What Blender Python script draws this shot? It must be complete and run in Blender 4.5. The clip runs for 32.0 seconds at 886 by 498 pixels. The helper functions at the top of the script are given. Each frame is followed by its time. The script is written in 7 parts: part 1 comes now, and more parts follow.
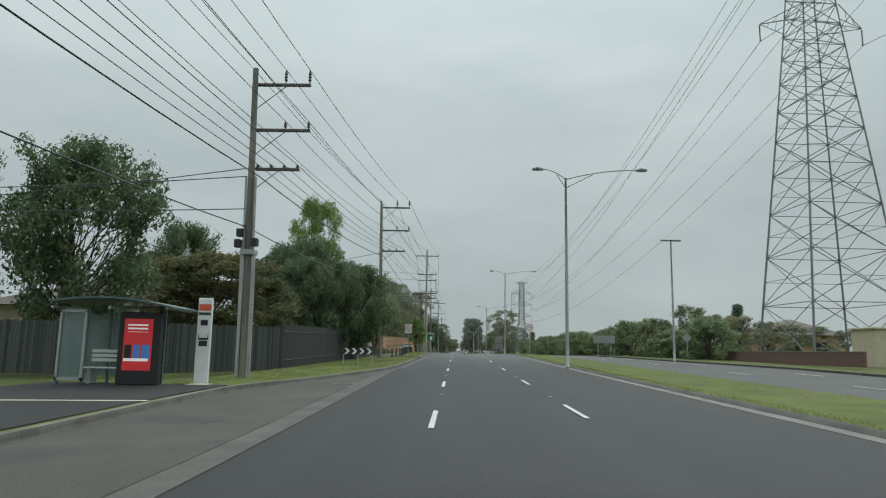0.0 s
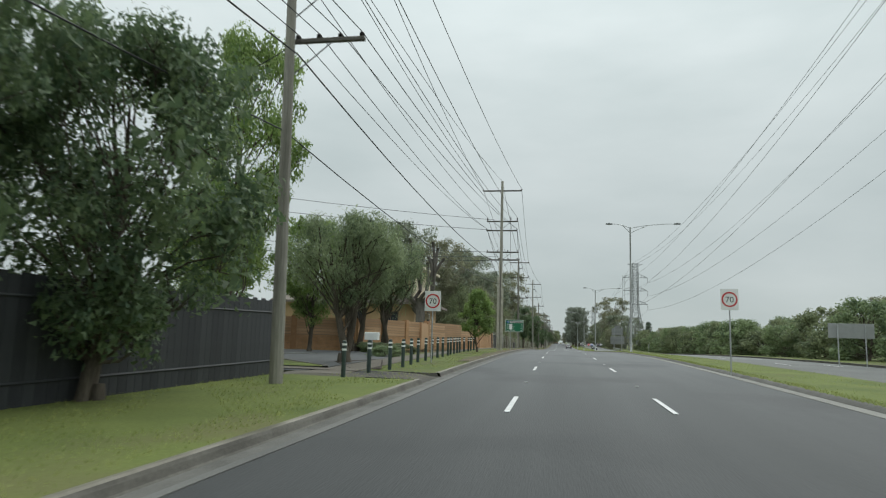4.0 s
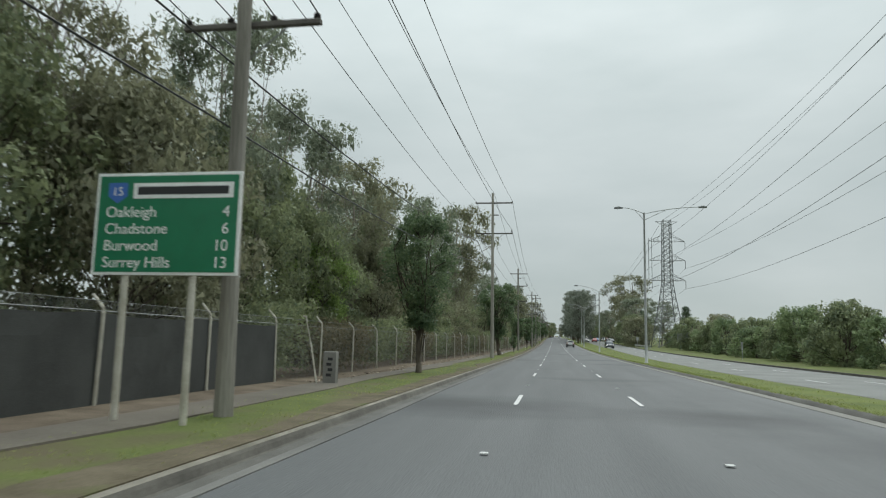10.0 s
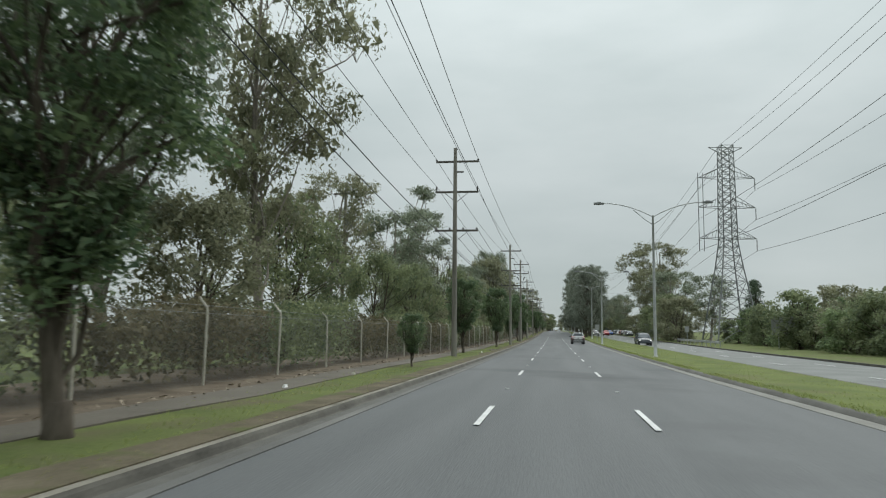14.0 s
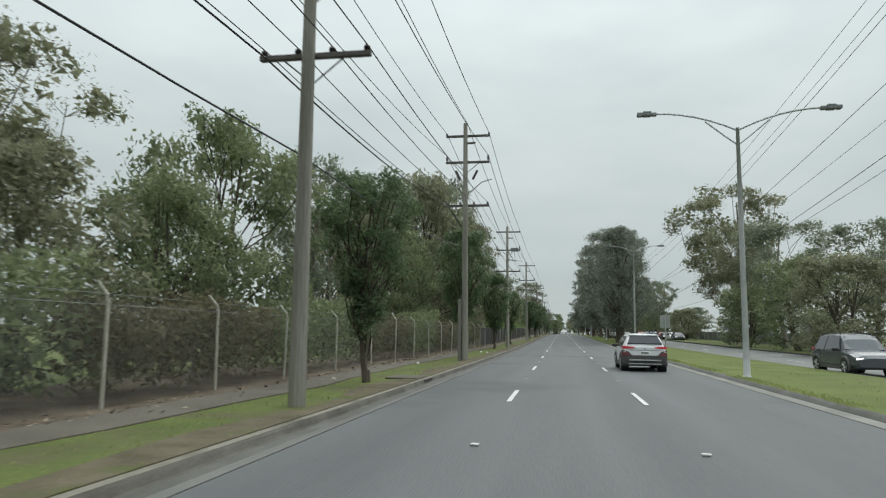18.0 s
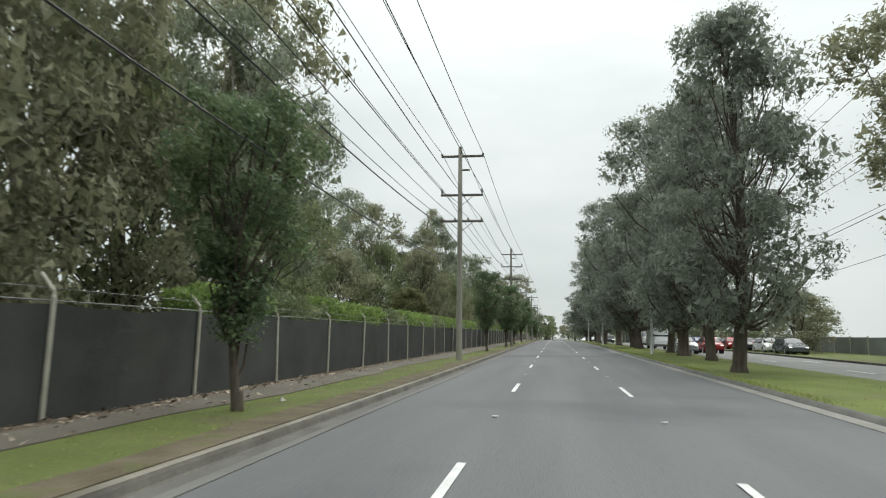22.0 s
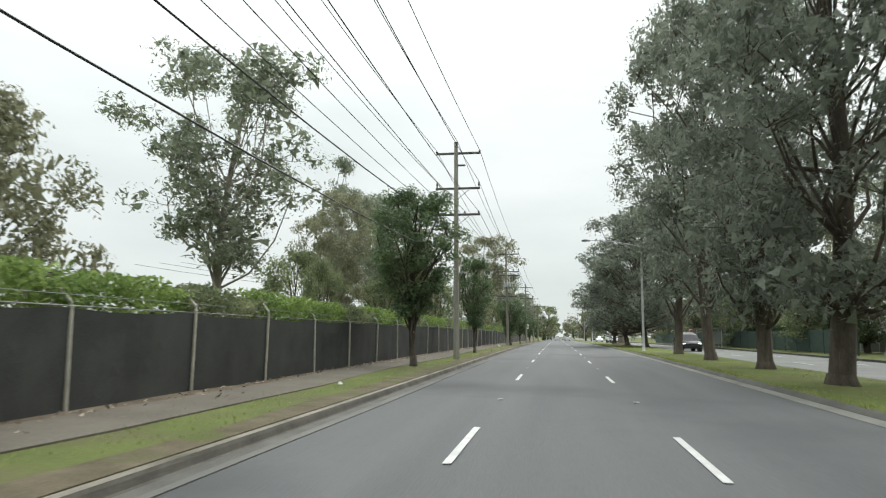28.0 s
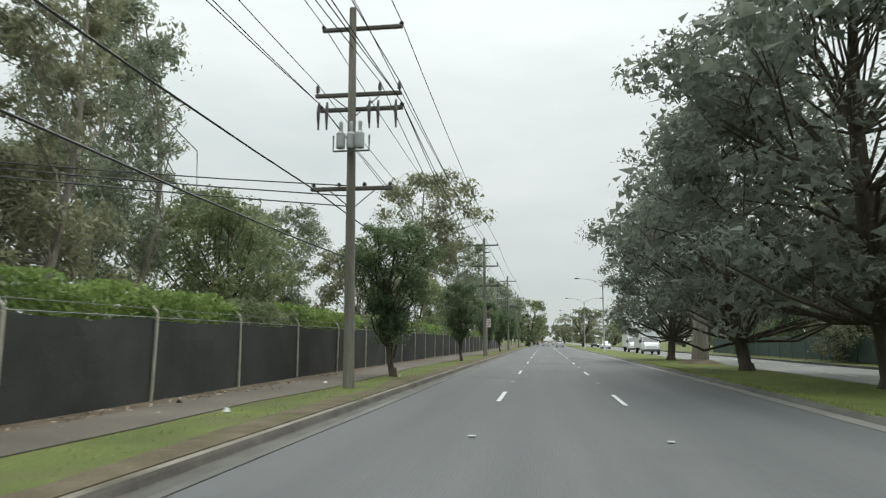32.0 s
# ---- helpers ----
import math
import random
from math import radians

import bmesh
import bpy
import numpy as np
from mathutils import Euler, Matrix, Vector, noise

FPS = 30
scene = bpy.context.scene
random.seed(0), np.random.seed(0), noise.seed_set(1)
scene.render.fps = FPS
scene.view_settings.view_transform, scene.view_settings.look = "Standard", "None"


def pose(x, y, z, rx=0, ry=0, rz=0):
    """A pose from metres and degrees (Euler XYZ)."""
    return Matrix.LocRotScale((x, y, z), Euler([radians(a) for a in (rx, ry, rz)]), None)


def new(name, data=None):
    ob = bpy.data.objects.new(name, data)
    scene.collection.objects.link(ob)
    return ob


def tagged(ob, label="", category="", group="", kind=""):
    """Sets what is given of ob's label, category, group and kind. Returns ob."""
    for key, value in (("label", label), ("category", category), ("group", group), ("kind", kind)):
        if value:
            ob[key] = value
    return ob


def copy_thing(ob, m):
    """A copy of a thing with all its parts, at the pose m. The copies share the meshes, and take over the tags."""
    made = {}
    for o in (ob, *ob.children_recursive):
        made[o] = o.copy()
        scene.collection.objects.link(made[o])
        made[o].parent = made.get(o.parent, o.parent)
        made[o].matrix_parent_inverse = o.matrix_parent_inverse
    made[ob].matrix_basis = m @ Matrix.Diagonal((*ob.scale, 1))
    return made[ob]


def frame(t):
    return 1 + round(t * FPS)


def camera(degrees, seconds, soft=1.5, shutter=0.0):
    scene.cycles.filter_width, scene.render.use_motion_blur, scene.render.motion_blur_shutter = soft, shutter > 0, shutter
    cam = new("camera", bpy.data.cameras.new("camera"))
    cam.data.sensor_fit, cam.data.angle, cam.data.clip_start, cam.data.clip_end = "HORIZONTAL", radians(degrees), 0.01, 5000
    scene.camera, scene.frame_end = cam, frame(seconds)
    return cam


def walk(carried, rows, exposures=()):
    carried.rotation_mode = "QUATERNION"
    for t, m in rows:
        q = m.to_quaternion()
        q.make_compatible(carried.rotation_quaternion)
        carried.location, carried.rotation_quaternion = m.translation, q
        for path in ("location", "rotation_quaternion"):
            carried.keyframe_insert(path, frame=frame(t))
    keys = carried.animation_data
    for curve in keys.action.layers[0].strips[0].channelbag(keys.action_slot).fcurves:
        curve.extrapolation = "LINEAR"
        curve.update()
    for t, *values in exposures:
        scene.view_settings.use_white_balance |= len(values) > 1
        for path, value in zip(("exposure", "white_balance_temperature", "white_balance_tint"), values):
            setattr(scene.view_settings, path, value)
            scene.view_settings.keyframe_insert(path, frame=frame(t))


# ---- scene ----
cam = camera(67.01, 32.0, soft=1.15, shutter=0.15)
# seconds, place, yaw, pitch, roll
PATH = [
    (0.0, -0.651, -8.200, 1.402, 1.10, 8.62, -1.03),
    (0.5, -0.487, -4.202, 1.450, 4.98, 8.16, -1.41),
    (1.0, -0.290, -0.231, 1.497, 7.37, 8.42, -1.95),
    (1.5, -0.227, 4.177, 1.550, 8.79, 7.83, -1.84),
    (2.0, -0.165, 8.575, 1.603, 9.41, 7.83, -1.91),
    (2.5, -0.121, 13.196, 1.659, 10.09, 7.57, -1.58),
    (4.5, -0.138, 36.435, 1.978, 9.43, 7.69, -1.56),
    (5.0, -0.157, 42.773, 2.068, 9.14, 7.76, -1.44),
    (5.5, -0.164, 49.174, 2.158, 8.93, 8.17, -1.47),
    (6.0, -0.147, 55.750, 2.247, 8.52, 8.12, -1.36),
    (6.5, -0.107, 62.563, 2.325, 8.17, 8.01, -1.20),
    (7.0, -0.082, 69.598, 2.390, 8.29, 7.88, -1.32),
    (7.5, -0.078, 76.743, 2.443, 8.06, 8.17, -1.37),
    (8.0, -0.093, 83.984, 2.472, 8.53, 7.67, -1.30),
    (8.5, -0.112, 91.437, 2.473, 9.01, 7.62, -1.32),
    (9.0, -0.125, 99.059, 2.457, 9.25, 7.22, -1.10),
    (9.5, -0.138, 106.780, 2.413, 9.61, 7.25, -1.18),
    (10.0, -0.148, 114.578, 2.351, 9.38, 7.16, -1.22),
    (10.5, -0.148, 122.300, 2.275, 9.39, 6.87, -1.32),
    (11.0, -0.134, 130.031, 2.184, 9.15, 6.83, -1.29),
    (11.5, -0.105, 137.816, 2.087, 9.08, 6.62, -1.25),
    (12.0, -0.052, 145.576, 1.990, 8.63, 6.75, -1.04),
    (12.5, 0.010, 153.499, 1.892, 8.94, 6.73, -0.88),
    (13.0, 0.081, 161.692, 1.792, 9.07, 6.62, -0.83),
    (13.5, 0.143, 169.954, 1.696, 8.99, 6.83, -0.94),
    (14.0, 0.202, 178.349, 1.605, 9.35, 6.72, -0.96),
    (14.5, 0.257, 186.767, 1.531, 8.89, 6.76, -0.98),
    (16.5, 0.194, 219.824, 1.315, 9.53, 6.86, -1.16),
    (17.0, 0.153, 227.761, 1.279, 9.29, 7.04, -1.05),
    (17.5, 0.108, 235.733, 1.248, 10.13, 6.91, -0.93),
    (18.0, 0.083, 243.727, 1.224, 9.96, 7.01, -0.88),
    (18.5, 0.062, 251.640, 1.207, 9.49, 7.10, -0.93),
    (19.0, 0.035, 259.505, 1.196, 9.97, 6.84, -0.95),
    (19.5, 0.012, 267.314, 1.194, 9.48, 7.16, -0.86),
    (20.0, 0.008, 275.111, 1.198, 9.34, 7.33, -0.97),
    (20.5, 0.012, 282.931, 1.208, 9.46, 7.32, -1.06),
    (21.0, 0.017, 290.754, 1.222, 8.91, 7.45, -1.08),
    (21.5, 0.006, 298.353, 1.241, 8.99, 7.36, -0.96),
    (22.0, -0.008, 305.839, 1.267, 9.34, 7.46, -1.01),
    (22.5, -0.026, 313.265, 1.300, 9.26, 7.43, -1.05),
    (23.0, -0.046, 320.653, 1.338, 9.67, 7.51, -1.11),
    (23.5, -0.056, 328.068, 1.383, 9.31, 7.65, -1.10),
    (24.0, -0.038, 335.498, 1.431, 9.47, 7.60, -1.01),
    (24.5, -0.002, 342.930, 1.481, 9.30, 7.55, -0.88),
    (25.0, 0.039, 350.367, 1.533, 9.52, 7.53, -0.72),
    (25.5, 0.073, 357.853, 1.585, 9.23, 7.71, -0.51),
    (26.0, 0.085, 365.341, 1.637, 9.54, 7.47, -0.56),
    (26.5, 0.083, 372.776, 1.689, 9.60, 7.51, -0.48),
    (28.5, 0.201, 402.983, 1.864, 9.54, 7.34, -0.49),
    (29.0, 0.161, 410.428, 1.902, 9.60, 7.38, -0.22),
    (29.5, 0.108, 417.782, 1.938, 9.91, 7.29, -0.37),
    (30.0, 0.069, 425.162, 1.973, 9.45, 7.56, -0.54),
    (30.5, 0.039, 432.417, 2.005, 9.50, 7.54, -0.64),
    (31.0, 0.021, 439.712, 2.035, 9.08, 7.35, -0.61),
    (31.5, 0.019, 447.003, 2.057, 9.02, 7.28, -0.59),
    (32.0, 0.041, 454.353, 2.075, 8.55, 7.68, -0.45),
]
walk(cam, [(t, pose(x, y, z, 90 + p, r, a)) for t, x, y, z, a, p, r in PATH],
     [(0.0, -0.28, 6300, 7.5), (2.5, -0.31, 6340, 8), (4.5, 0.02, 6450, 9), (9.0, -0.02, 6430, 8.5), (14.0, -0.08, 6450, 9), (17.0, -0.04, 6450, 9), (19.0, 0.12, 6480, 9.5), (21.0, 0.34, 6600, 11),
      (23.0, 0.44, 6720, 12), (26.5, 0.56, 6680, 12), (29.0, 0.56, 6720, 12), (31.0, 0.27, 6700, 12), (32.0, 0.28, 6650, 11)])

# height of the road along its length, every 20 m from -20 m
ROAD_Z = [-0.24, 0.0, 0.24, 0.53, 0.81, 0.98, 0.97, 0.81, 0.56, 0.31, 0.08, -0.07, -0.19, -0.27, -0.31, -0.3, -0.26, -0.17, -0.04, 0.1, 0.24, 0.35, 0.45, 0.54, 0.59, 0.61, 0.59, 0.57, 0.53, 0.49, 0.44]
_ys = np.arange(-40, 620, 4.0)
_k = np.exp(-np.linspace(-2, 2, 9) ** 2)
_gs = np.convolve(np.pad(np.interp(_ys, np.arange(-20, 600, 20.0), ROAD_Z), 4, mode="edge"), _k / _k.sum(), "valid")


def gz(y):
    return float(np.interp(y, _ys, _gs))


# ---------------- overcast daylight ----------------
world = bpy.data.worlds.new("overcast_sky")
scene.world = world
world.use_nodes = True
wn, wl = world.node_tree.nodes, world.node_tree.links
bg = wn["Background"]
sky = wn.new("ShaderNodeTexSky")
sky.sky_type, sky.sun_disc = "NISHITA", False
sky.sun_elevation, sky.sun_rotation = radians(52), radians(150)
skyf = wn.new("ShaderNodeMix")
skyf.data_type, skyf.blend_type = "RGBA", "MULTIPLY"
skyf.inputs[0].default_value = 1.0
skyf.inputs[7].default_value = (0.1, 0.1, 0.1, 1)
wl.new(sky.outputs[0], skyf.inputs[6])
tc = wn.new("ShaderNodeTexCoord")
stretch = wn.new("ShaderNodeMapping")
stretch.inputs["Scale"].default_value = (1.0, 1.0, 3.0)
cloud = wn.new("ShaderNodeTexNoise")
cloud.inputs["Scale"].default_value, cloud.inputs["Detail"].default_value, cloud.inputs["Roughness"].default_value = 2.2, 6, 0.5
wl.new(tc.outputs["Generated"], stretch.inputs[0])
wl.new(stretch.outputs[0], cloud.inputs[0])
ramp = wn.new("ShaderNodeValToRGB")
ramp.color_ramp.elements[0].position, ramp.color_ramp.elements[1].position = 0.3, 0.72
ramp.color_ramp.elements[0].color = (0.53, 0.60, 0.595, 1)
ramp.color_ramp.elements[1].color = (0.71, 0.77, 0.765, 1)
wl.new(cloud.outputs[0], ramp.inputs[0])
both = wn.new("ShaderNodeMix")
both.data_type = "RGBA"
both.inputs[0].default_value = 0.06
wl.new(ramp.outputs[0], both.inputs[6])
wl.new(skyf.outputs[2], both.inputs[7])
# an overcast sky is about twice as bright overhead as near the horizon
rise = wn.new("ShaderNodeSeparateXYZ")
wl.new(tc.outputs["Generated"], rise.inputs[0])
square = wn.new("ShaderNodeMath")
square.operation = "MULTIPLY"
wl.new(rise.outputs[2], square.inputs[0])
wl.new(rise.outputs[2], square.inputs[1])
zenith = wn.new("ShaderNodeMath")
zenith.operation = "MULTIPLY_ADD"
wl.new(square.outputs[0], zenith.inputs[0])
zenith.inputs[1].default_value, zenith.inputs[2].default_value = 2.0, 0.86
wl.new(zenith.outputs[0], bg.inputs[1])
wl.new(both.outputs[2], bg.inputs[0])

sun = new("sun", bpy.data.lights.new("sun", "SUN"))
sun.data.energy, sun.data.angle, sun.data.color = 1.5, radians(60), (1.0, 0.98, 0.94)
sun.matrix_world = pose(0, 0, 60, 38, 0, 150)


# ---------------- materials ----------------
def material(name, a, b, rough=0.8, metal=0.0, scale=4.0, fine=60.0, bump=0.15, where="Object", island=0.0, obj=0.0, spec=0.4, stretchz=1.0, translucent=0.0, detail_mix=0.35, stretchy=1.0, patch=None, along=None):
    m = bpy.data.materials.new(name)
    m.use_nodes = True
    n, l = m.node_tree.nodes, m.node_tree.links
    p = n["Principled BSDF"]
    p.inputs["Roughness"].default_value, p.inputs["Metallic"].default_value = rough, metal
    p.inputs["Specular IOR Level"].default_value = spec
    if where == "World":
        co = n.new("ShaderNodeNewGeometry").outputs["Position"]
    else:
        co = n.new("ShaderNodeTexCoord").outputs["Object"]
    mp = n.new("ShaderNodeMapping")
    mp.inputs["Scale"].default_value = (1, stretchy, stretchz)
    l.new(co, mp.inputs[0])
    big, small = n.new("ShaderNodeTexNoise"), n.new("ShaderNodeTexNoise")
    big.inputs["Scale"].default_value, small.inputs["Scale"].default_value = scale, fine
    big.inputs["Detail"].default_value, small.inputs["Detail"].default_value = 4, 3
    l.new(mp.outputs[0], big.inputs[0])
    l.new(mp.outputs[0], small.inputs[0])
    mixn = n.new("ShaderNodeMix")
    mixn.inputs[0].default_value = detail_mix
    l.new(big.outputs[0], mixn.inputs[2])
    l.new(small.outputs[0], mixn.inputs[3])
    fac = mixn.outputs[0]
    if island or obj:
        add = n.new("ShaderNodeMath")
        add.operation = "MULTIPLY_ADD"
        src = n.new("ShaderNodeNewGeometry").outputs["Random Per Island"] if island else n.new("ShaderNodeObjectInfo").outputs["Random"]
        l.new(src, add.inputs[0])
        add.inputs[1].default_value = island or obj
        off = n.new("ShaderNodeMath")
        off.operation = "SUBTRACT"
        l.new(fac, off.inputs[0])
        off.inputs[1].default_value = (island or obj) / 2
        l.new(off.outputs[0], add.inputs[2])
        fac = add.outputs[0]
    r = n.new("ShaderNodeValToRGB")
    r.color_ramp.elements[0].position, r.color_ramp.elements[1].position = 0.3, 0.7
    r.color_ramp.elements[0].color, r.color_ramp.elements[1].color = (*a, 1), (*b, 1)
    l.new(fac, r.inputs[0])
    colour = r.outputs[0]
    if patch:
        pc, ps, lo, hi = patch
        pn = n.new("ShaderNodeTexNoise")
        pn.inputs["Scale"].default_value, pn.inputs["Detail"].default_value = ps, 5
        l.new(co, pn.inputs[0])
        pr_ = n.new("ShaderNodeMapRange")
        pr_.inputs[1].default_value, pr_.inputs[2].default_value = lo, hi
        l.new(pn.outputs[0], pr_.inputs[0])
        pm = n.new("ShaderNodeMix")
        pm.data_type = "RGBA"
        l.new(pr_.outputs[0], pm.inputs[0])
        l.new(colour, pm.inputs[6])
        pm.inputs[7].default_value = (*pc, 1)
        colour = pm.outputs[2]
    # along: base colour scaled by y, a darkening painted in for exposure
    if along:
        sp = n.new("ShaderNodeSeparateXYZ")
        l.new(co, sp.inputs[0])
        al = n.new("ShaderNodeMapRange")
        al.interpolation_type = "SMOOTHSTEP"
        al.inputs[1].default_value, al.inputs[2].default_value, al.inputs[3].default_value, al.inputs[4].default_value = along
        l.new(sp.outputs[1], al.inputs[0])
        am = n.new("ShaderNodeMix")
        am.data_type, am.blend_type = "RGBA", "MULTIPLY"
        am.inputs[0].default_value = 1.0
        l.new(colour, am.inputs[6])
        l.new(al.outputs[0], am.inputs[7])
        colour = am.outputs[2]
    l.new(colour, p.inputs["Base Color"])
    if bump:
        bp = n.new("ShaderNodeBump")
        bp.inputs["Strength"].default_value, bp.inputs["Distance"].default_value = bump, 0.02
        l.new(small.outputs[0], bp.inputs["Height"])
        l.new(bp.outputs[0], p.inputs["Normal"])
    if translucent:
        tr = n.new("ShaderNodeBsdfTranslucent")
        l.new(r.outputs[0], tr.inputs[0])
        ms = n.new("ShaderNodeMixShader")
        ms.inputs[0].default_value = translucent
        l.new(p.outputs[0], ms.inputs[1])
        l.new(tr.outputs[0], ms.inputs[2])
        l.new(ms.outputs[0], n["Material Output"].inputs[0])
    return m


def plain(name, c, rough=0.5, metal=0.0, spec=0.5, vary=0.12):
    return material(name, tuple(v * (1 - vary) for v in c), tuple(min(1, v * (1 + vary)) for v in c), rough, metal, 3, 40, 0.04, spec=spec)


def glass(name, c, rough=0.05):
    m = bpy.data.materials.new(name)
    m.use_nodes = True
    p = m.node_tree.nodes["Principled BSDF"]
    p.inputs["Base Color"].default_value = (*c, 1)
    p.inputs["Roughness"].default_value, p.inputs["Specular IOR Level"].default_value = rough, 0.6
    return m


def clear(name, tint, alpha):
    m = glass(name, tint)
    m.node_tree.nodes["Principled BSDF"].inputs["Alpha"].default_value = alpha
    return m


def glow(name, c, e):
    m = glass(name, c, 0.3)
    p = m.node_tree.nodes["Principled BSDF"]
    p.inputs["Emission Color"].default_value, p.inputs["Emission Strength"].default_value = (*c, 1), e
    return m


# colour drops to 0.3 at the road's start, standing in for darker exposure
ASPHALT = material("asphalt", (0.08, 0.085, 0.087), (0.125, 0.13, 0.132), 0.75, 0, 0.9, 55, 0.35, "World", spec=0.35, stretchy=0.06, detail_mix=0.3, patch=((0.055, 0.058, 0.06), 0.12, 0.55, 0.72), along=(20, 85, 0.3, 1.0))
BAY_CONCRETE = material("bus_bay_concrete", (0.047, 0.047, 0.039), (0.1, 0.099, 0.083), 0.85, 0, 0.35, 24, 0.35, "World", detail_mix=0.45, patch=((0.055, 0.055, 0.05), 0.4, 0.52, 0.68))
# first stretch darkened in the colour too, for the lower exposure there
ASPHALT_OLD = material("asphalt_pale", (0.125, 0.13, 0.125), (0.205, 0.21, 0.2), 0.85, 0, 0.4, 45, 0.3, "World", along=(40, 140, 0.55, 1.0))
CONCRETE = material("concrete", (0.13, 0.125, 0.11), (0.24, 0.235, 0.215), 0.85, 0, 0.8, 30, 0.3, "World")
GUTTER = material("gutter_concrete", (0.06, 0.058, 0.051), (0.135, 0.131, 0.118), 0.85, 0, 1.1, 25, 0.3, "World")
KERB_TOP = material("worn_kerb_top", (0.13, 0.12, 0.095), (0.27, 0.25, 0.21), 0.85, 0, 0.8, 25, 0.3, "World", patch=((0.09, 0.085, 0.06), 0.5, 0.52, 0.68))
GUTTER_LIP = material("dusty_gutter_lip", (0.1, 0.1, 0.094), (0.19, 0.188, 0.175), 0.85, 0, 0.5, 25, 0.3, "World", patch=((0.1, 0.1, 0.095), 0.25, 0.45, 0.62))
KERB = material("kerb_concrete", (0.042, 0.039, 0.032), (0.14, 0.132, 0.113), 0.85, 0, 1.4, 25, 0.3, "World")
PATHWAY = material("footpath_concrete", (0.075, 0.066, 0.052), (0.155, 0.138, 0.112), 0.9, 0, 0.6, 20, 0.3, "World")
GRASS = material("grass", (0.07, 0.092, 0.03), (0.135, 0.158, 0.05), 0.9, 0, 0.7, 14, 0.6, "World", spec=0.15, patch=((0.115, 0.1, 0.062), 0.6, 0.5, 0.72))
GRASS_LUSH = material("lush_grass", (0.075, 0.1, 0.03), (0.15, 0.175, 0.052), 0.9, 0, 0.5, 14, 0.6, "World", spec=0.15, patch=((0.12, 0.115, 0.055), 0.35, 0.55, 0.75))
GRASS_BLADE = material("grass_blades", (0.2, 0.24, 0.08), (0.34, 0.37, 0.13), 0.7, 0, 0.5, 6, 0, "World", island=0.5, spec=0.15, translucent=0.3)
MULCH = material("dark_mulch", (0.03, 0.026, 0.022), (0.085, 0.072, 0.06), 0.95, 0, 2.5, 30, 0.6, "World", spec=0.1)
WORN = material("worn_earth", (0.075, 0.066, 0.044), (0.165, 0.14, 0.1), 0.95, 0, 1.6, 18, 0.5, "World", spec=0.1, patch=((0.09, 0.11, 0.04), 0.9, 0.56, 0.7))
RAMP = material("broken_asphalt_and_dirt", (0.065, 0.06, 0.05), (0.135, 0.125, 0.105), 0.95, 0, 0.9, 16, 0.6, "World", spec=0.15, patch=((0.05, 0.05, 0.05), 0.8, 0.5, 0.65))
DIRT = material("leaf_litter", (0.07, 0.055, 0.04), (0.2, 0.165, 0.125), 0.95, 0, 1.2, 25, 0.6, "World", spec=0.1)
LINE = material("road_paint", (0.42, 0.42, 0.41), (0.7, 0.7, 0.69), 0.6, 0, 3, 50, 0.2, "World")
TIMBER = material("weathered_pole_timber", (0.145, 0.137, 0.115), (0.34, 0.325, 0.28), 0.9, 0, 3, 30, 0.5, stretchz=0.08, obj=0.35)
ARM = material("crossarm_timber", (0.07, 0.065, 0.058), (0.15, 0.14, 0.125), 0.9, 0, 3, 30, 0.4)
PORCELAIN = plain("brown_porcelain", (0.05, 0.045, 0.045), 0.3)
WIRE = plain("overhead_cable", (0.045, 0.048, 0.05), 0.6)
STEEL = material("galvanised_steel", (0.30, 0.31, 0.31), (0.48, 0.49, 0.48), 0.55, 0.45, 2, 30, 0.1)
STEEL_DARK = material("lattice_steel", (0.13, 0.14, 0.14), (0.26, 0.27, 0.265), 0.6, 0.35, 0.5, 8, 0.1)
PALE_STEEL = material("weathered_fence_post", (0.30, 0.28, 0.22), (0.55, 0.53, 0.46), 0.7, 0.1, 3, 30, 0.2)
CLOTH = material("black_shade_cloth", (0.042, 0.044, 0.042), (0.078, 0.081, 0.077), 0.95, 0, 0.8, 40, 0.2, "World", spec=0.1)
BARK = material("brown_bark", (0.045, 0.038, 0.03), (0.14, 0.12, 0.095), 0.95, 0, 4, 25, 0.8, stretchz=0.25, spec=0.1)
BARK_GREY = material("dark_grey_bark", (0.07, 0.062, 0.055), (0.19, 0.175, 0.155), 0.95, 0, 3, 20, 0.8, stretchz=0.25, spec=0.1)
BARK_PALE = material("grey_gum_bark", (0.13, 0.115, 0.095), (0.34, 0.31, 0.27), 0.9, 0, 1.5, 16, 0.5, stretchz=0.25, spec=0.15)
LEAF_GUM = material("gum_leaves", (0.111, 0.137, 0.0936), (0.31, 0.345, 0.247), 0.55, 0, 0.45, 9, 0.5, island=0.28, spec=0.35, translucent=0.45)
LEAF_GUM2 = material("olive_gum_leaves", (0.125, 0.137, 0.085), (0.315, 0.315, 0.2), 0.55, 0, 0.45, 9, 0.5, island=0.28, spec=0.3, translucent=0.45)
LEAF_MEDIAN = material("grey_green_gum_leaves", (0.104, 0.124, 0.0936), (0.287, 0.316, 0.253), 0.55, 0, 0.4, 9, 0.5, island=0.28, spec=0.35, translucent=0.45)
LEAF_PEAR = material("dark_pear_leaves", (0.065, 0.111, 0.0598), (0.184, 0.247, 0.115), 0.45, 0, 0.7, 14, 0.5, island=0.28, spec=0.4, translucent=0.45)
LEAF_BUSH = material("green_bush_leaves", (0.111, 0.143, 0.084), (0.29, 0.325, 0.172), 0.6, 0, 0.5, 9, 0.5, island=0.28, spec=0.3, translucent=0.45)
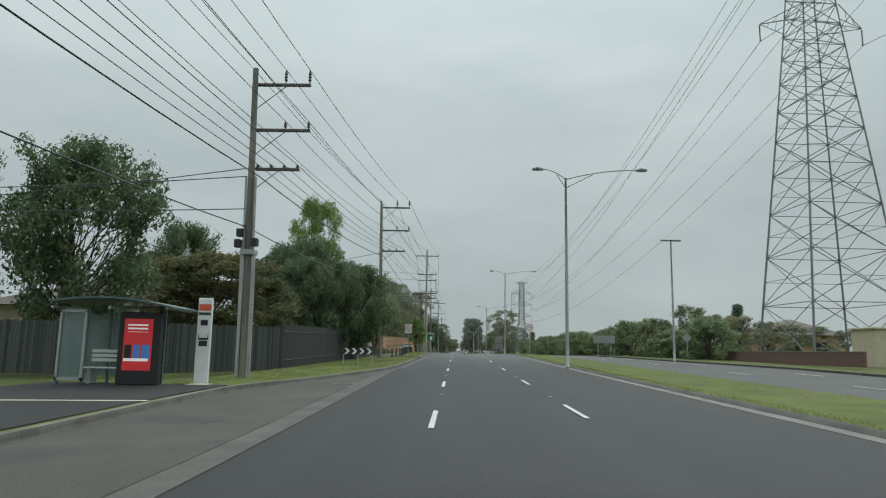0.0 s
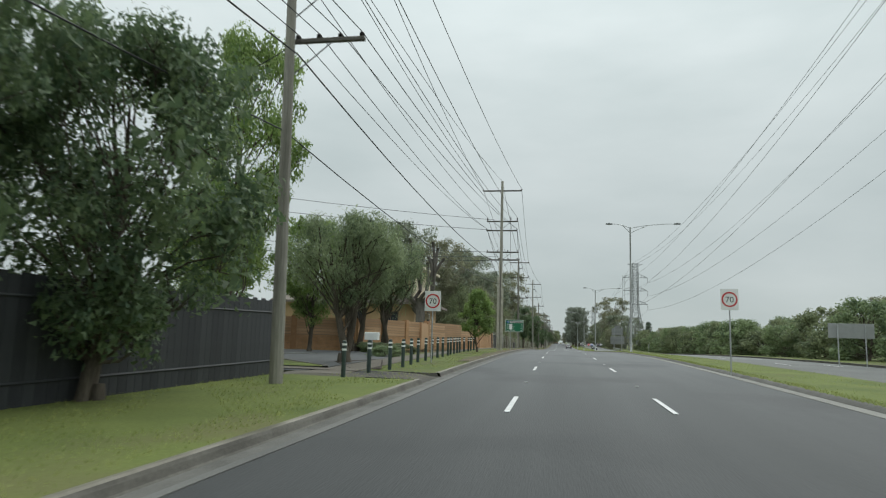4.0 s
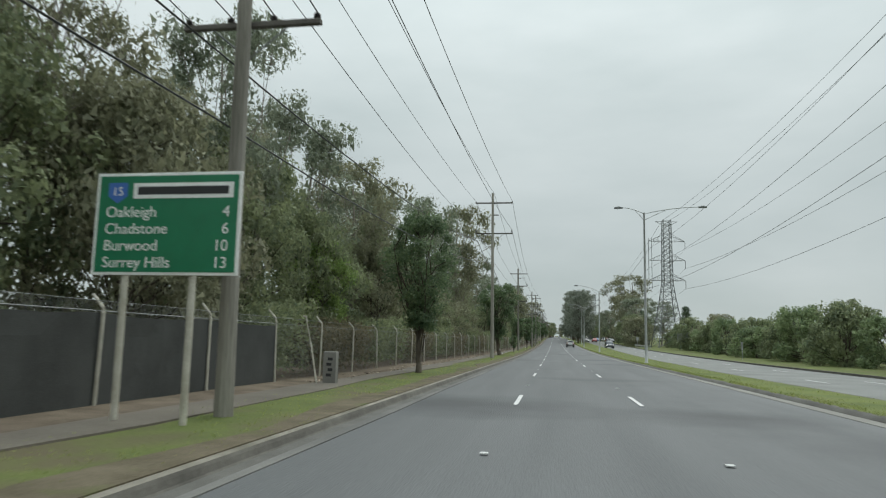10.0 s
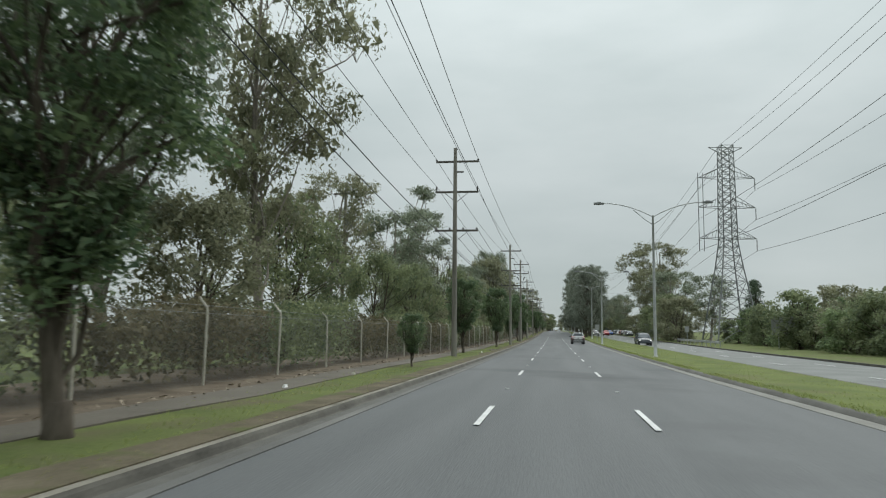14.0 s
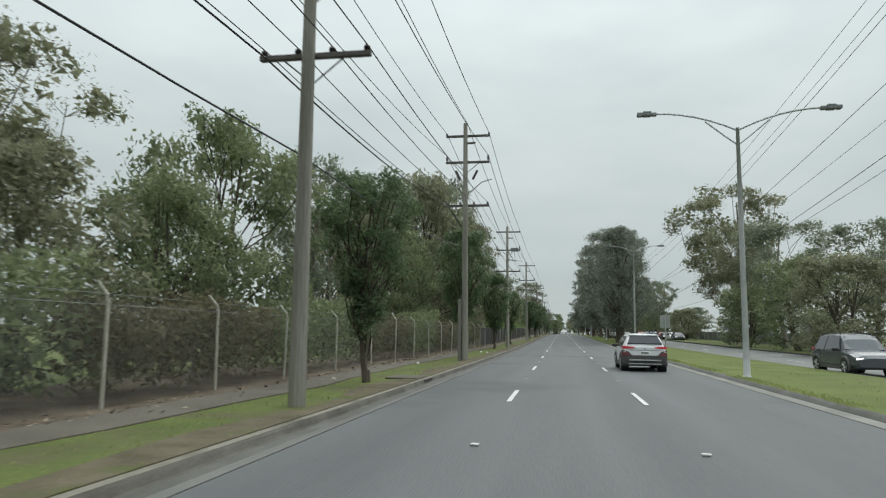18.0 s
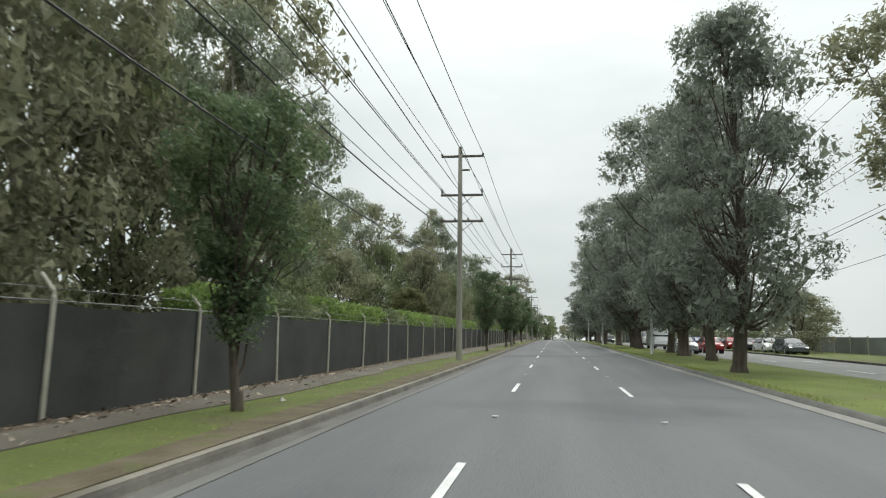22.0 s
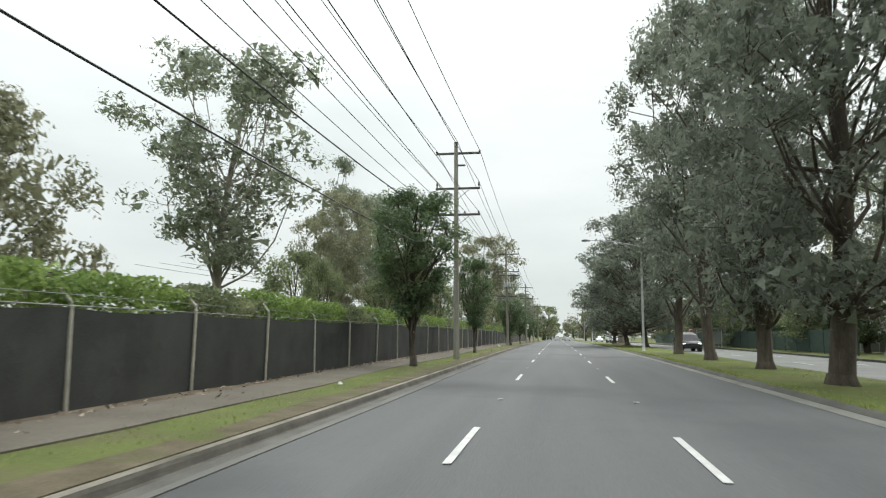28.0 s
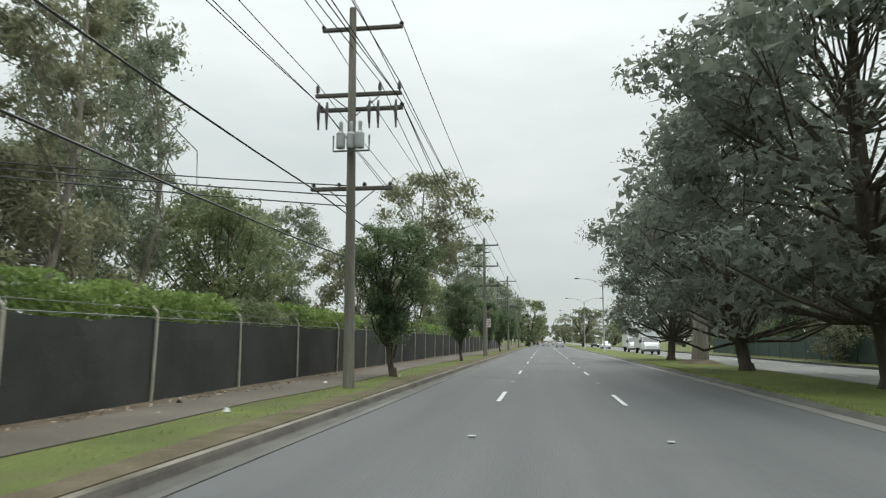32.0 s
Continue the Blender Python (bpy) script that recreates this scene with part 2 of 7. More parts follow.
LEAF_WEEP = material("weeping_leaves", (0.13, 0.176, 0.104), (0.322, 0.38, 0.207), 0.6, 0, 0.5, 9, 0.5, island=0.3, spec=0.3, translucent=0.45)
LEAF_HEDGE = material("hedge_leaves", (0.124, 0.176, 0.0975), (0.31, 0.38, 0.184), 0.6, 0, 0.3, 9, 0.5, island=0.28, spec=0.3, translucent=0.45)
LEAF_LIGHT = material("fresh_green_leaves", (0.117, 0.195, 0.0546), (0.299, 0.397, 0.127), 0.55, 0, 0.7, 12, 0.5, island=0.3, spec=0.3, translucent=0.45)
LEAF_RED = material("bronze_leaves", (0.0754, 0.104, 0.0455), (0.218, 0.201, 0.092), 0.6, 0, 0.6, 9, 0.5, island=0.3, spec=0.3, translucent=0.45)
LEAF_DARK = material("conifer_needles", (0.0455, 0.078, 0.052), (0.127, 0.167, 0.0978), 0.6, 0, 0.5, 9, 0.5, island=0.3, spec=0.25)
LEAF_DRY = material("dry_creeper_leaves", (0.091, 0.0858, 0.052), (0.241, 0.213, 0.132), 0.8, 0, 0.35, 4, 0.3, island=0.3, spec=0.2, translucent=0.45)
BRICK = material("orange_brick", (0.32, 0.175, 0.09), (0.5, 0.29, 0.155), 0.85, 0, 3, 30, 0.3, obj=0.6)
BRICK_TAN = material("tan_orange_brick", (0.37, 0.215, 0.105), (0.55, 0.34, 0.18), 0.85, 0, 3, 30, 0.3, obj=0.35)
BRICK_HOUSE = material("tan_brick", (0.40, 0.27, 0.15), (0.54, 0.375, 0.23), 0.85, 0, 0.8, 22, 0.3)
BOARD = material("stained_fence_board", (0.38, 0.23, 0.13), (0.54, 0.345, 0.21), 0.7, 0, 2, 20, 0.3, obj=0.5)
MORTAR = material("mortar", (0.22, 0.16, 0.11), (0.32, 0.25, 0.18), 0.95, 0, 3, 30, 0.2)
RENDER_WALL = plain("cream_render", (0.52, 0.46, 0.33), 0.85)
TILE = material("grey_roof_tile", (0.10, 0.085, 0.07), (0.2, 0.17, 0.145), 0.85, 0, 1, 18, 0.4, obj=0.4)
PALING = material("grey_paling", (0.036, 0.043, 0.04), (0.08, 0.09, 0.082), 0.9, 0, 2, 18, 0.4, stretchz=0.15, obj=0.6)
PANEL_DARK = material("charcoal_panel", (0.02, 0.022, 0.025), (0.04, 0.043, 0.046), 0.7, 0, 1, 12, 0.1, obj=0.3)
WHITE = plain("white_paint", (0.72, 0.73, 0.72), 0.4)
CREAM = plain("cream_paint", (0.55, 0.5, 0.38), 0.7)
BLACK = plain("black_paint", (0.02, 0.02, 0.022), 0.5)
DARK_GREEN = plain("dark_green_bollard_paint", (0.03, 0.05, 0.042), 0.5)
SIGN_GREEN = plain("sign_green", (0.01, 0.16, 0.075), 0.4)
SIGN_WHITE = plain("sign_white", (0.75, 0.76, 0.74), 0.4)
SIGN_RED = plain("sign_red", (0.5, 0.03, 0.03), 0.4)
SIGN_BLUE = plain("sign_blue", (0.05, 0.14, 0.42), 0.4)
SIGN_BACK = plain("bare_aluminium_sign_back", (0.30, 0.31, 0.30), 0.55, 0.3)
POSTER = glow("lit_red_poster", (0.42, 0.02, 0.025), 0.5)
POSTER_BLUE = glow("lit_blue_poster", (0.05, 0.15, 0.4), 0.4)
PALE_GLOW = glow("lit_white_letters", (0.8, 0.78, 0.76), 0.4)
SHELTER_GREEN = plain("shelter_frame_paint", (0.08, 0.13, 0.125), 0.5)
CLEAR = clear("shelter_glass", (0.25, 0.34, 0.33), 0.35)
WINDOW = glass("window_glass", (0.02, 0.025, 0.03))
CAR_WHITE = plain("white_car_paint", (0.74, 0.75, 0.76), 0.22, vary=0.03)
CAR_SILVER = plain("silver_car_paint", (0.42, 0.43, 0.44), 0.25, 0.4, vary=0.03)
CAR_GREY = plain("grey_car_paint", (0.10, 0.11, 0.12), 0.25, 0.3)
CAR_DARK = plain("dark_car_paint", (0.03, 0.032, 0.036), 0.25, 0.2)
CAR_BLUE = plain("blue_car_paint", (0.03, 0.09, 0.28), 0.25)
CAR_RED = plain("red_car_paint", (0.25, 0.02, 0.02), 0.25)
CLADDING = plain("grey_plastic_cladding", (0.075, 0.072, 0.07), 0.6)
SILVER = plain("silver_trim", (0.45, 0.46, 0.46), 0.35, 0.5)
TYRE = plain("tyre_rubber", (0.016, 0.016, 0.017), 0.85)
TAIL = glow("red_tail_lamp", (0.3, 0.008, 0.016), 0.35)
HEADLAMP = glow("headlamp", (0.9, 0.9, 0.85), 2.0)


# ---------------- mesh tools ----------------
def mesh(name, verts, faces, mats, smooth=False, mat_index=None):
    me = bpy.data.meshes.new(name)
    me.from_pydata([tuple(v) for v in verts], [], faces)
    for m in mats if isinstance(mats, (list, tuple)) else [mats]:
        me.materials.append(m)
    if smooth:
        me.polygons.foreach_set("use_smooth", [True] * len(me.polygons))
    if mat_index is not None:
        me.polygons.foreach_set("material_index", mat_index)
    me.update()
    return me


def quads(name, v, mat):
    """A mesh from an array of loose faces, n x corners x 3."""
    n, k = len(v), v.shape[1]
    me = bpy.data.meshes.new(name)
    me.vertices.add(n * k)
    me.vertices.foreach_set("co", np.ascontiguousarray(v, dtype=np.float32).ravel())
    me.loops.add(n * k)
    me.loops.foreach_set("vertex_index", np.arange(n * k, dtype=np.int32))
    me.polygons.add(n)
    me.polygons.foreach_set("loop_start", np.arange(0, n * k, k, dtype=np.int32))
    me.materials.append(mat)
    me.update(calc_edges=True)
    return me


class Shape:
    """Gathers boxes, tubes and rings of one part."""

    def __init__(self):
        self.v, self.f = [], []

    def add(self, v, f):
        k = len(self.v)
        self.v += [tuple(p) for p in v]
        self.f += [tuple(i + k for i in q) for q in f]
        return self

    def box(self, x0, x1, y0, y1, z0, z1, m=None, bev=0.0):
        if bev:
            b = bev
            v, f = [], []
            for z, s in ((z0, b), (z0 + b, 0), (z1 - b, 0), (z1, b)):
                v += [(x0 + s, y0 + s, z), (x1 - s, y0 + s, z), (x1 - s, y1 - s, z), (x0 + s, y1 - s, z)]
            for k in range(3):
                for i in range(4):
                    f.append((4 * k + i, 4 * k + (i + 1) % 4, 4 * k + 4 + (i + 1) % 4, 4 * k + 4 + i))
            f += [(3, 2, 1, 0), (12, 13, 14, 15)]
        else:
            v = [(x, y, z) for z in (z0, z1) for x, y in ((x0, y0), (x1, y0), (x1, y1), (x0, y1))]
            f = [(3, 2, 1, 0), (4, 5, 6, 7), (0, 1, 5, 4), (1, 2, 6, 5), (2, 3, 7, 6), (3, 0, 4, 7)]
        if m is not None:
            v = [m @ Vector(p) for p in v]
        return self.add(v, f)

    def tube(self, pts, radii, sides=8, cap=True):
        pts = [Vector(p) for p in pts]
        if not isinstance(radii, (list, tuple)):
            radii = [radii] * len(pts)
        v, f = [], []
        for i, (p, r) in enumerate(zip(pts, radii)):
            d = (pts[min(i + 1, len(pts) - 1)] - pts[max(i - 1, 0)]).normalized()
            a = d.cross(Vector((0, 0, 1)) if abs(d.z) < 0.95 else Vector((0, 1, 0))).normalized()
            b = d.cross(a)
            for k in range(sides):
                t = 2 * math.pi * k / sides
                v.append(p + a * (r * math.cos(t)) + b * (r * math.sin(t)))
        for i in range(len(pts) - 1):
            for k in range(sides):
                f.append((i * sides + k, i * sides + (k + 1) % sides, (i + 1) * sides + (k + 1) % sides, (i + 1) * sides + k))
        if cap:
            f += [tuple(range(sides)), tuple(range((len(pts) - 1) * sides, len(pts) * sides))[::-1]]
        return self.add(v, f)

    def lathe(self, base, profile, sides=10):
        """A turned shape: profile of (radius, height) over base."""
        b = Vector(base)
        v, f = [], []
        for r, h in profile:
            v += [b + Vector((r * math.cos(2 * math.pi * k / sides), r * math.sin(2 * math.pi * k / sides), h)) for k in range(sides)]
        n = len(profile)
        for i in range(n - 1):
            for k in range(sides):
                f.append((i * sides + k, i * sides + (k + 1) % sides, (i + 1) * sides + (k + 1) % sides, (i + 1) * sides + k))
        f += [tuple(range(sides))[::-1], tuple(range((n - 1) * sides, n * sides))]
        return self.add(v, f)

    def done(self, name, mat, smooth=False):
        return mesh(name, self.v, self.f, mat, smooth)


def part(name, shape, mat, parent, label="", smooth=False):
    me = shape.done(name, mat, smooth) if isinstance(shape, Shape) else shape
    ob = new(name, me)
    ob.parent = parent
    if label:
        tagged(ob, label)
    return ob


def thing(name, label, category, group="", at=(0, 0, 0), turn=0.0):
    ob = tagged(new(name), label, category, group)
    ob.matrix_basis = pose(*at, 0, 0, turn)
    return ob


def letters(text, size, mat, parent, x, y, z, face=0.0, thick=0.004, align="LEFT"):
    cu = bpy.data.curves.new("lettering", "FONT")
    cu.body, cu.size, cu.align_x, cu.extrude = text, size, align, thick
    tmp = new("lettering", cu)
    me = bpy.data.meshes.new_from_object(tmp.evaluated_get(bpy.context.evaluated_depsgraph_get()))
    bpy.data.objects.remove(tmp)
    me.materials.append(mat)
    ob = new("lettering", me)
    ob.parent = parent
    ob.matrix_basis = pose(x, y, z, 90, 0, face)
    return ob


def line(points):
    ys, xs = [p[0] for p in points], [p[1] for p in points]
    return lambda y: float(np.interp(y, ys, xs))


KERB_L = line([(-150, -6.7), (0, -6.8), (4, -6.95), (8, -7.1), (11, -7.16), (13, -6.85), (15.3, -6.25), (17, -5.85), (19, -5.45), (23, -4.8), (26, -4.3), (30, -3.95), (40, -3.82), (110, -3.8), (155, -3.92), (190, -3.78), (235, -3.82), (300, -3.8), (420, -3.8), (470, -3.9), (600, -3.9)])
KERB_R = line([(-150, 6.6), (0, 6.7), (40, 6.5), (75, 6.7), (115, 6.7), (150, 6.5), (190, 6.1), (205, 5.9), (245, 5.85), (300, 5.75), (330, 5.75), (365, 5.6), (382, 5.75), (440, 6.0), (480, 6.05), (700, 6.0)])
MED_R = line([(-150, 11.5), (0, 11.5), (60, 10.6), (110, 9.3), (150, 8.9), (190, 9.6), (260, 11.4), (330, 11.2), (430, 10.0), (480, 10.6), (700, 10.6)])
OPP_R = line([(-150, 24), (40, 23), (60, 19.5), (120, 17.2), (190, 18), (300, 19.5), (430, 18.2), (700, 18.5)])
YS = list(np.arange(-60, 560, 4.0)) + [580, 620, 700, 800, 1000, 1400]


def ribbon(name, left, right, lift, mat, y0=-60, y1=1400, depth=0.3, cols=1, rough=0.0, lift_r=None, bulge=0.0, kind="structure", label="", category=""):
    """A strip along the road between two lines, with sides."""
    ys = [y for y in YS if y0 < y < y1]
    ys = [y0] + ys + [y1]
    lift_r = lift if lift_r is None else lift_r
    v, f = [], []
    w = cols + 3
    for y in ys:
        a, b, g = left(y), right(y), gz(y)
        v.append((a, y, g + lift - depth))
        for c in range(cols + 1):
            t = c / cols
            x = a + (b - a) * t
            z = g + lift + (lift_r - lift) * t
            z += bulge * math.sin(math.pi * t)
            if rough and 0 < c < cols:
                z += rough * noise.noise((x * 0.7, y * 0.35, 3.1))
            v.append((x, y, z))
        v.append((b, y, g + lift_r - depth))
    for i in range(len(ys) - 1):
        for c in range(w - 1):
            p = i * w + c
            f.append((p, p + 1, p + 1 + w, p + w))
    ob = new(name, mesh(name, v, f, mat))
    return tagged(ob, label, category, "", kind)


# ---------------- ground and roads ----------------
def off(fn, d):
    return lambda y: fn(y) + d


ribbon("ground", lambda y: -900, lambda y: 900, -0.08, GRASS, -300, 4000, 0.5, 1, label="grassy ground that runs out to the horizon", category="ground")
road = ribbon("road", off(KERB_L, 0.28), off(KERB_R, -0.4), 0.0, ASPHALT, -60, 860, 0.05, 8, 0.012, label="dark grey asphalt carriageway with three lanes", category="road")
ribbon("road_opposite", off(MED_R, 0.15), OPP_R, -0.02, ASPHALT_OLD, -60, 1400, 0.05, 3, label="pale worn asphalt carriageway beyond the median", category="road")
ribbon("gutter", KERB_L, off(KERB_L, 0.3), 0.012, GUTTER, 24, 1400, 0.08, label="stained concrete gutter beside the kerb", category="gutter")
ribbon("gutter_lip", lambda y: KERB_L(y) + 0.27, lambda y: KERB_L(y) + 0.42 + 0.03 * math.sin(y * 0.31), 0.016, GUTTER_LIP, 30, 700, 0.08, label="dusty pale lip of the concrete gutter", category="gutter")
ribbon("gutter_median", off(KERB_R, -0.42), KERB_R, 0.012, CONCRETE, -60, 1400, 0.08, label="concrete gutter along the median", category="gutter")
BAY_OUT = line([(-60, -3.9), (2, -3.95), (10, -4.12), (17, -4.28), (21.5, -4.3), (27, -4.1)])
BAY_IN = line([(-60, -3.42), (2, -3.46), (10, -3.58), (17, -3.66), (20, -3.72), (27, -3.8)])
ribbon("bus_bay", KERB_L, BAY_OUT, 0.006, BAY_CONCRETE, -60, 27, 0.08, 3, label="worn stained concrete bus bay", category="pavement")
ribbon("bus_bay_joint", BAY_OUT, off(BAY_OUT, 0.04), 0.002, MULCH, -60, 26, 0.08, label="dark grit-filled joint beside the bus bay", category="joint")
ribbon("bus_bay_edge", off(BAY_OUT, 0.04), BAY_IN, 0.014, GUTTER, -60, 27, 0.08, label="pale concrete edge strip of the bus bay", category="gutter")


def kerb_strip(name, y0, y1, label):
    """Barrier kerb with a worn pale top and a stained face, coloured darker for shade as well, that runs down into the
    gutter.
    """
    prof = ((-0.17, -0.2), (-0.17, 0.135), (-0.06, 0.15), (-0.025, 0.138), (0.0, 0.1), (0.03, 0.03), (0.06, 0.008), (0.06, -0.2))
    ys = [y0] + list(np.arange(y0 + 1.2, y1 - 0.5, 1.2 if y1 < 300 else 2.4)) + [y1]
    v, f, mi = [], [], []
    for k, y in enumerate(ys):
        for i, (u, z) in enumerate(prof):
            chip = 0.012 * noise.noise((u * 9, y * 1.7, 4.0)) if 1 < i < 6 else 0.0
            v.append((KERB_L(y) + u + chip, y, gz(y) + z + chip * 0.8))
    w = len(prof)
    for i in range(len(ys) - 1):
        for c in range(w - 1):
            f.append((i * w + c, i * w + c + 1, (i + 1) * w + c + 1, (i + 1) * w + c))
            # pale top; dark face holds staining plus the shade of an upright side
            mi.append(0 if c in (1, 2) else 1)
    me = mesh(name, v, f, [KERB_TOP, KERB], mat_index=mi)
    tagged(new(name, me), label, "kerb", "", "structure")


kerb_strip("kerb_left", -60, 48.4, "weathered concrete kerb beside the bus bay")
kerb_strip("kerb_left_far", 51.3, 700, "weathered concrete kerb with a stained face, darkened for shade")
ribbon("kerb_median", off(KERB_R, -0.03), off(KERB_R, 0.18), 0.02, GUTTER, -60, 1400, 0.4, 5, 0.0, 0.12, 0.03, label="low concrete kerb of the median", category="kerb")
ribbon("kerb_median_far", MED_R, off(MED_R, 0.15), 0.11, KERB, -60, 1400, 0.4, label="concrete kerb on the far side of the median", category="kerb")
ribbon("kerb_opposite", OPP_R, off(OPP_R, 0.16), 0.12, KERB, -60, 1400, 0.4, label="concrete kerb of the far verge", category="kerb")
FENCE = line([(-60, -12), (18, -11.8), (24, -9.0), (41, -8.3), (49, -8.2), (112, -8.45), (176, -8.5), (240, -7.75), (316, -7.4), (360, -7.6), (421, -7.9), (470, -8.25), (560, -8.3)])
VERGE = line([(-60, -9.2), (20, -9.2), (22, -8.9), (48, -8.1), (56, -7.3), (112, -7.0), (560, -6.9)])
ribbon("verge_left", VERGE, off(KERB_L, -0.16), 0.13, GRASS_LUSH, -60, 48.4, 0.3, 6, 0.03, 0.125, label="mown grass verge round the bus stop", category="grass")
ribbon("verge_left_far", VERGE, off(KERB_L, -0.16), 0.13, GRASS, 51.3, 700, 0.3, 6, 0.03, 0.125, label="mown grass verge with worn bare patches", category="grass")
ribbon("worn_edge", lambda y: KERB_L(y) - 0.75 - 0.2 * math.sin(y * 0.9) - 0.14 * math.sin(y * 2.3 + 1), off(KERB_L, -0.16), 0.152, WORN, 60, 560, 0.3, 3, 0.02, label="bare trodden earth along the kerb", category="bare ground")
for y in (48.3, 51.2):
    x = KERB_L(y)
    s = Shape()
    s.add([(x - 1.6, y, gz(y) - 0.1), (x + 0.03, y, gz(y) - 0.1), (x + 0.03, y + 0.17, gz(y) - 0.1), (x - 1.6, y + 0.17, gz(y) - 0.1), (x - 1.55, y + 0.03, gz(y) + 0.15), (x - 0.1, y + 0.03, gz(y) + 0.13), (x - 0.1, y + 0.14, gz(y) + 0.13), (x - 1.55, y + 0.14, gz(y) + 0.15)],
          [(4, 5, 6, 7), (0, 1, 5, 4), (1, 2, 6, 5), (2, 3, 7, 6), (3, 0, 4, 7)])
    tagged(new("kerb_return", mesh("kerb_return", s.v, s.f, KERB)), "broken concrete kerb end beside the court entry", "kerb", "", "structure")
# sloped dirt entry to the closed court
s = Shape()
rows_ = []
for i, (u, z) in enumerate(((0.0, 0.015), (0.25, 0.03), (0.6, 0.09), (1.2, 0.125), (2.4, 0.135), (4.2, 0.145))):
    flare = 0.5 if i == 0 else 0.25 if i == 1 else 0.0
    for k in range(5):
        y = 48.4 - flare + (2.9 + 2 * flare) * k / 4
        s.v.append((KERB_L(y) - u, y, gz(y) + z + 0.012 * math.sin(k * 2.1 + i)))
for i in range(5):
    for k in range(4):
        s.f.append((i * 5 + k, i * 5 + k + 1, i * 5 + k + 6, i * 5 + k + 5))
tagged(new("entry_ramp", mesh("entry_ramp", s.v, s.f, RAMP)), "broken dirt and asphalt ramp into the closed court", "driveway", "", "structure")
ribbon("mulch_bed", line([(52.0, -7.0), (53.5, -8.9), (57, -8.9), (58.6, -8.0)]), line([(52.0, -5.9), (54, -6.4), (58.6, -7.6)]), 0.152, MULCH, 52, 58.6, 0.3, 4, 0.04, label="dark bare mulch bed under the weeping tree", category="ground cover")
ribbon("grass_island", lambda y: -18, line([(51.5, -7.7), (53, -8.2), (55, -10.0), (57, -13)]), 0.2, GRASS, 51.5, 57, 0.3, 5, 0.05, label="rounded patch of mown grass beside the court", category="grass")
ribbon("island_kerb", line([(51.4, -7.75), (53, -8.25), (55, -10.05), (57, -13.05)]), line([(51.4, -7.55), (53, -8.05), (55, -9.75), (57, -12.6)]), 0.22, KERB, 51.4, 57, 0.3, label="low curved concrete kerb round the grass", category="kerb")
ribbon("court_path", lambda y: -18, line([(50.5, -6.3), (51.45, -6.6)]), 0.165, PATHWAY, 50.5, 51.45, 0.3, 3, label="short concrete footpath across the court", category="footpath")
ribbon("court_gutter", line([(57, -15), (60, -15.5), (63, -13)]), line([(57, -14.6), (60, -15.0), (63, -12.2)]), 0.165, CONCRETE, 57, 63, 0.3, label="pale concrete gutter of the court", category="gutter")
PATH_IN = line([(112, -7.4), (158, -7.2), (190, -7.2), (240, -7.05), (285, -6.95), (330, -6.97), (360, -7.15), (420, -7.45), (450, -7.5), (560, -7.6)])
PATH_OUT = line([(112, -6.3), (158, -6.1), (190, -6.1), (240, -5.95), (290, -5.95), (330, -5.9), (360, -5.6), (420, -5.85), (450, -5.85), (560, -6.0)])
ribbon("leaf_litter", off(FENCE, -4), off(PATH_IN, 0.15), 0.142, DIRT, 112, 700, 0.3, 5, 0.08, label="brown leaf litter under the fence", category="ground cover")
ribbon("footpath", lambda y: PATH_IN(y) + 0.1 * math.sin(y * 0.37) + 0.06 * math.sin(y * 1.1), lambda y: PATH_OUT(y) + 0.16 * math.sin(y * 0.29 + 2) + 0.09 * math.sin(y * 0.83), 0.15, PATHWAY, 112, 700, 0.3, 2, 0.01, label="narrow weathered concrete footpath", category="footpath")
ribbon("footpath_bollards", line([(49, -7.6), (62, -7.9), (85, -7.5), (101, -7.25)]), line([(49, -6.3), (62, -6.6), (85, -6.9), (101, -6.4)]), 0.15, PATHWAY, 49, 101, 0.3, label="concrete footpath behind the bollards", category="footpath")
ribbon("driveway", lambda y: -8.4, off(KERB_L, -0.02), 0.147, PATHWAY, 100.5, 113.5, 0.3, 3, 0.02, label="cracked concrete driveway crossing", category="driveway")
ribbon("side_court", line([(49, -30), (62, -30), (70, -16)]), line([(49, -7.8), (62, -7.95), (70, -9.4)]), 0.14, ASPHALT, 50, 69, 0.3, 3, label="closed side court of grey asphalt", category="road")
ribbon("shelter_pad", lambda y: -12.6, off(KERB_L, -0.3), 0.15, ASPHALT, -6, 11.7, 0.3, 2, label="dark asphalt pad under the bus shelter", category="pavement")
ribbon("median", off(KERB_R, 0.16), MED_R, 0.12, GRASS_LUSH, -60, 1400, 0.3, 5, 0.05, 0.11, label="mown grass median strip", category="grass")
ribbon("verge_right", off(OPP_R, 0.16), off(OPP_R, 30), 0.12, GRASS, -60, 700, 0.3, 5, 0.1, label="grass verge beyond the far carriageway", category="grass")

# lane dashes, three metres long
L_Y = [3.8, 14.8, 27.1, 42.9, 57, 71.3, 85.4, 100.8, 116.2, 131, 145.6, 160.2, 175.4, 189.6, 203.6, 217.5, 231.6, 245.4, 258.8, 271.8, 284.9, 297.9, 310.8, 323.7, 336.5, 349.6, 362.7, 375.8, 389.5, 403.2, 417, 430.4, 443.8, 457.3, 470.7, 484, 497.5, 511, 524.5, 538, 551.5, 565, 578.5, 592]


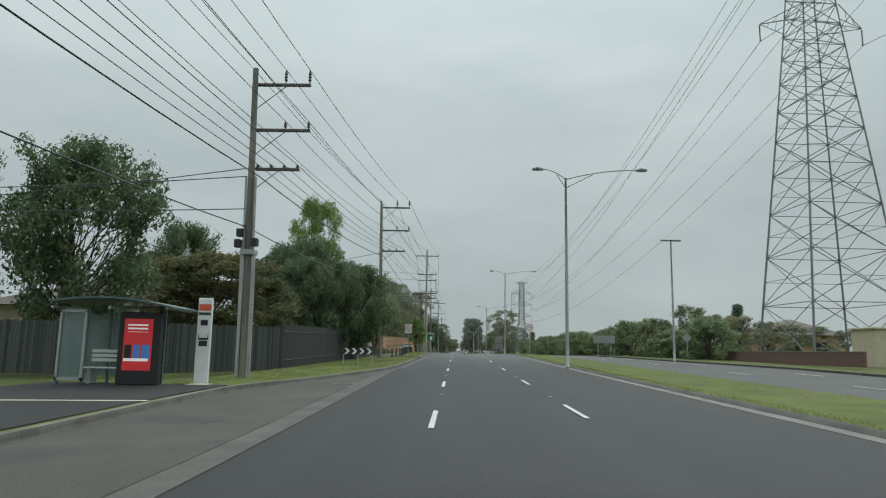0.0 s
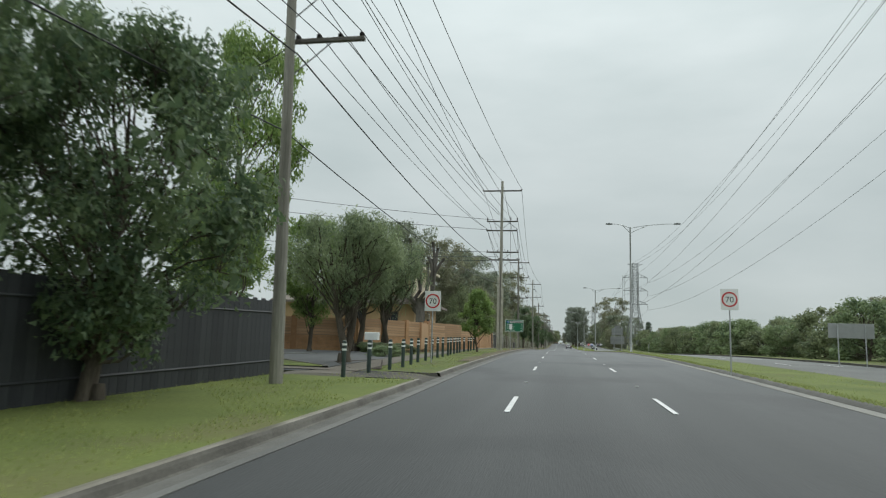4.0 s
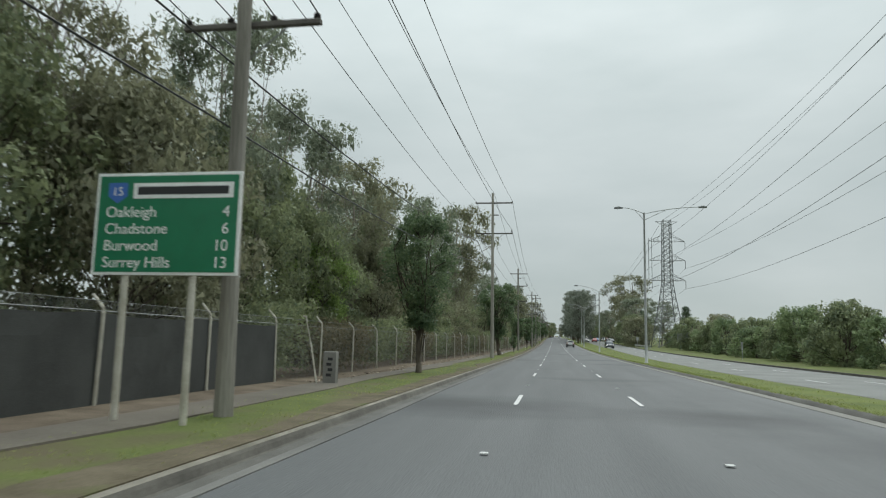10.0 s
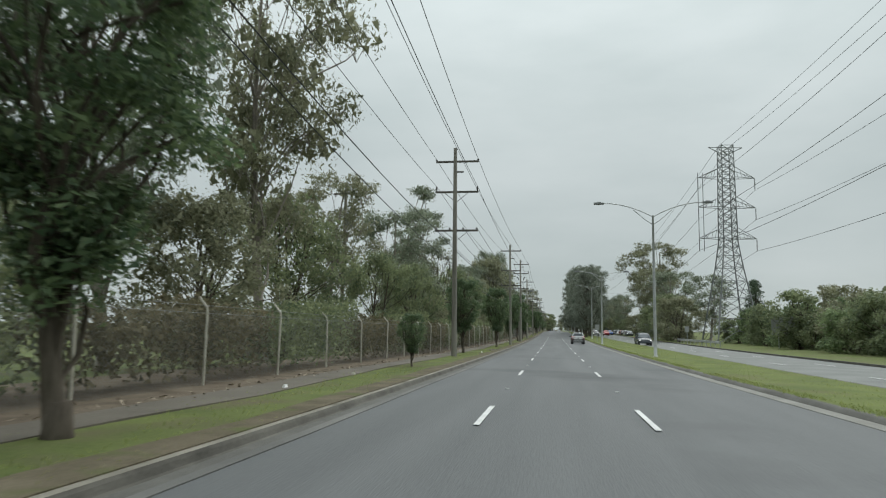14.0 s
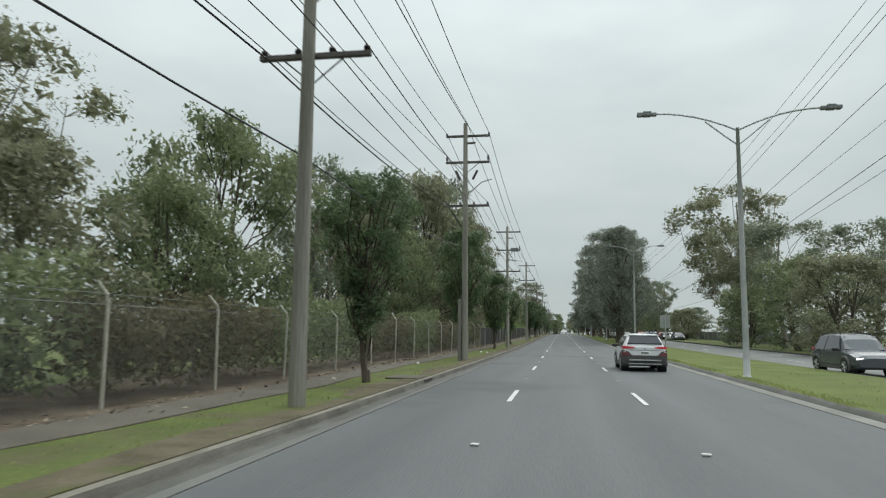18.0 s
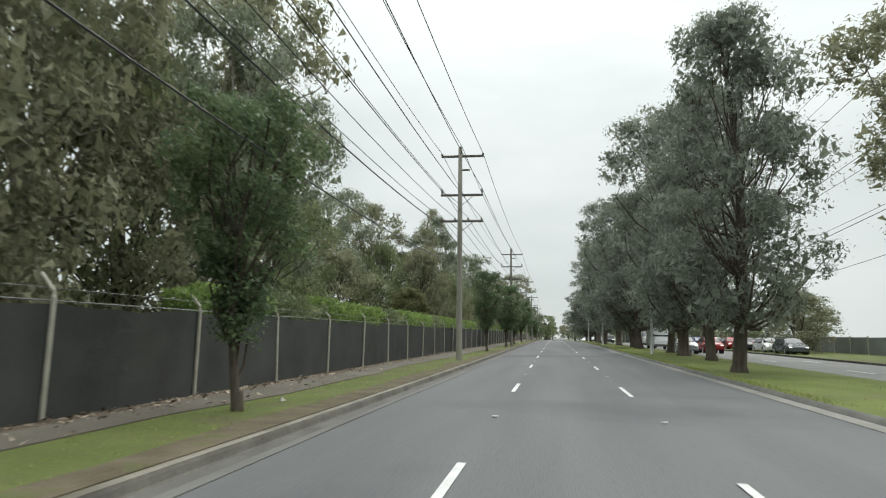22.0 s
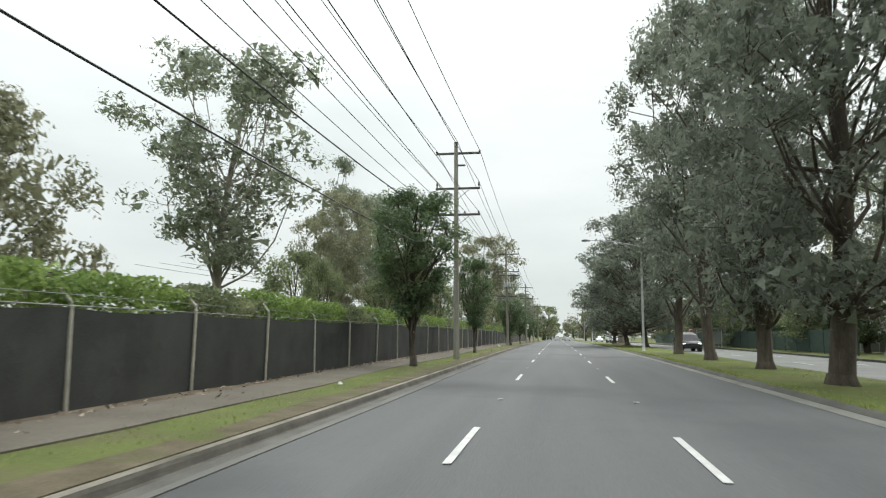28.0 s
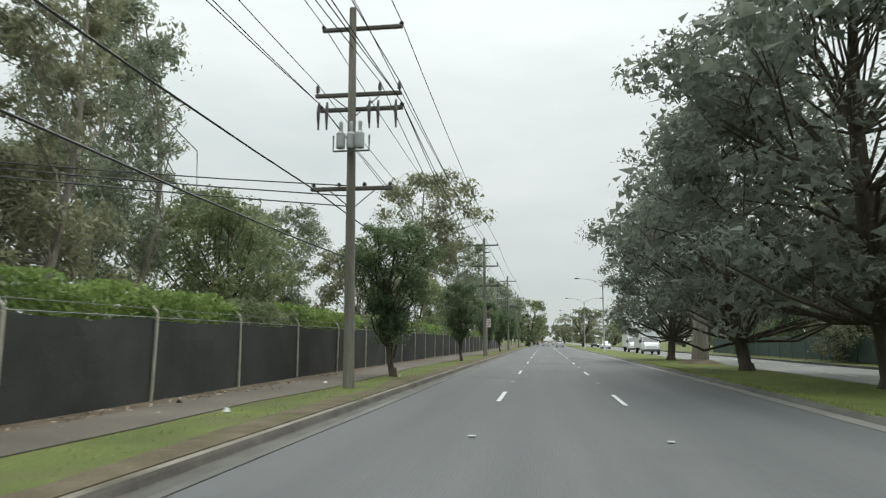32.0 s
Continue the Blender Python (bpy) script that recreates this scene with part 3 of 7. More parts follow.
def dash(y, x, parent, width=0.105, length=3.0):
    s = Shape()
    a, b = gz(y) + 0.012, gz(y + length) + 0.012
    s.add([(x - width / 2, y, a), (x + width / 2, y, a), (x + width / 2, y + length, b), (x - width / 2, y + length, b),
           (x - width / 2, y, a + 0.006), (x + width / 2, y, a + 0.006), (x + width / 2, y + length, b + 0.006), (x - width / 2, y + length, b + 0.006)],
          [(4, 5, 6, 7), (0, 1, 5, 4), (1, 2, 6, 5), (2, 3, 7, 6), (3, 0, 4, 7)])
    return part("lane_dash", s, LINE, parent)


LANE_R = line([(0, 2.05), (70, 2.12), (116, 2.02), (176, 1.86), (300, 1.9), (470, 1.85)])
for i, y in enumerate(L_Y):
    dash(y, -1.07, road)
    dash(y + (2.1 if y < 35 else 0.9 if y < 180 else 0.2 if y < 300 else -0.4), LANE_R(y), road)
    for x in (-1.07, LANE_R(y)):
        g = gz(y + 7.5) + 0.012
        part("road_stud", Shape().box(x - 0.055, x + 0.055, y + 7.45, y + 7.55, g, g + 0.018), LINE, road, "small white raised road stud")
opp = bpy.data.objects["road_opposite"]
for y in L_Y:
    for k in (0.36, 0.68):
        x = MED_R(y) + (OPP_R(y) - MED_R(y)) * k
        dash(y + 2, x, opp)

# drain lid and kerb inlets
for y, name, lab in ((309.4, "drain_lid", "pale concrete drain lid beside the kerb"), (233.2, "drain_lid", "cracked concrete drain lid beside the kerb"), (263.5, "drain_lid", "small concrete pit lid in the verge")):
    s = Shape().box(-0.95, 0, -0.6, 0.6, 0, 0.05, bev=0.012)
    lid = thing(name, lab, "drain lid", "drain lids", (KERB_L(y) - 0.2, y, gz(y) + 0.13))
    part("lid", s, PATHWAY, lid)
    part("inlet_mouth", Shape().box(0.0, 0.215, -0.55, 0.55, -0.1, 0.0), BLACK, lid, "dark kerb inlet opening")


# ---------------- vegetation ----------------
RNG = np.random.default_rng(7)


def leaves(centres, sizes, aspect=0.55, droop=0.0, rng=RNG, core=None):
    """Pointed leaves at the centres, that face away from the core of their clump."""
    n = len(centres)
    a = rng.normal(size=(n, 3))
    a[:, 2] -= droop
    face = rng.normal(size=(n, 3)) * 0.5
    if core is not None:
        d = centres - core
        face += d / (np.linalg.norm(d, axis=1, keepdims=True) + 1e-6) + (0, 0, 0.35)
    else:
        face += rng.normal(size=(n, 3))
    a = np.cross(face, np.cross(a, face))
    a /= np.linalg.norm(a, axis=1, keepdims=True) + 1e-9
    b = np.cross(face, a)
    b /= np.linalg.norm(b, axis=1, keepdims=True) + 1e-9
    s = sizes[:, None]
    return np.stack([centres - a * s * 0.8 - b * s * aspect * 0.95, centres - a * s * 0.6 + b * s * aspect * 0.95, centres + a * s], axis=1)


def clump_points(c, r, n, rng, flat=0.75, shell=0.55):
    d = rng.normal(size=(n, 3))
    d /= np.linalg.norm(d, axis=1, keepdims=True)
    rad = r * (shell + (1 - shell) * rng.random((n, 1))) * (0.86 + 0.2 * rng.random((n, 1)))
    p = d * rad
    p[:, 2] *= flat
    return c + p


def limb(s, a, b, r0, r1, rng, bend=0.12, n=5, sides=6):
    a, b = np.array(a), np.array(b)
    d = np.linalg.norm(b - a)
    k = rng.normal(size=3) * d * bend
    pts = [a + (b - a) * t + k * math.sin(math.pi * t) for t in np.linspace(0, 1, n)]
    s.tube(pts, list(np.linspace(r0, r1, n)), sides)
    return pts


def grow(seed, height, width, clear_stem, clumps, clump_r, per, leaf, profile, flat=0.75, trunk_r=0.2, droop=0.0, stems=1, lean=0.3, inner=0.0, aspect=0.55, bunch=4, dense=0.8, twig=True, sprays=18):
    """Trunk shape and leaves of a tree; profile: crown radius share over its height, 0 to 1.
    Every head of foliage is a bunch of smaller clumps, with broad leaf sprays inside and fine leaves outside."""
    rng = np.random.default_rng(seed)
    s = Shape()
    tops = []
    for k in range(stems):
        off_ = np.clip(rng.normal(size=2), -1.2, 1.2) * lean * (1 if stems == 1 else 1.3)
        tip = (off_[0], off_[1], height * (0.9 if stems == 1 else 0.78))
        base = (0, 0, -0.1) if stems == 1 else (rng.normal() * 0.15, rng.normal() * 0.15, -0.1)
        pts = limb(s, base, tip, trunk_r, trunk_r * 0.18, rng, 0.03, 9, 8)
        tops.append(pts)
    s.lathe((0, 0, -0.1), [(trunk_r * 1.6, 0), (trunk_r * 1.25, 0.18), (trunk_r * 1.02, 0.5)], 8)
    quad = []
    for i in range(clumps):
        t = (i + 0.5) / clumps
        t = min(0.98, max(0.02, t + rng.normal() * 0.04))
        z = clear_stem + (height - clear_stem) * t
        rr = width / 2 * float(np.interp(t, [p[0] for p in profile], [p[1] for p in profile]))
        ang = i * 2.4 + rng.normal() * 0.5
        cr = clump_r * (0.7 + 0.6 * rng.random())
        rad = max(0.0, rr - cr * 0.5) * (1.0 - inner * rng.random()) * (0.82 + 0.36 * rng.random())
        stem = tops[i % stems]
        c = np.array([math.cos(ang) * rad, math.sin(ang) * rad, min(z, height - cr * flat)])
        fz = max(0.15, (c[2] / height) * (0.55 + 0.25 * rng.random()))
        j = min(len(stem) - 2, int(fz / 0.9 * 8))
        limb(s, stem[j], c, max(0.025, trunk_r * (0.32 - 0.22 * t)), 0.02, rng, 0.1, 4, 5)
        n = max(1, bunch + int(rng.integers(-1, 2)))
        for m in range(n):
            d = rng.normal(size=3)
            d /= np.linalg.norm(d)
            d[2] = abs(d[2]) if rng.random() < 0.6 else d[2] * 0.7
            sr = cr * (0.48 + 0.32 * rng.random()) if n > 1 else cr
            sc = c + d * (cr - sr * 0.55) * (1, 1, flat) if n > 1 else c
            if twig and n > 1:
                s.tube([c - (0, 0, cr * 0.25), sc], [0.022, 0.01], 3, False)
            k = max(8, int(per / n * 1.15))
            p = clump_points(sc, sr, k, rng, flat, 0.5)
            quad.append(leaves(p, leaf * (0.55 + 0.75 * rng.random(k)), aspect, droop, rng, sc))
            if dense > 0:
                q = sc + np.clip(rng.normal(size=(sprays, 3)), -1.6, 1.6) * sr * 0.34 * (1, 1, flat)
                quad.append(leaves(q, min(0.34, sr * dense * 0.3) * (0.55 + 0.55 * rng.random(sprays)), 0.6, droop, rng))
    return s, np.concatenate(quad)


ROUND = [(0, 0.35), (0.2, 0.85), (0.5, 1.0), (0.8, 0.8), (1, 0.3)]
EGG = [(0, 0.16), (0.25, 0.62), (0.5, 0.97), (0.75, 0.9), (1, 0.35)]
UMBRELLA = [(0, 0.5), (0.4, 0.85), (0.7, 1.0), (0.9, 0.85), (1, 0.45)]
MOUND = [(0, 0.8), (0.3, 1.0), (0.6, 0.95), (0.85, 0.72), (1, 0.3)]
COLUMN = [(0, 0.6), (0.2, 1.0), (0.55, 0.9), (0.8, 0.65), (1, 0.2)]
CONE = [(0, 1.0), (0.2, 0.95), (0.6, 0.6), (1, 0.08)]
VASE = [(0, 0.14), (0.25, 0.5), (0.6, 0.95), (0.85, 0.9), (1, 0.4)]
DOME = [(0, 0.85), (0.2, 1.0), (0.5, 0.95), (0.8, 0.66), (1, 0.2)]
STAND = {}


def model(key, name, label, bark, leaf_mat, **kw):
    s, q = grow(**kw)
    root = thing(name, label, "tree")
    part("trunk", s, bark, root, smooth=True)
    part("crown", quads("crown", q, leaf_mat), leaf_mat, root)
    root.matrix_basis = pose(0, 0, -400)
    STAND.setdefault(key, []).append((root, kw["height"], kw["width"]))


for k in range(4):
    model("gum", "gum_tree", "tall gum tree with an open clumped grey-green crown", BARK_PALE, LEAF_GUM if k % 2 == 0 else LEAF_GUM2, seed=11 + k, height=16, width=10, clear_stem=5.0, clumps=34, clump_r=1.7, per=330, leaf=0.12, profile=UMBRELLA, flat=0.8, trunk_r=0.26, lean=0.9, inner=0.45, aspect=0.36, droop=0.35, bunch=5)
for k in range(2):
    model("slim", "slim_gum_tree", "slender young gum with a loose narrow crown", BARK_PALE, LEAF_GUM2 if k else LEAF_GUM, seed=21 + k, height=14, width=5, clear_stem=3.0, clumps=24, clump_r=1.0, per=200, leaf=0.14, profile=COLUMN, flat=0.85, trunk_r=0.13, lean=0.5, inner=0.6, aspect=0.32, droop=0.5, bunch=3, dense=0.7)
for k in range(3):
    model("median", "median_gum_tree", "large dense dark gum tree on the grass median", BARK, LEAF_MEDIAN, seed=31 + k, height=20, width=12, clear_stem=2.6, clumps=72, clump_r=1.8, per=360, leaf=0.115, profile=COLUMN if k != 2 else UMBRELLA, flat=0.85, trunk_r=0.42, lean=0.7, inner=0.4, aspect=0.36, droop=0.5, bunch=5)
for k in range(3):
    model("pear", "street_tree", "small dark green street tree with an egg-shaped crown", BARK, LEAF_PEAR, seed=41 + k, height=6.4, width=3.3, clear_stem=1.7, clumps=46, clump_r=0.58, per=300, leaf=0.058, profile=VASE if k == 1 else EGG, flat=1.05, trunk_r=0.1, lean=0.1, inner=0.35, aspect=0.5, bunch=3, dense=0.8, twig=False)
for k in range(3):
    model("bush", "bushy_tree", "bushy spreading tree with dense green foliage", BARK, (LEAF_BUSH, LEAF_GUM2, LEAF_BUSH)[k], seed=51 + k, height=8, width=8, clear_stem=0.35, clumps=44, clump_r=1.25, per=200, leaf=0.1, profile=MOUND, flat=0.85, trunk_r=0.15, stems=3, lean=0.9, inner=0.45, bunch=4, twig=False)
for k in range(2):
    model("farbush", "bushy_tree", "bushy spreading tree with dense green foliage", BARK, (LEAF_BUSH, LEAF_GUM2)[k], seed=54 + k, height=8, width=8, clear_stem=0.8, clumps=30, clump_r=1.25, per=80, leaf=0.19, profile=ROUND, flat=0.8, trunk_r=0.16, stems=3, lean=0.9, inner=0.5, bunch=3, twig=False)
model("open_median", "median_gum_tree", "open-crowned dark gum tree on the grass median", BARK, LEAF_MEDIAN, seed=37, height=18, width=11, clear_stem=4.2, clumps=44, clump_r=1.6, per=300, leaf=0.115, profile=UMBRELLA, flat=0.8, trunk_r=0.3, lean=0.9, inner=0.5, aspect=0.36, droop=0.5, bunch=5)
model("fargum", "gum_tree", "tall gum tree with an open clumped grey-green crown", BARK_PALE, LEAF_GUM, seed=15, height=16, width=10, clear_stem=5.0, clumps=32, clump_r=1.7, per=150, leaf=0.18, profile=UMBRELLA, flat=0.8, trunk_r=0.28, lean=0.9, inner=0.5, aspect=0.42, droop=0.3, bunch=4)
model("dark", "bushy_tree", "dense dark evergreen tree over the fence", BARK, LEAF_PEAR, seed=61, height=9, width=9, clear_stem=1.2, clumps=70, clump_r=1.3, per=280, leaf=0.1, profile=ROUND, flat=0.95, trunk_r=0.2, stems=2, lean=0.6, inner=0.35)
model("red", "bronze_tree", "round tree with bronze-tinged leaves", BARK, LEAF_RED, seed=62, height=8, width=7, clear_stem=1.3, clumps=84, clump_r=1.0, per=260, leaf=0.1, profile=ROUND, flat=0.7, trunk_r=0.17, lean=0.3, inner=0.35)
model("light", "leafy_tree", "broad leafy tree with bright green foliage", BARK, LEAF_LIGHT, seed=63, height=11, width=8.5, clear_stem=2.6, clumps=60, clump_r=1.1, per=280, leaf=0.1, profile=EGG, flat=0.9, trunk_r=0.2, lean=0.3, inner=0.35)
model("young", "young_street_tree", "young street tree with a bright green conical crown", BARK, LEAF_LIGHT, seed=64, height=4.5, width=2.5, clear_stem=1.35, clumps=54, clump_r=0.42, per=190, leaf=0.062, profile=[(0, 0.75), (0.2, 1.0), (0.55, 0.8), (1, 0.12)], flat=0.9, trunk_r=0.06, lean=0.05, inner=0.3, aspect=0.6, bunch=1, twig=False)
for k in range(2):
    model("weep", "weeping_tree", "weeping peppercorn tree with fine hanging grey-green foliage", BARK, LEAF_WEEP, seed=65 + k, height=6.3, width=4.8, clear_stem=2.9, clumps=50, clump_r=0.75, per=230, leaf=0.15, profile=ROUND, flat=1.35, trunk_r=0.16, stems=2, lean=0.45, inner=0.35, aspect=0.13, droop=2.2, bunch=2, dense=0.55, twig=False)
for k in range(2):
    model("dome", "median_gum_tree", "spreading domed gum tree on the grass median", BARK, LEAF_MEDIAN, seed=81 + k, height=15, width=13, clear_stem=2.4, clumps=110, clump_r=1.5, per=300, leaf=0.105, profile=DOME, flat=0.8, trunk_r=0.3, lean=0.6, inner=0.5, aspect=0.36, droop=0.4, bunch=5)
model("conifer", "conifer_tree", "tall dark narrow conifer", BARK, LEAF_DARK, seed=68, height=14, width=5, clear_stem=0.6, clumps=64, clump_r=0.95, per=140, leaf=0.16, profile=CONE, flat=0.9, trunk_r=0.2, lean=0.1, inner=0.25, aspect=0.3, bunch=1, twig=False)
model("bare", "sparse_tree", "sparse half-bare tree with fine twigs", BARK, LEAF_GUM2, seed=69, height=10, width=7.5, clear_stem=2.5, clumps=46, clump_r=0.95, per=40, leaf=0.1, profile=ROUND, flat=0.9, trunk_r=0.14, stems=2, lean=0.8, inner=0.7, bunch=5, dense=0.0)
model("shrub", "hedge_shrub", "rounded green shrub of a thick screening hedge", BARK, LEAF_HEDGE, seed=71, height=4.5, width=5.5, clear_stem=0.25, clumps=40, clump_r=0.85, per=110, leaf=0.15, profile=[(0, 0.9), (0.5, 1.0), (1, 0.5)], flat=0.85, trunk_r=0.09, stems=3, lean=0.4, inner=0.3, bunch=1, dense=0.8, twig=False)
model("shrub", "hedge_shrub", "rounded grey-green shrub of a thick screening hedge", BARK, LEAF_BUSH, seed=72, height=4.5, width=5.5, clear_stem=0.25, clumps=40, clump_r=0.85, per=110, leaf=0.15, profile=[(0, 0.9), (0.5, 1.0), (1, 0.5)], flat=0.85, trunk_r=0.09, stems=3, lean=0.4, inner=0.3, bunch=1, dense=0.8, twig=False)
COUNT = {}


def plant(key, x, y, h, w, label="", group="", lift=0.1):
    if key in ("bush", "gum") and (x > 26 or y > 550 or x < -30):
        key = "far" + key
    n = COUNT.get(key, 0)
    COUNT[key] = n + 1
    ob, H, W = STAND[key][n % len(STAND[key])]
    m = Matrix.LocRotScale((x, y, gz(y) + lift), Euler((0, 0, n * 2.1 + 0.4)), (w / W, w / W, h / H))
    c = copy_thing(ob, m)
    if label or group:
        tagged(c, label, "", group)
    return c


# behind the houses at the start
plant("dark", -16.7, 19.8, 9.8, 7.4, "broad dark green tree behind the bus shelter")
plant("dark", -22.5, 17.5, 9.5, 7.5)
plant("red", -13.3, 26.8, 5.8, 8.4)
plant("dark", -16.9, 31, 8.3, 4.4)
plant("red", -21.5, 37, 7.0, 7.0)
plant("dark", -10.3, 34, 6.6, 4.6)
plant("dark", -10.7, 37.2, 8.3, 4.6)
plant("dark", -8.0, 40.8, 7.0, 5.4)
plant("dark", -9.2, 37.4, 6.8, 4.6)
plant("dark", -12.6, 39, 8.2, 5.5)
plant("light", -15.4, 60.0, 16.2, 6.6, "tall leafy tree with bright green foliage beside the court")
plant("light", -13.9, 66.3, 7.6, 5.4)
plant("light", -17.5, 61.5, 8.4, 6.5)
# round the side court
plant("weep", -8.5, 55.8, 6.0, 5.3)
plant("shrub", -8.6, 62.6, 0.55, 1.8, "low green creeping shrub beside the footpath")
for sx_, sy_ in ((-9.6, 67.0), (-10.6, 68.4), (-9.2, 68.6), (-11.6, 70.0)):
    plant("shrub", sx_, sy_, 0.6, 2.0, "low green creeping shrub beside the footpath")
plant("shrub", -8.9, 65.0, 0.5, 1.6, "low green creeping shrub beside the footpath")
plant("light", -21, 68, 8.0, 7.0)
plant("weep", -12.3, 69.6, 7.6, 5.8)
plant("weep", -10.4, 70.2, 7.0, 5.4)
plant("young", -5.6, 76.2, 4.4, 2.6)
plant("bush", -9.6, 91.5, 3.2, 2.6, "shrub spilling over the brick wall")
plant("bush", -9.0, 96.0, 2.9, 2.4, "shrub spilling over the brick wall")
plant("conifer", -25.0, 113, 16.5, 8.5)
plant("conifer", -33, 116, 13, 4.5)
# tall gums behind the first fence
for x, y, h, w in ((-24, 127, 18.5, 14), (-16, 118.8, 14.5, 7.5), (-15, 124.3, 14, 7.5), (-15, 132, 14.6, 7), (-14, 141.1, 15.6, 7), (-23, 118, 13, 9), (-27, 138, 17, 11), (-20, 152, 15, 9), (-14, 149.4, 13.4, 7), (-13.4, 157, 13.5, 7.5), (-14.8, 164.5, 13.2, 7.5), (-17, 171, 14.5, 7),
                   (-17, 193.7, 18.8, 13), (-13.2, 208, 20.5, 9.5), (-15.5, 200, 15.5, 8), (-16, 226, 13, 8), (-14, 240, 13, 9), (-20, 262, 12, 9)):
    plant("gum", x, y, h, w)
for x, y, h, w in ((-12, 273.7, 9.8, 5.5), (-12, 283.3, 9.6, 5.5), (-15, 295, 13, 8), (-12.5, 301.5, 13.6, 9), (-12, 309.8, 17, 9), (-11.6, 319.4, 15.9, 8), (-10.8, 326.1, 12.4, 5.5), (-12, 329.7, 15.4, 7.5), (-13.4, 336.8, 13.2, 7),
                   (-24.1, 366.5, 11.2, 5.1), (-24.1, 377.1, 17.4, 9.4), (-22.7, 384.1, 17.3, 8.8), (-15, 386, 14.5, 6.5), (-26, 372, 13, 10),
                   (-17, 427.5, 16, 11.5), (-15, 442, 11.8, 5.5), (-16, 455.1, 13.9, 6.2), (-26, 470, 15, 9), (-27, 490, 22, 12), (-14, 536, 22.5, 14), (-12, 552, 16, 10), (-21, 505, 12, 9)):
    plant("gum", x, y, h, w)
for x, y, h, w in ((-14, 122, 9, 7), (-15, 128, 10, 8), (-13, 134, 9.5, 7), (-15, 142, 11, 8), (-12.5, 146, 8, 6), (-17, 117, 8, 7), (-12.5, 116.2, 7.3, 4.5), (-12.5, 124.3, 7.6, 5.5), (-12, 131.4, 8.9, 6), (-14, 162, 10, 8), (-12.4, 165.5, 8.2, 6.5), (-15.5, 169, 9, 7), (-12.4, 138, 7.5, 6), (-13.5, 150, 8, 7), (-12, 158, 8, 6), (-11.8, 170, 6, 6), (-12.6, 175.5, 5.6, 6),
                   (-12.8, 181.6, 6.8, 8.8), (-12, 189, 5, 5), (-15.6, 216, 9.4, 9), (-12.5, 201, 6.5, 6), (-12, 224, 7, 6), (-11.4, 233, 7, 6), (-11.5, 241.5, 4.8, 5), (-11.5, 245.7, 4.2, 5), (-11, 251, 4.4, 5), (-11.2, 256, 5.5, 5)):
    plant("bush", x, y, h, w)
for x, y, h, w in ((-13.2, 268, 10, 8), (-11.5, 262, 6.0, 5.5), (-12, 277, 8, 4.5), (-12.4, 287, 9, 6), (-11.3, 290, 9, 7), (-11, 297.2, 14.6, 9.6), (-11.2, 305.5, 7.5, 6), (-12.4, 312, 10, 8), (-11.2, 316, 9.0, 6), (-13.6, 321, 11.5, 7), (-15.2, 328, 12.5, 8), (-12.2, 323, 9, 7), (-12, 332, 8, 6),
                   (-21.3, 358.9, 7.3, 6.4), (-21.3, 369.6, 9.6, 9.4), (-19.9, 381.8, 11.9, 8.5), (-18, 371, 7, 7), (-13.4, 375, 10.4, 6), (-15.2, 377, 9, 7), (-12, 381.5, 8.2, 5.5), (-13.6, 390, 9, 7), (-12.8, 397, 8, 7), (-15, 402, 7.5, 7), (-14, 409.3, 7.5, 6),
                   (-15, 437.4, 6.2, 3.6), (-14, 448.9, 5.8, 5), (-15, 458.3, 9.1, 5.4), (-20, 446, 8, 8), (-15.5, 463, 7.4, 5), (-18, 474, 8, 8), (-20.5, 492, 10.5, 11), (-16, 486, 8.5, 8), (-13, 500, 8, 7), (-12, 515, 8, 7), (-11, 526, 7, 6), (21.5, 300, 8, 10), (22, 312, 9, 10), (21, 325, 7, 8)):
    plant("bush", x, y, h, w)
for x, y, h, w in ((-13.5, 246.5, 16.5, 7.5), (-14, 378.4, 13.2, 4), (-14, 386.3, 15.6, 4.8), (-16, 392.4, 18, 5.8), (-14.5, 401, 14.6, 4.8), (-19.7, 388, 14, 6), (-17, 447.1, 15.6, 5), (-15, 472, 13.8, 6), (-19.1, 482, 17.5, 7)):
    plant("slim", x, y, h, w)
plant("light", -11.8, 146.6, 6.3, 4.6, "bushy tree with yellow-green foliage behind the fence")
plant("bare", -12.1, 252, 10.8, 7.5)
plant("bare", -14.5, 246, 11.5, 8)
plant("red", -13.6, 368.5, 5.6, 4.0)
plant("red", -14.6, 461, 8.4, 5.6)
plant("red", -17.4, 466, 9.5, 5)
# street trees on the verge
for x, y, h, w in ((-5.9, 143.2, 7.0, 3.7), (-5.9, 186, 7.6, 5.0), (-6.0, 224.8, 5.2, 3.0), (-5.3, 244.0, 5.8, 3.3), (-5.1, 261.4, 5.9, 3.1), (-5.2, 280.2, 7.1, 3.4), (-5.3, 299.0, 6.2, 3.4), (-5.35, 316.8, 5.7, 3.0),
                   (-5.1, 357.7, 6.3, 3.0), (-5.0, 377.4, 6.6, 4.6), (-5.3, 397.6, 5.0, 3.0), (-5.5, 422.1, 7.3, 4.4), (-5.4, 441.9, 6.7, 3.3), (-5.35, 478.2, 5.6, 4.0), (-5.2, 497.1, 5.0, 3.0), (-5.2, 516, 5.0, 3.0), (-5.2, 535, 5.0, 3.0), (-5.2, 556, 5.0, 3.0)):
    plant("pear", x, y, h, w, "", "street trees on the verge")
plant("pear", -5.5, 205.3, 2.2, 1.4, "small stunted street tree on the verge", "street trees on the verge")
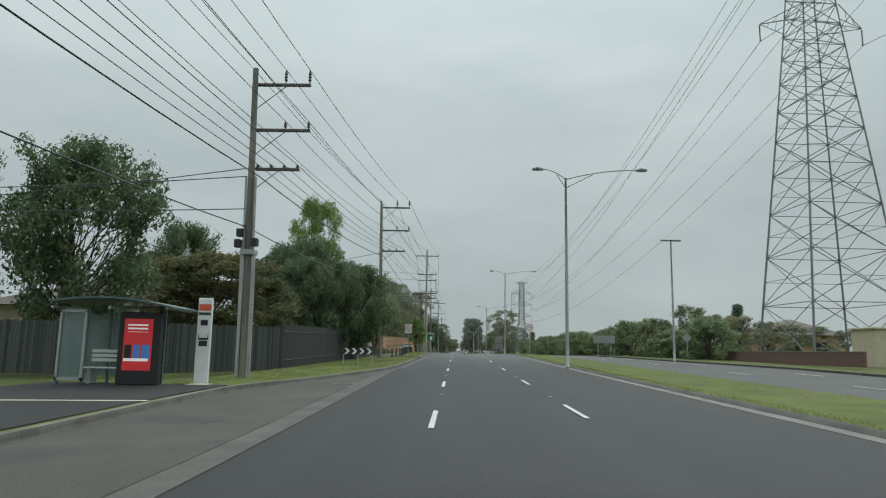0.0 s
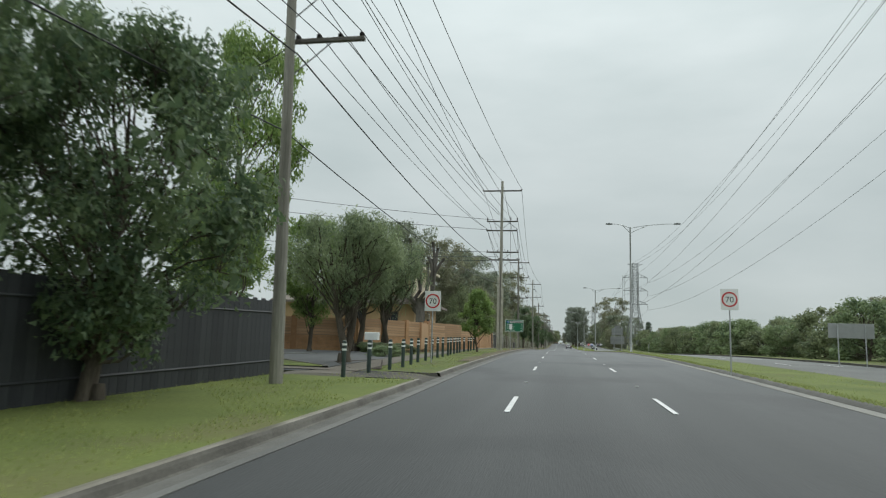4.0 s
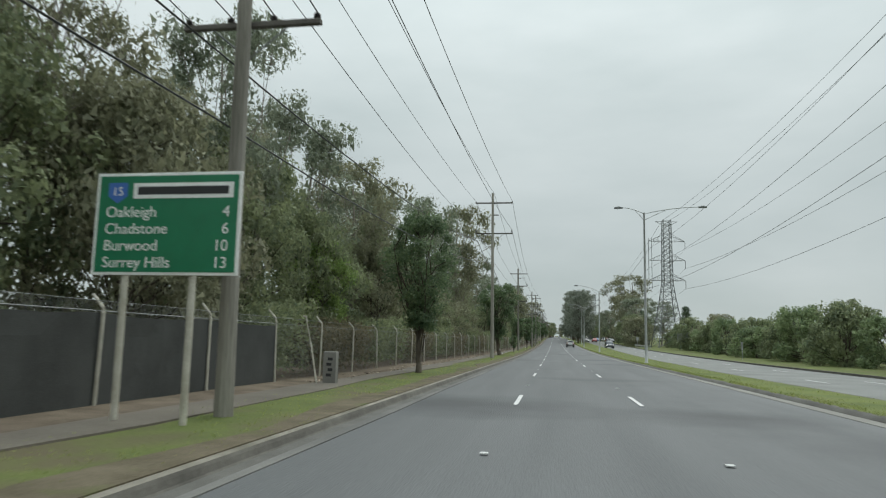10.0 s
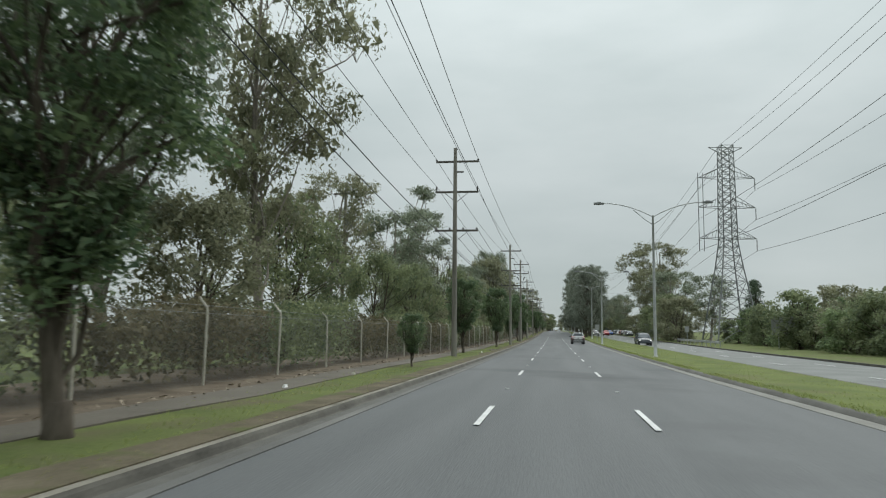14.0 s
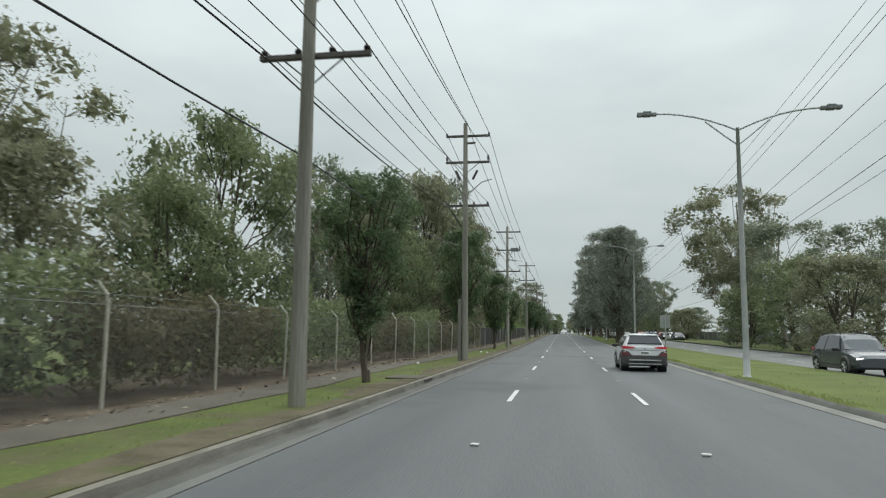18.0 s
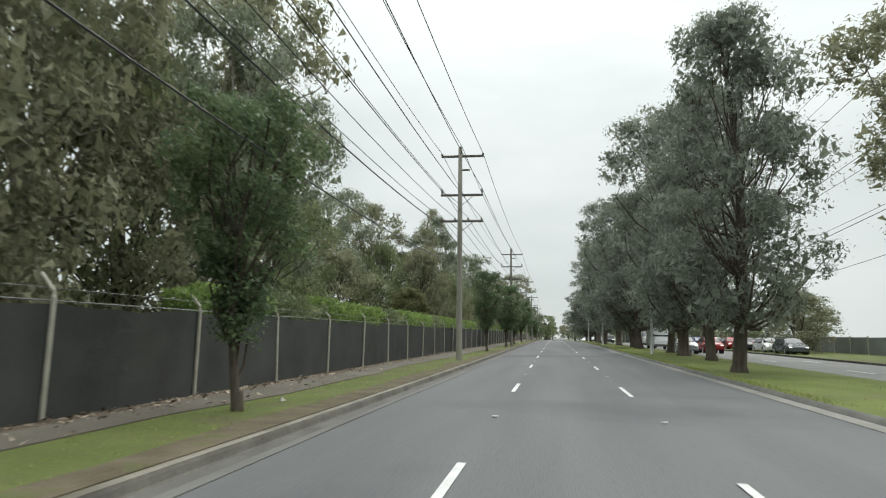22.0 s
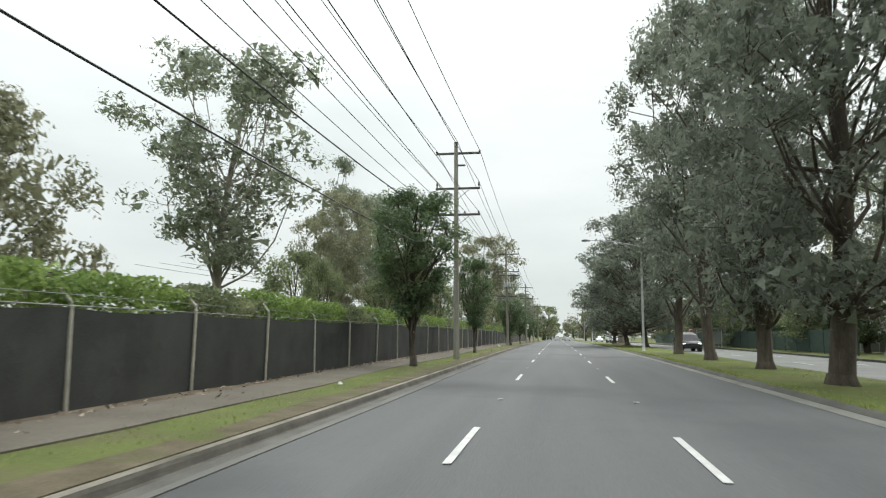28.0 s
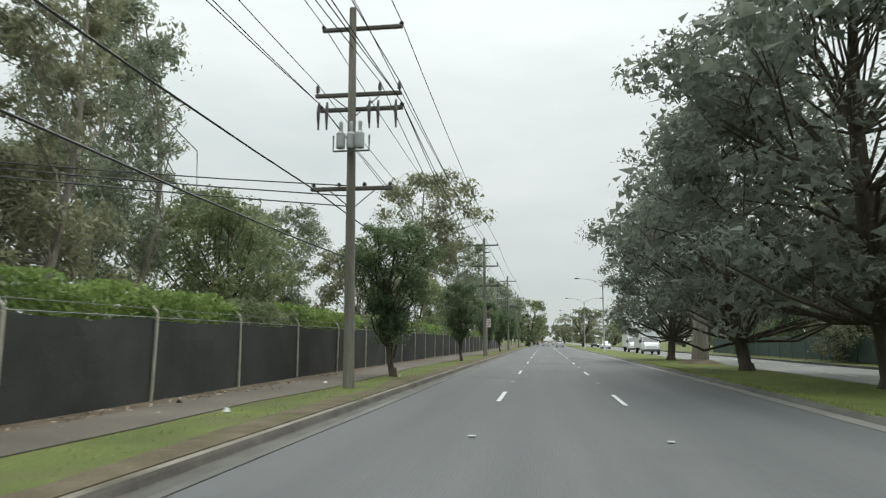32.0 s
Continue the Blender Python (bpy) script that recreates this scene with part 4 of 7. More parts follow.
# median gums
for x, y, h, w in ((7.4, 335, 15.6, 8.2), (9.2, 348, 17.3, 9.2), (9.3, 357.2, 18.5, 12), (9.8, 366, 16, 9), (9.2, 382.5, 17.5, 12.5), (9.0, 403.5, 21, 12), (8.0, 416, 17, 10), (9.5, 391, 17, 10), (8.6, 425, 17, 9)):
    plant("median", x, y, h, w, "", "gums on the median")
for x, y, h, w in ((8.4, 434, 20, 11), (8.6, 445, 17, 11)):
    plant("open_median", x, y, h, w, "", "gums on the median")
for x, y, h, w in ((10.3, 476.2, 16.5, 16.5), (9.5, 488.3, 13.8, 14), (9.2, 506, 12.5, 12)):
    plant("dome", x, y, h, w, "", "gums on the median")
for x, y, h, w in ((25, 455, 8, 9), (25.5, 466, 8.5, 9), (25, 476, 8, 9), (26, 486, 9, 10), (25, 497, 8, 9), (25, 508, 8.5, 9), (24.5, 520, 8, 9)):
    plant("dark", x, y, h, w, "dense dark evergreen tree behind the far fence")
# far verge and distance on the right
for x, y, h, w in ((24, 348, 23, 17), (25, 325, 14.5, 12), (22.5, 336, 16, 10), (30, 315, 13, 10), (27, 385, 6.5, 8), (22, 402, 13, 8), (24, 425, 13, 9), (22.5, 446, 13, 9), (25, 470, 14, 10), (23, 492, 13, 9), (26, 515, 14, 10)):
    plant("gum", x, y, h, w)
for i in range(52):
    y = 62 + i * 4.6
    if 52 < y < 310:
        plant("shrub", 25.5 + 1.6 * math.sin(i * 1.7) + max(0, (y - 170) * 0.05), y, 4.2 + 0.9 * math.sin(i * 2.3) + (0.8 if y > 150 else 0), 6.2 + math.sin(i), "", "screening hedge")
for x, y, h, w in ((30, 74, 5, 7), (36, 80, 5.5, 8), (33, 90, 7.5, 7), (42, 86, 5, 8), (48, 90, 5, 8), (31, 100, 6, 7), (54, 96, 5, 7), (44, 70, 3.5, 5), (50, 74, 3.5, 5), (30, 250, 6, 9), (28, 262, 7, 9), (36, 270, 8, 10), (23, 375, 6, 7), (23, 395, 5, 7), (22.5, 415, 6, 7), (23, 436, 6, 8), (22, 458, 6, 8), (23, 480, 7, 9), (22, 505, 7, 9), (22, 530, 8, 9)):
    plant("bush", x, y, h, w)
plant("conifer", 65, 150, 13, 7)
plant("conifer", 34, 300, 11, 5.5)
plant("conifer", 30, 360, 12, 6)
for i in range(9):
    plant("bush", -30 + i * 13 + 4 * math.sin(i * 3.1), 640 + 30 * math.sin(i * 1.9), 9 + 3 * math.sin(i), 14)
for i in range(6):
    plant("bush", 24 + i * 12, 560 + 20 * math.sin(i * 2.3), 9 + 2 * math.sin(i * 1.3), 12)
for i in range(9):
    plant("bush", -70 + i * 17 + 5 * math.sin(i * 2.7), 960 + 60 * math.sin(i * 1.7), 12 + 3 * math.sin(i * 2.0), 22)
for i in range(9):
    plant("bush", -26 + i * 6.5 + 1.5 * math.sin(i * 2.7), 880 + 15 * math.sin(i * 1.7), 13 + 3 * math.sin(i * 2.0), 12)
for i in range(8):
    plant("gum", -12 - 3 * math.sin(i * 2.0), 575 + i * 16, 13 + 2 * math.sin(i), 10)


def blades(name, label, x0, x1, n, ylo, yhi, tall, lift):
    rng = np.random.default_rng(5)
    y = rng.uniform(ylo, yhi, n)
    a = np.array([x0(v) for v in y])
    b = np.array([x1(v) for v in y])
    u = rng.random(n)
    x = a + (b - a) * u
    keep = np.sin(x * 2.1 + np.sin(y * 0.6) * 2) + np.sin(y * 0.9 + x) > -0.9
    x, y = x[keep], y[keep]
    z = np.interp(y, _ys, _gs) + lift
    n = len(x)
    h = tall * (0.4 + rng.random(n))
    ang = rng.uniform(0, 6.28, n)
    wv = np.stack([np.cos(ang), np.sin(ang), np.zeros(n)], 1) * (0.005 + 0.007 * rng.random((n, 1)))
    base = np.stack([x, y, z], 1)
    tip = base + np.stack([rng.normal(0, 0.35, n) * h, rng.normal(0, 0.35, n) * h, h], 1)
    q = np.stack([base - wv, base + wv, tip + wv * 0.15, tip - wv * 0.15], 1)
    return tagged(new(name, quads(name, q, GRASS_BLADE)), label, "grass", "", "stuff")


blades("grass_verge", "short green grass blades on the verge", lambda y: -6.6, off(KERB_L, -0.2), 45000, 26, 500, 0.04, 0.125)
blades("grass_verge_start", "green grass blades round the bus stop", lambda y: -9.0, off(KERB_L, -0.4), 16000, 11.5, 48, 0.05, 0.125)
blades("grass_median", "longer green grass on the median", off(KERB_R, 0.2), MED_R, 40000, -4, 520, 0.045, 0.115)
blades("grass_median_edge", "tufts of grass hanging over the median kerb", off(KERB_R, 0.02), off(KERB_R, 0.5), 45000, 0, 500, 0.07, 0.12)
for key in STAND:
    for ob, H, W in STAND[key]:
        for c in list(ob.children):
            bpy.data.objects.remove(c)
        bpy.data.objects.remove(ob)


# ---------------- power poles and wires ----------------
POLES = []


def utility_pole(x, y, top, arms, label, lean=0.0, pins=True, base_r=0.165, one_sided=False, strap=False):
    """arms: height, left end, right end, style."""
    g = gz(y) + 0.1
    root = thing("utility_pole", label, "utility pole", "power poles along the verge", (x, y, g))
    h = top - g
    pts = [(lean * t * h, 0, -0.3 + (h + 0.3) * t) for t in np.linspace(0, 1, 7)]
    part("pole_shaft", Shape().tube(pts, list(np.linspace(base_r, base_r * 0.62, 7)), 12), TIMBER, root, smooth=False)
    hooks = []
    for z, x0, x1, style in arms:
        zz, cx = z - g, lean * (z - g)
        a, b = x0 - x, x1 - x
        th = 0.055
        s = Shape().box(a, b, 0.14, 0.26, zz - th, zz + th, bev=0.012)
        arm = part("crossarm", s, ARM, root)
        br = Shape()
        if style != "plain":
            for e in ((a, b) if a < cx - 0.3 else (b,)):
                br.tube([(cx + (e - cx) * 0.55, 0.2, zz - 0.05), (cx, 0.2, zz - 0.05 - abs(e - cx) * 0.45)], 0.018, 5)
            part("brace", br, STEEL_DARK, root)
        if style == "tall":
            ends = (a + 0.03, (a + b) / 2 + 0.15, b - 0.05)
            ph = 0.55
        elif style == "lv":
            ends = tuple(np.linspace(a + 0.08, b - 0.08, 4))
            ph = 0.13
        elif style == "pins":
            ends = (a + 0.06, b - 0.06)
            ph = 0.3
        elif style == "three":
            ends = (a + 0.06, cx + (b - cx) * 0.55, b - 0.06)
            ph = 0.3
        else:
            ends = (a + 0.03, b - 0.03)
            ph = 0.1
        row = []
        for e in ends:
            prof = [(0.02, 0), (0.03, ph * 0.2), (0.07, ph * 0.25), (0.045, ph * 0.42), (0.07, ph * 0.47), (0.045, ph * 0.65), (0.065, ph * 0.7), (0.03, ph)]
            part("insulator", Shape().lathe((e, 0.2, zz + th), prof, 8), PORCELAIN, arm)
            row.append((x + e, y + 0.2, g + zz + th + ph))
        hooks.append(row)
    POLES.append((y, x, hooks, top))
    return root


def standard(x, y, top, a1, a2, a3, half=1.25, label="weathered grey timber power pole with three crossarms"):
    arms = [(a1, x - half, x + half, "plain"), (a2, x - half, x + half, "pins")]
    if a3:
        arms.append((a3, x - half, x + half, "lv"))
    r = utility_pole(x, y, top, arms, label, lean=-0.008)
    zz = (a1 + a2) / 2 + 0.25 - gz(y) - 0.1
    part("stub_bracket", Shape().box(-0.1, 0.42, -0.05, 0.05, zz - 0.04, zz + 0.04), ARM, r)
    return r


p1 = utility_pole(-8.28, 16.1, 12.0, [(11.43, -8.65, -6.4, "tall"), (9.61, -8.55, -6.35, "three"), (8.07, -8.35, -6.68, "lv")], "tall power pole with arms on one side and conduits", lean=-0.02, base_r=0.17)
for dx, z1 in ((-0.24, 5.0), (0.24, 4.6), (0.16, 7.4), (-0.2, 7.4)):
    part("conduit", Shape().tube([(dx, -0.12, 0), (dx - 0.02, -0.12, z1 * 0.5), (dx - 0.015 * z1, -0.1, z1)], 0.045, 8), STEEL, p1, "pale cable conduit strapped to the pole")
for dx, z in ((-0.42, 4.7), (0.2, 4.75), (-0.36, 5.1)):
    part("camera_box", Shape().box(dx - 0.11, dx + 0.11, -0.35, -0.1, z, z + 0.3, bev=0.02), BLACK, p1, "small dark equipment box")
part("bracket_band", Shape().box(-0.33, 0.2, -0.24, 0.2, 4.45, 4.65, bev=0.02), STEEL, p1)
utility_pole(-6.67, 45.3, 13.1, [(12.9, -7.0, -4.6, "tall"), (11.0, -6.9, -4.6, "three"), (9.3, -6.8, -4.95, "lv")], "tall power pole with arms on one side", lean=-0.02)
p3 = utility_pole(-5.0, 87.0, 15.6, [(14.8, -6.7, -3.3, "plain"), (12.1, -6.3, -3.62, "three"), (11.3, -6.33, -3.67, "plain"), (9.42, -6.3, -3.52, "lv"), (8.75, -6.06, -3.57, "lv")], "tall grey power pole with doubled crossarms and cable conduits", lean=0.0)
for dx, z1 in ((-0.22, 6.2), (-0.12, 7.4), (0.2, 5.2), (0.1, 6.8)):
    part("conduit", Shape().tube([(dx, -0.2, 0), (dx, -0.2, z1)], 0.05, 8), PALE_STEEL, p3, "pale cable conduit strapped to the pole")
standard(-5.72, 125.5, 13.55, 13.0, 10.85, 7.97, 1.35)
standard(-5.45, 173.0, 14.8, 13.95, 11.2, None, 1.65, "weathered grey timber power pole with two crossarms")
standard(-5.55, 217.4, 12.4, 11.62, 9.75, 7.4, 1.3)
standard(-4.7, 255.6, 11.3, 10.6, 8.3, 6.6, 1.15)
p8 = standard(-4.5, 276.0, 11.6, 11.0, 9.65, 7.44, 1.1)
part("pole_stay", Shape().box(-0.34, -0.17, -0.12, 0.08, -0.1, 3.0, bev=0.02), TIMBER, p8, "short timber stake bolted to the pole")
for sx in (-0.28, 0.28):
    part("surge_arrester", Shape().tube([(sx * 1.1, -0.1, 8.9), (sx * 1.9, -0.1, 9.35)], 0.06, 8), PORCELAIN, p8)
part("switch_arm", Shape().tube([(0.1, 0, 8.2), (0.75, -0.1, 8.75), (1.25, -0.1, 8.9)], 0.03, 6), STEEL, p8)
p9 = standard(-4.7, 304.9, 10.9, 10.43, 8.74, 6.78, 1.1)
part("switch_box", Shape().box(0.25, 0.95, -0.25, 0.25, 8.75, 9.05, bev=0.04), STEEL_DARK, p9, "grey pole-top switch box")
for k in range(3):
    part("switch_lead", Shape().tube([(0.35 + k * 0.25, -0.2, 8.75), (0.2 + k * 0.45, -0.3, 8.1), (0.1 + k * 0.6, -0.1, 7.8), (0.0, 0, 8.0)], 0.015, 5), WIRE, p9)
standard(-4.75, 339.8, 11.2, 10.74, 8.65, 7.26, 1.12)
standard(-4.75, 382.2, 11.4, 10.75, 9.34, 7.92, 1.2)
standard(-4.95, 430.2, 12.2, 11.62, 9.68, 8.25, 1.2)
p16 = utility_pole(-5.3, 472.5, 11.8, [(11.25, -6.45, -4.0, "plain"), (9.2, -6.6, -4.0, "three"), (8.75, -6.45, -3.95, "plain"), (6.37, -6.65, -4.2, "lv")], "timber power pole with a grey capacitor bank and fuses", lean=-0.015)
for k in range(3):
    part("tank", Shape().lathe((-0.32 + k * 0.28, -0.34 + 0.06 * (k % 2), 6.72), [(0.12, 0), (0.13, 0.05), (0.13, 0.42), (0.09, 0.47), (0.05, 0.5), (0.06, 0.75), (0.03, 0.8)], 12), STEEL, p16, "grey cylindrical switch tank")
part("tank_frame", Shape().tube([(-0.55, -0.3, 7.1), (-0.55, -0.3, 6.65), (0.5, -0.3, 6.65), (0.5, -0.3, 7.1)], 0.03, 6), STEEL_DARK, p16)
for sx in (-1.1, -0.85, 0.42, 0.68, 1.2):
    part("drop_fuse", Shape().tube([(sx, -0.05, 8.2), (sx, -0.1, 7.9), (sx + 0.03, -0.14, 7.35)], [0.03, 0.055, 0.025], 7), PORCELAIN, p16)
standard(-4.9, 511.0, 10.7, 10.1, 8.3, 6.6, 1.1)
standard(-4.9, 548.0, 10.9, 10.2, 8.4, 6.6, 1.1)
standard(-4.9, 586.0, 10.9, 10.2, 8.4, 6.6, 1.1)
POLES.append((-26.0, -9.6, [[(-9.8, -26, 11.2), (-8.6, -26, 11.2), (-7.6, -26, 11.2)], [(-9.6, -26, 9.3), (-8.6, -26, 9.3), (-7.6, -26, 9.3)], [(-9.4, -26, 7.6), (-8.9, -26, 7.6), (-8.4, -26, 7.6), (-7.9, -26, 7.6)]], 11.5))


def cable(a, b, sag, r=0.014, n=10, sides=4):
    a, b = Vector(a), Vector(b)
    pts = []
    for i in range(n + 1):
        t = i / n
        p = a.lerp(b, t)
        p.z -= sag * 4 * t * (1 - t)
        pts.append(p)
    return Shape().tube(pts, r, sides, False)


POLES.sort(key=lambda p: p[0])
for (y0, x0, h0, t0), (y1, x1, h1, t1) in zip(POLES, POLES[1:]):
    span = thing("overhead_wires", "dark overhead power wires strung between two poles", "power lines", "overhead wires along the verge")
    d = y1 - y0
    for k in range(min(len(h0), len(h1))):
        ra, rb = h0[min(k, len(h0) - 1)], h1[min(k, len(h1) - 1)]
        for i in range(max(len(ra), len(rb))):
            a = ra[round(i * (len(ra) - 1) / max(1, max(len(ra), len(rb)) - 1))]
            b = rb[round(i * (len(rb) - 1) / max(1, max(len(ra), len(rb)) - 1))]
            part("wire", cable(a, b, 0.012 * d, 0.015), WIRE, span)
    part("wire", cable((x0, y0, t0), (x1, y1, t1), 0.012 * d, 0.015), WIRE, span)
    for (ya, xa, ha, ta_), (yb, xb, hb, tb_) in [((y0, x0, h0, t0), (y1, x1, h1, t1))]:
        la, lb = min(ha, key=lambda r: r[0][2]), min(hb, key=lambda r: r[0][2])
        za, zb_ = min(la[0][2], ta_ - 4.0), min(lb[0][2], tb_ - 4.0)
        part("wire", cable((la[0][0] + 0.12, ya, za - 0.25), (lb[0][0] + 0.12, yb, zb_ - 0.25), 0.013 * d, 0.026), WIRE, span, "thick bundled low-voltage cable")
        part("wire", cable((xa - 0.2, ya, za - 2.2), (xb - 0.2, yb, zb_ - 2.2), 0.014 * d, 0.02), WIRE, span)
# service lines to the houses
serv = thing("service_wires", "thin service wires leading to the houses", "power lines")
for a, b in (((-5.3, 87, 9.4), (-40, 60, 9.0)), ((-5.3, 87, 9.0), (-42, 62, 8.2)), ((-5.4, 87, 8.7), (-44, 64, 7.6)), ((-5.6, 87, 12.2), (-45, 56, 13)), ((-5.6, 87, 11.3), (-45, 58, 12)), ((-6.6, 45.3, 9.2), (-40, 66, 8)), ((-8.3, 15.2, 7.8), (-45, 24, 8)), ((-8.3, 15.2, 7.5), (-45, 18, 8.2)), ((-8.3, 15.2, 6.3), (-45, 12, 7)),
             ((-5.3, 472.5, 6.4), (-40, 462, 9.5)), ((-5.3, 472.5, 6.1), (-40, 458, 9.0)), ((-5.3, 472.5, 5.8), (-40, 454, 8.4))):
    part("wire", cable(a, b, 0.7, 0.018), WIRE, serv)


# ---------------- transmission towers ----------------
def pylon(x, y, turn, base, height, waist, levels, reach, label, z0):
    root = thing("transmission_tower", label, "pylon", "high-voltage towers", (x, y, z0), turn)
    wh, ww, tw = waist
    half = lambda z: np.interp(z, [0, wh, height], [base / 2, ww / 2, tw / 2])
    corners = [(-1, -1), (1, -1), (1, 1), (-1, 1)]
    for cx, cy in corners:
        pts = [(cx * half(z), cy * half(z), z) for z in np.linspace(0, height, 9)]
        part("leg", Shape().tube(pts, list(np.linspace(0.14, 0.07, 9)), 4), STEEL_DARK, root)
    zs = [0.0]
    while zs[-1] < height - 0.8:
        zs.append(min(height, zs[-1] + max(1.1, half(zs[-1]) * 1.15)))
    for k in range(4):
        (ax, ay), (bx, by) = corners[k], corners[(k + 1) % 4]
        s = Shape()
        for i, (za, zb) in enumerate(zip(zs, zs[1:])):
            ha, hb = half(za), half(zb)
            a, b, c, d = (ax * ha, ay * ha, za), (bx * ha, by * ha, za), (ax * hb, ay * hb, zb), (bx * hb, by * hb, zb)
            s.tube([a, d], 0.05, 4, False).tube([b, c], 0.05, 4, False)
            s.tube([c, d], 0.045, 4, False)
            if ha > 2:
                m = [(Vector(a) + Vector(d)) / 2, (Vector(a) + Vector(c)) / 2, (Vector(b) + Vector(d)) / 2, (Vector(a) + Vector(b)) / 2]
                s.tube([m[0], m[1]], 0.03, 4, False).tube([m[0], m[2]], 0.03, 4, False)
        part("bracing", s, STEEL_DARK, root, "criss-cross lattice bracing")
    tips = []
    for z, r in levels:
        for sx in (-1, 1):
            h = half(z)
            tip = Vector((sx * r, 0, z))
            s = Shape()
            for cy in (-1, 1):
                s.tube([(sx * h, cy * h, z), tip], 0.05, 4, False).tube([(sx * h, cy * h, z + 1.7), tip], 0.05, 4, False)
                for t in (0.35, 0.7):
                    p = Vector((sx * h, cy * h, z)).lerp(tip, t)
                    q = Vector((sx * h, cy * h, z + 1.7)).lerp(tip, t * 0.8)
                    s.tube([p, q], 0.03, 4, False)
            part("tower_arm", s, STEEL_DARK, root)
            n = 9
            prof = []
            for i in range(n):
                prof += [(0.05, i * 0.22), (0.11, i * 0.22 + 0.06), (0.05, i * 0.22 + 0.12)]
            part("insulator_string", Shape().lathe(tip - Vector((0, 0, 2.0)), prof, 7), PORCELAIN, root)
            tips.append(root.matrix_basis @ (tip - Vector((0, 0, 2.0))))
    for sx in (-1, 1):
        tips.append(root.matrix_basis @ Vector((sx * half(height), 0, height)))
    return tips


ta = pylon(38.0, 62, 4, 10.2, 50, (36, 4.0, 2.0), ((36.6, 5.8), (42.5, 6.8), (48, 5.2)), 0, "tall grey steel lattice transmission tower", gz(62) + 0.1)
tb = pylon(28.6, 294, 8, 7.0, 33, (15.6, 2.3, 1.9), ((17.2, 4.7), (22.4, 4.7), (27.4, 4.7)), 0, "steel lattice transmission tower with three pairs of arms", gz(294) + 0.1)
tow = bpy.data.objects[[o.name for o in bpy.data.objects if o.name.startswith("transmission_tower")][-1]]
gan = Shape()
for xx in (-4.7, -3.9):
    gan.tube([(xx, 0, 15.0), (xx, 0, 28.2)], 0.06, 5)
part("dropper_frame", gan, STEEL_DARK, tow, "hanging frame at the arm ends")
part("tower_arm", Shape().tube([(-2.8, 0, 32.6), (0, 0, 31.2), (2.8, 0, 32.6)], 0.07, 4).tube([(-2.8, 0, 32.6), (2.8, 0, 32.6)], 0.06, 4), STEEL_DARK, tow)
tc_ = pylon(30, 640, 0, 7, 34, (16, 2.4, 1.9), ((19, 4.7), (24, 4.7), (29, 4.7)), 0, "far steel lattice transmission tower", gz(640))
for A, B in ((ta, tb), (tb, tc_)):
    sp = thing("transmission_lines", "thin high-voltage conductors between two towers", "power lines")
    for a, b in zip(A, B):
        part("conductor", cable(a, b, 7.0, 0.032, 26), WIRE, sp)
sp = thing("transmission_lines", "thin high-voltage conductors behind the first tower", "power lines")
for a in ta:
    part("conductor", cable(a, a + Vector((12, -230, -4)), 7.0, 0.032, 20), WIRE, sp)


# ---------------- street lamps ----------------
def street_lamp(x, y, joint, left, right, lz, label, pole_r=0.09):
    g = gz(y) + 0.11
    root = thing("street_lamp", label, "street lamp", "median street lamps", (x, y, g))
    h = joint - g
    part("pole", Shape().tube([(0, 0, -0.1), (0, 0, 1.2), (0, 0, h * 0.6), (0, 0, h + 0.1)], [pole_r * 1.35, pole_r * 1.2, pole_r, pole_r * 0.7], 10), STEEL, root, smooth=True)
    part("base_plate", Shape().lathe((0, 0, 0), [(0.17, 0), (0.17, 0.03), (0.12, 0.06)], 10), STEEL, root)
    for e in [v for v in (left, right) if v]:
        up = lz - g - h
        arm = [(e * t, 0, h + up * (1 - (1 - t) ** 2)) for t in np.linspace(0, 1, 7)]
        s = Shape().tube(arm, 0.035, 7)
        s.tube([(0, 0, h - 0.55), (e * 0.15, 0, h - 0.2), (e * 0.38, 0, h + up * 0.5)], 0.028, 6)
        am = part("outreach_arm", s, STEEL, root, "curved steel outreach arm")
        sg = 1 if e > 0 else -1
        prof = Shape()
        for u0, u1, w, zt in ((0, 0.2, 0.07, 0.06), (0.2, 0.5, 0.13, 0.1), (0.5, 0.7, 0.1, 0.07)):
            a, b = sorted((e + sg * (u0 - 0.1), e + sg * (u1 - 0.1)))
            prof.box(a, b, -w, w, lz - g - 0.09, lz - g + zt, bev=0.03)
        part("lamp_head", prof, STEEL_DARK, am, "grey cobra-head lamp")
    return root


LAB = "tall grey steel street lamp with two outreach arms"
street_lamp(6.1, 33, 12.2, -1.5, 4.5, 12.85, LAB)
street_lamp(7.4, 103.6, 14.28, -1.95, 4.6, 14.75, LAB)
street_lamp(7.35, 172.6, 12.75, -1.85, 4.5, 13.3, LAB)
street_lamp(7.0, 226, 9.5, -3.4, 3.4, 10.5, LAB)
street_lamp(6.4, 268.7, 8.6, -2.9, 2.9, 9.33, LAB)
street_lamp(7.8, 318, 10.1, -2.6, 2.6, 10.7, LAB)
street_lamp(7.6, 361, 10.2, -2.9, 2.9, 10.9, LAB)
street_lamp(7.0, 407, 9.6, -3.2, 3.2, 10.4, LAB)
street_lamp(7.3, 453.5, 9.4, -4.3, 3.2, 10.0, LAB)
street_lamp(10.6, 502, 8.6, None, None, 9, "plain grey steel lamp column on the median")
for y in (548, 592, 650):
    street_lamp(8.0, y, 9.8, -3.2, 3.2, 10.5, LAB)
lr = street_lamp(19.6, 55, 12.1, None, None, 12.2, "slim street lamp with a flat double head on the far verge")
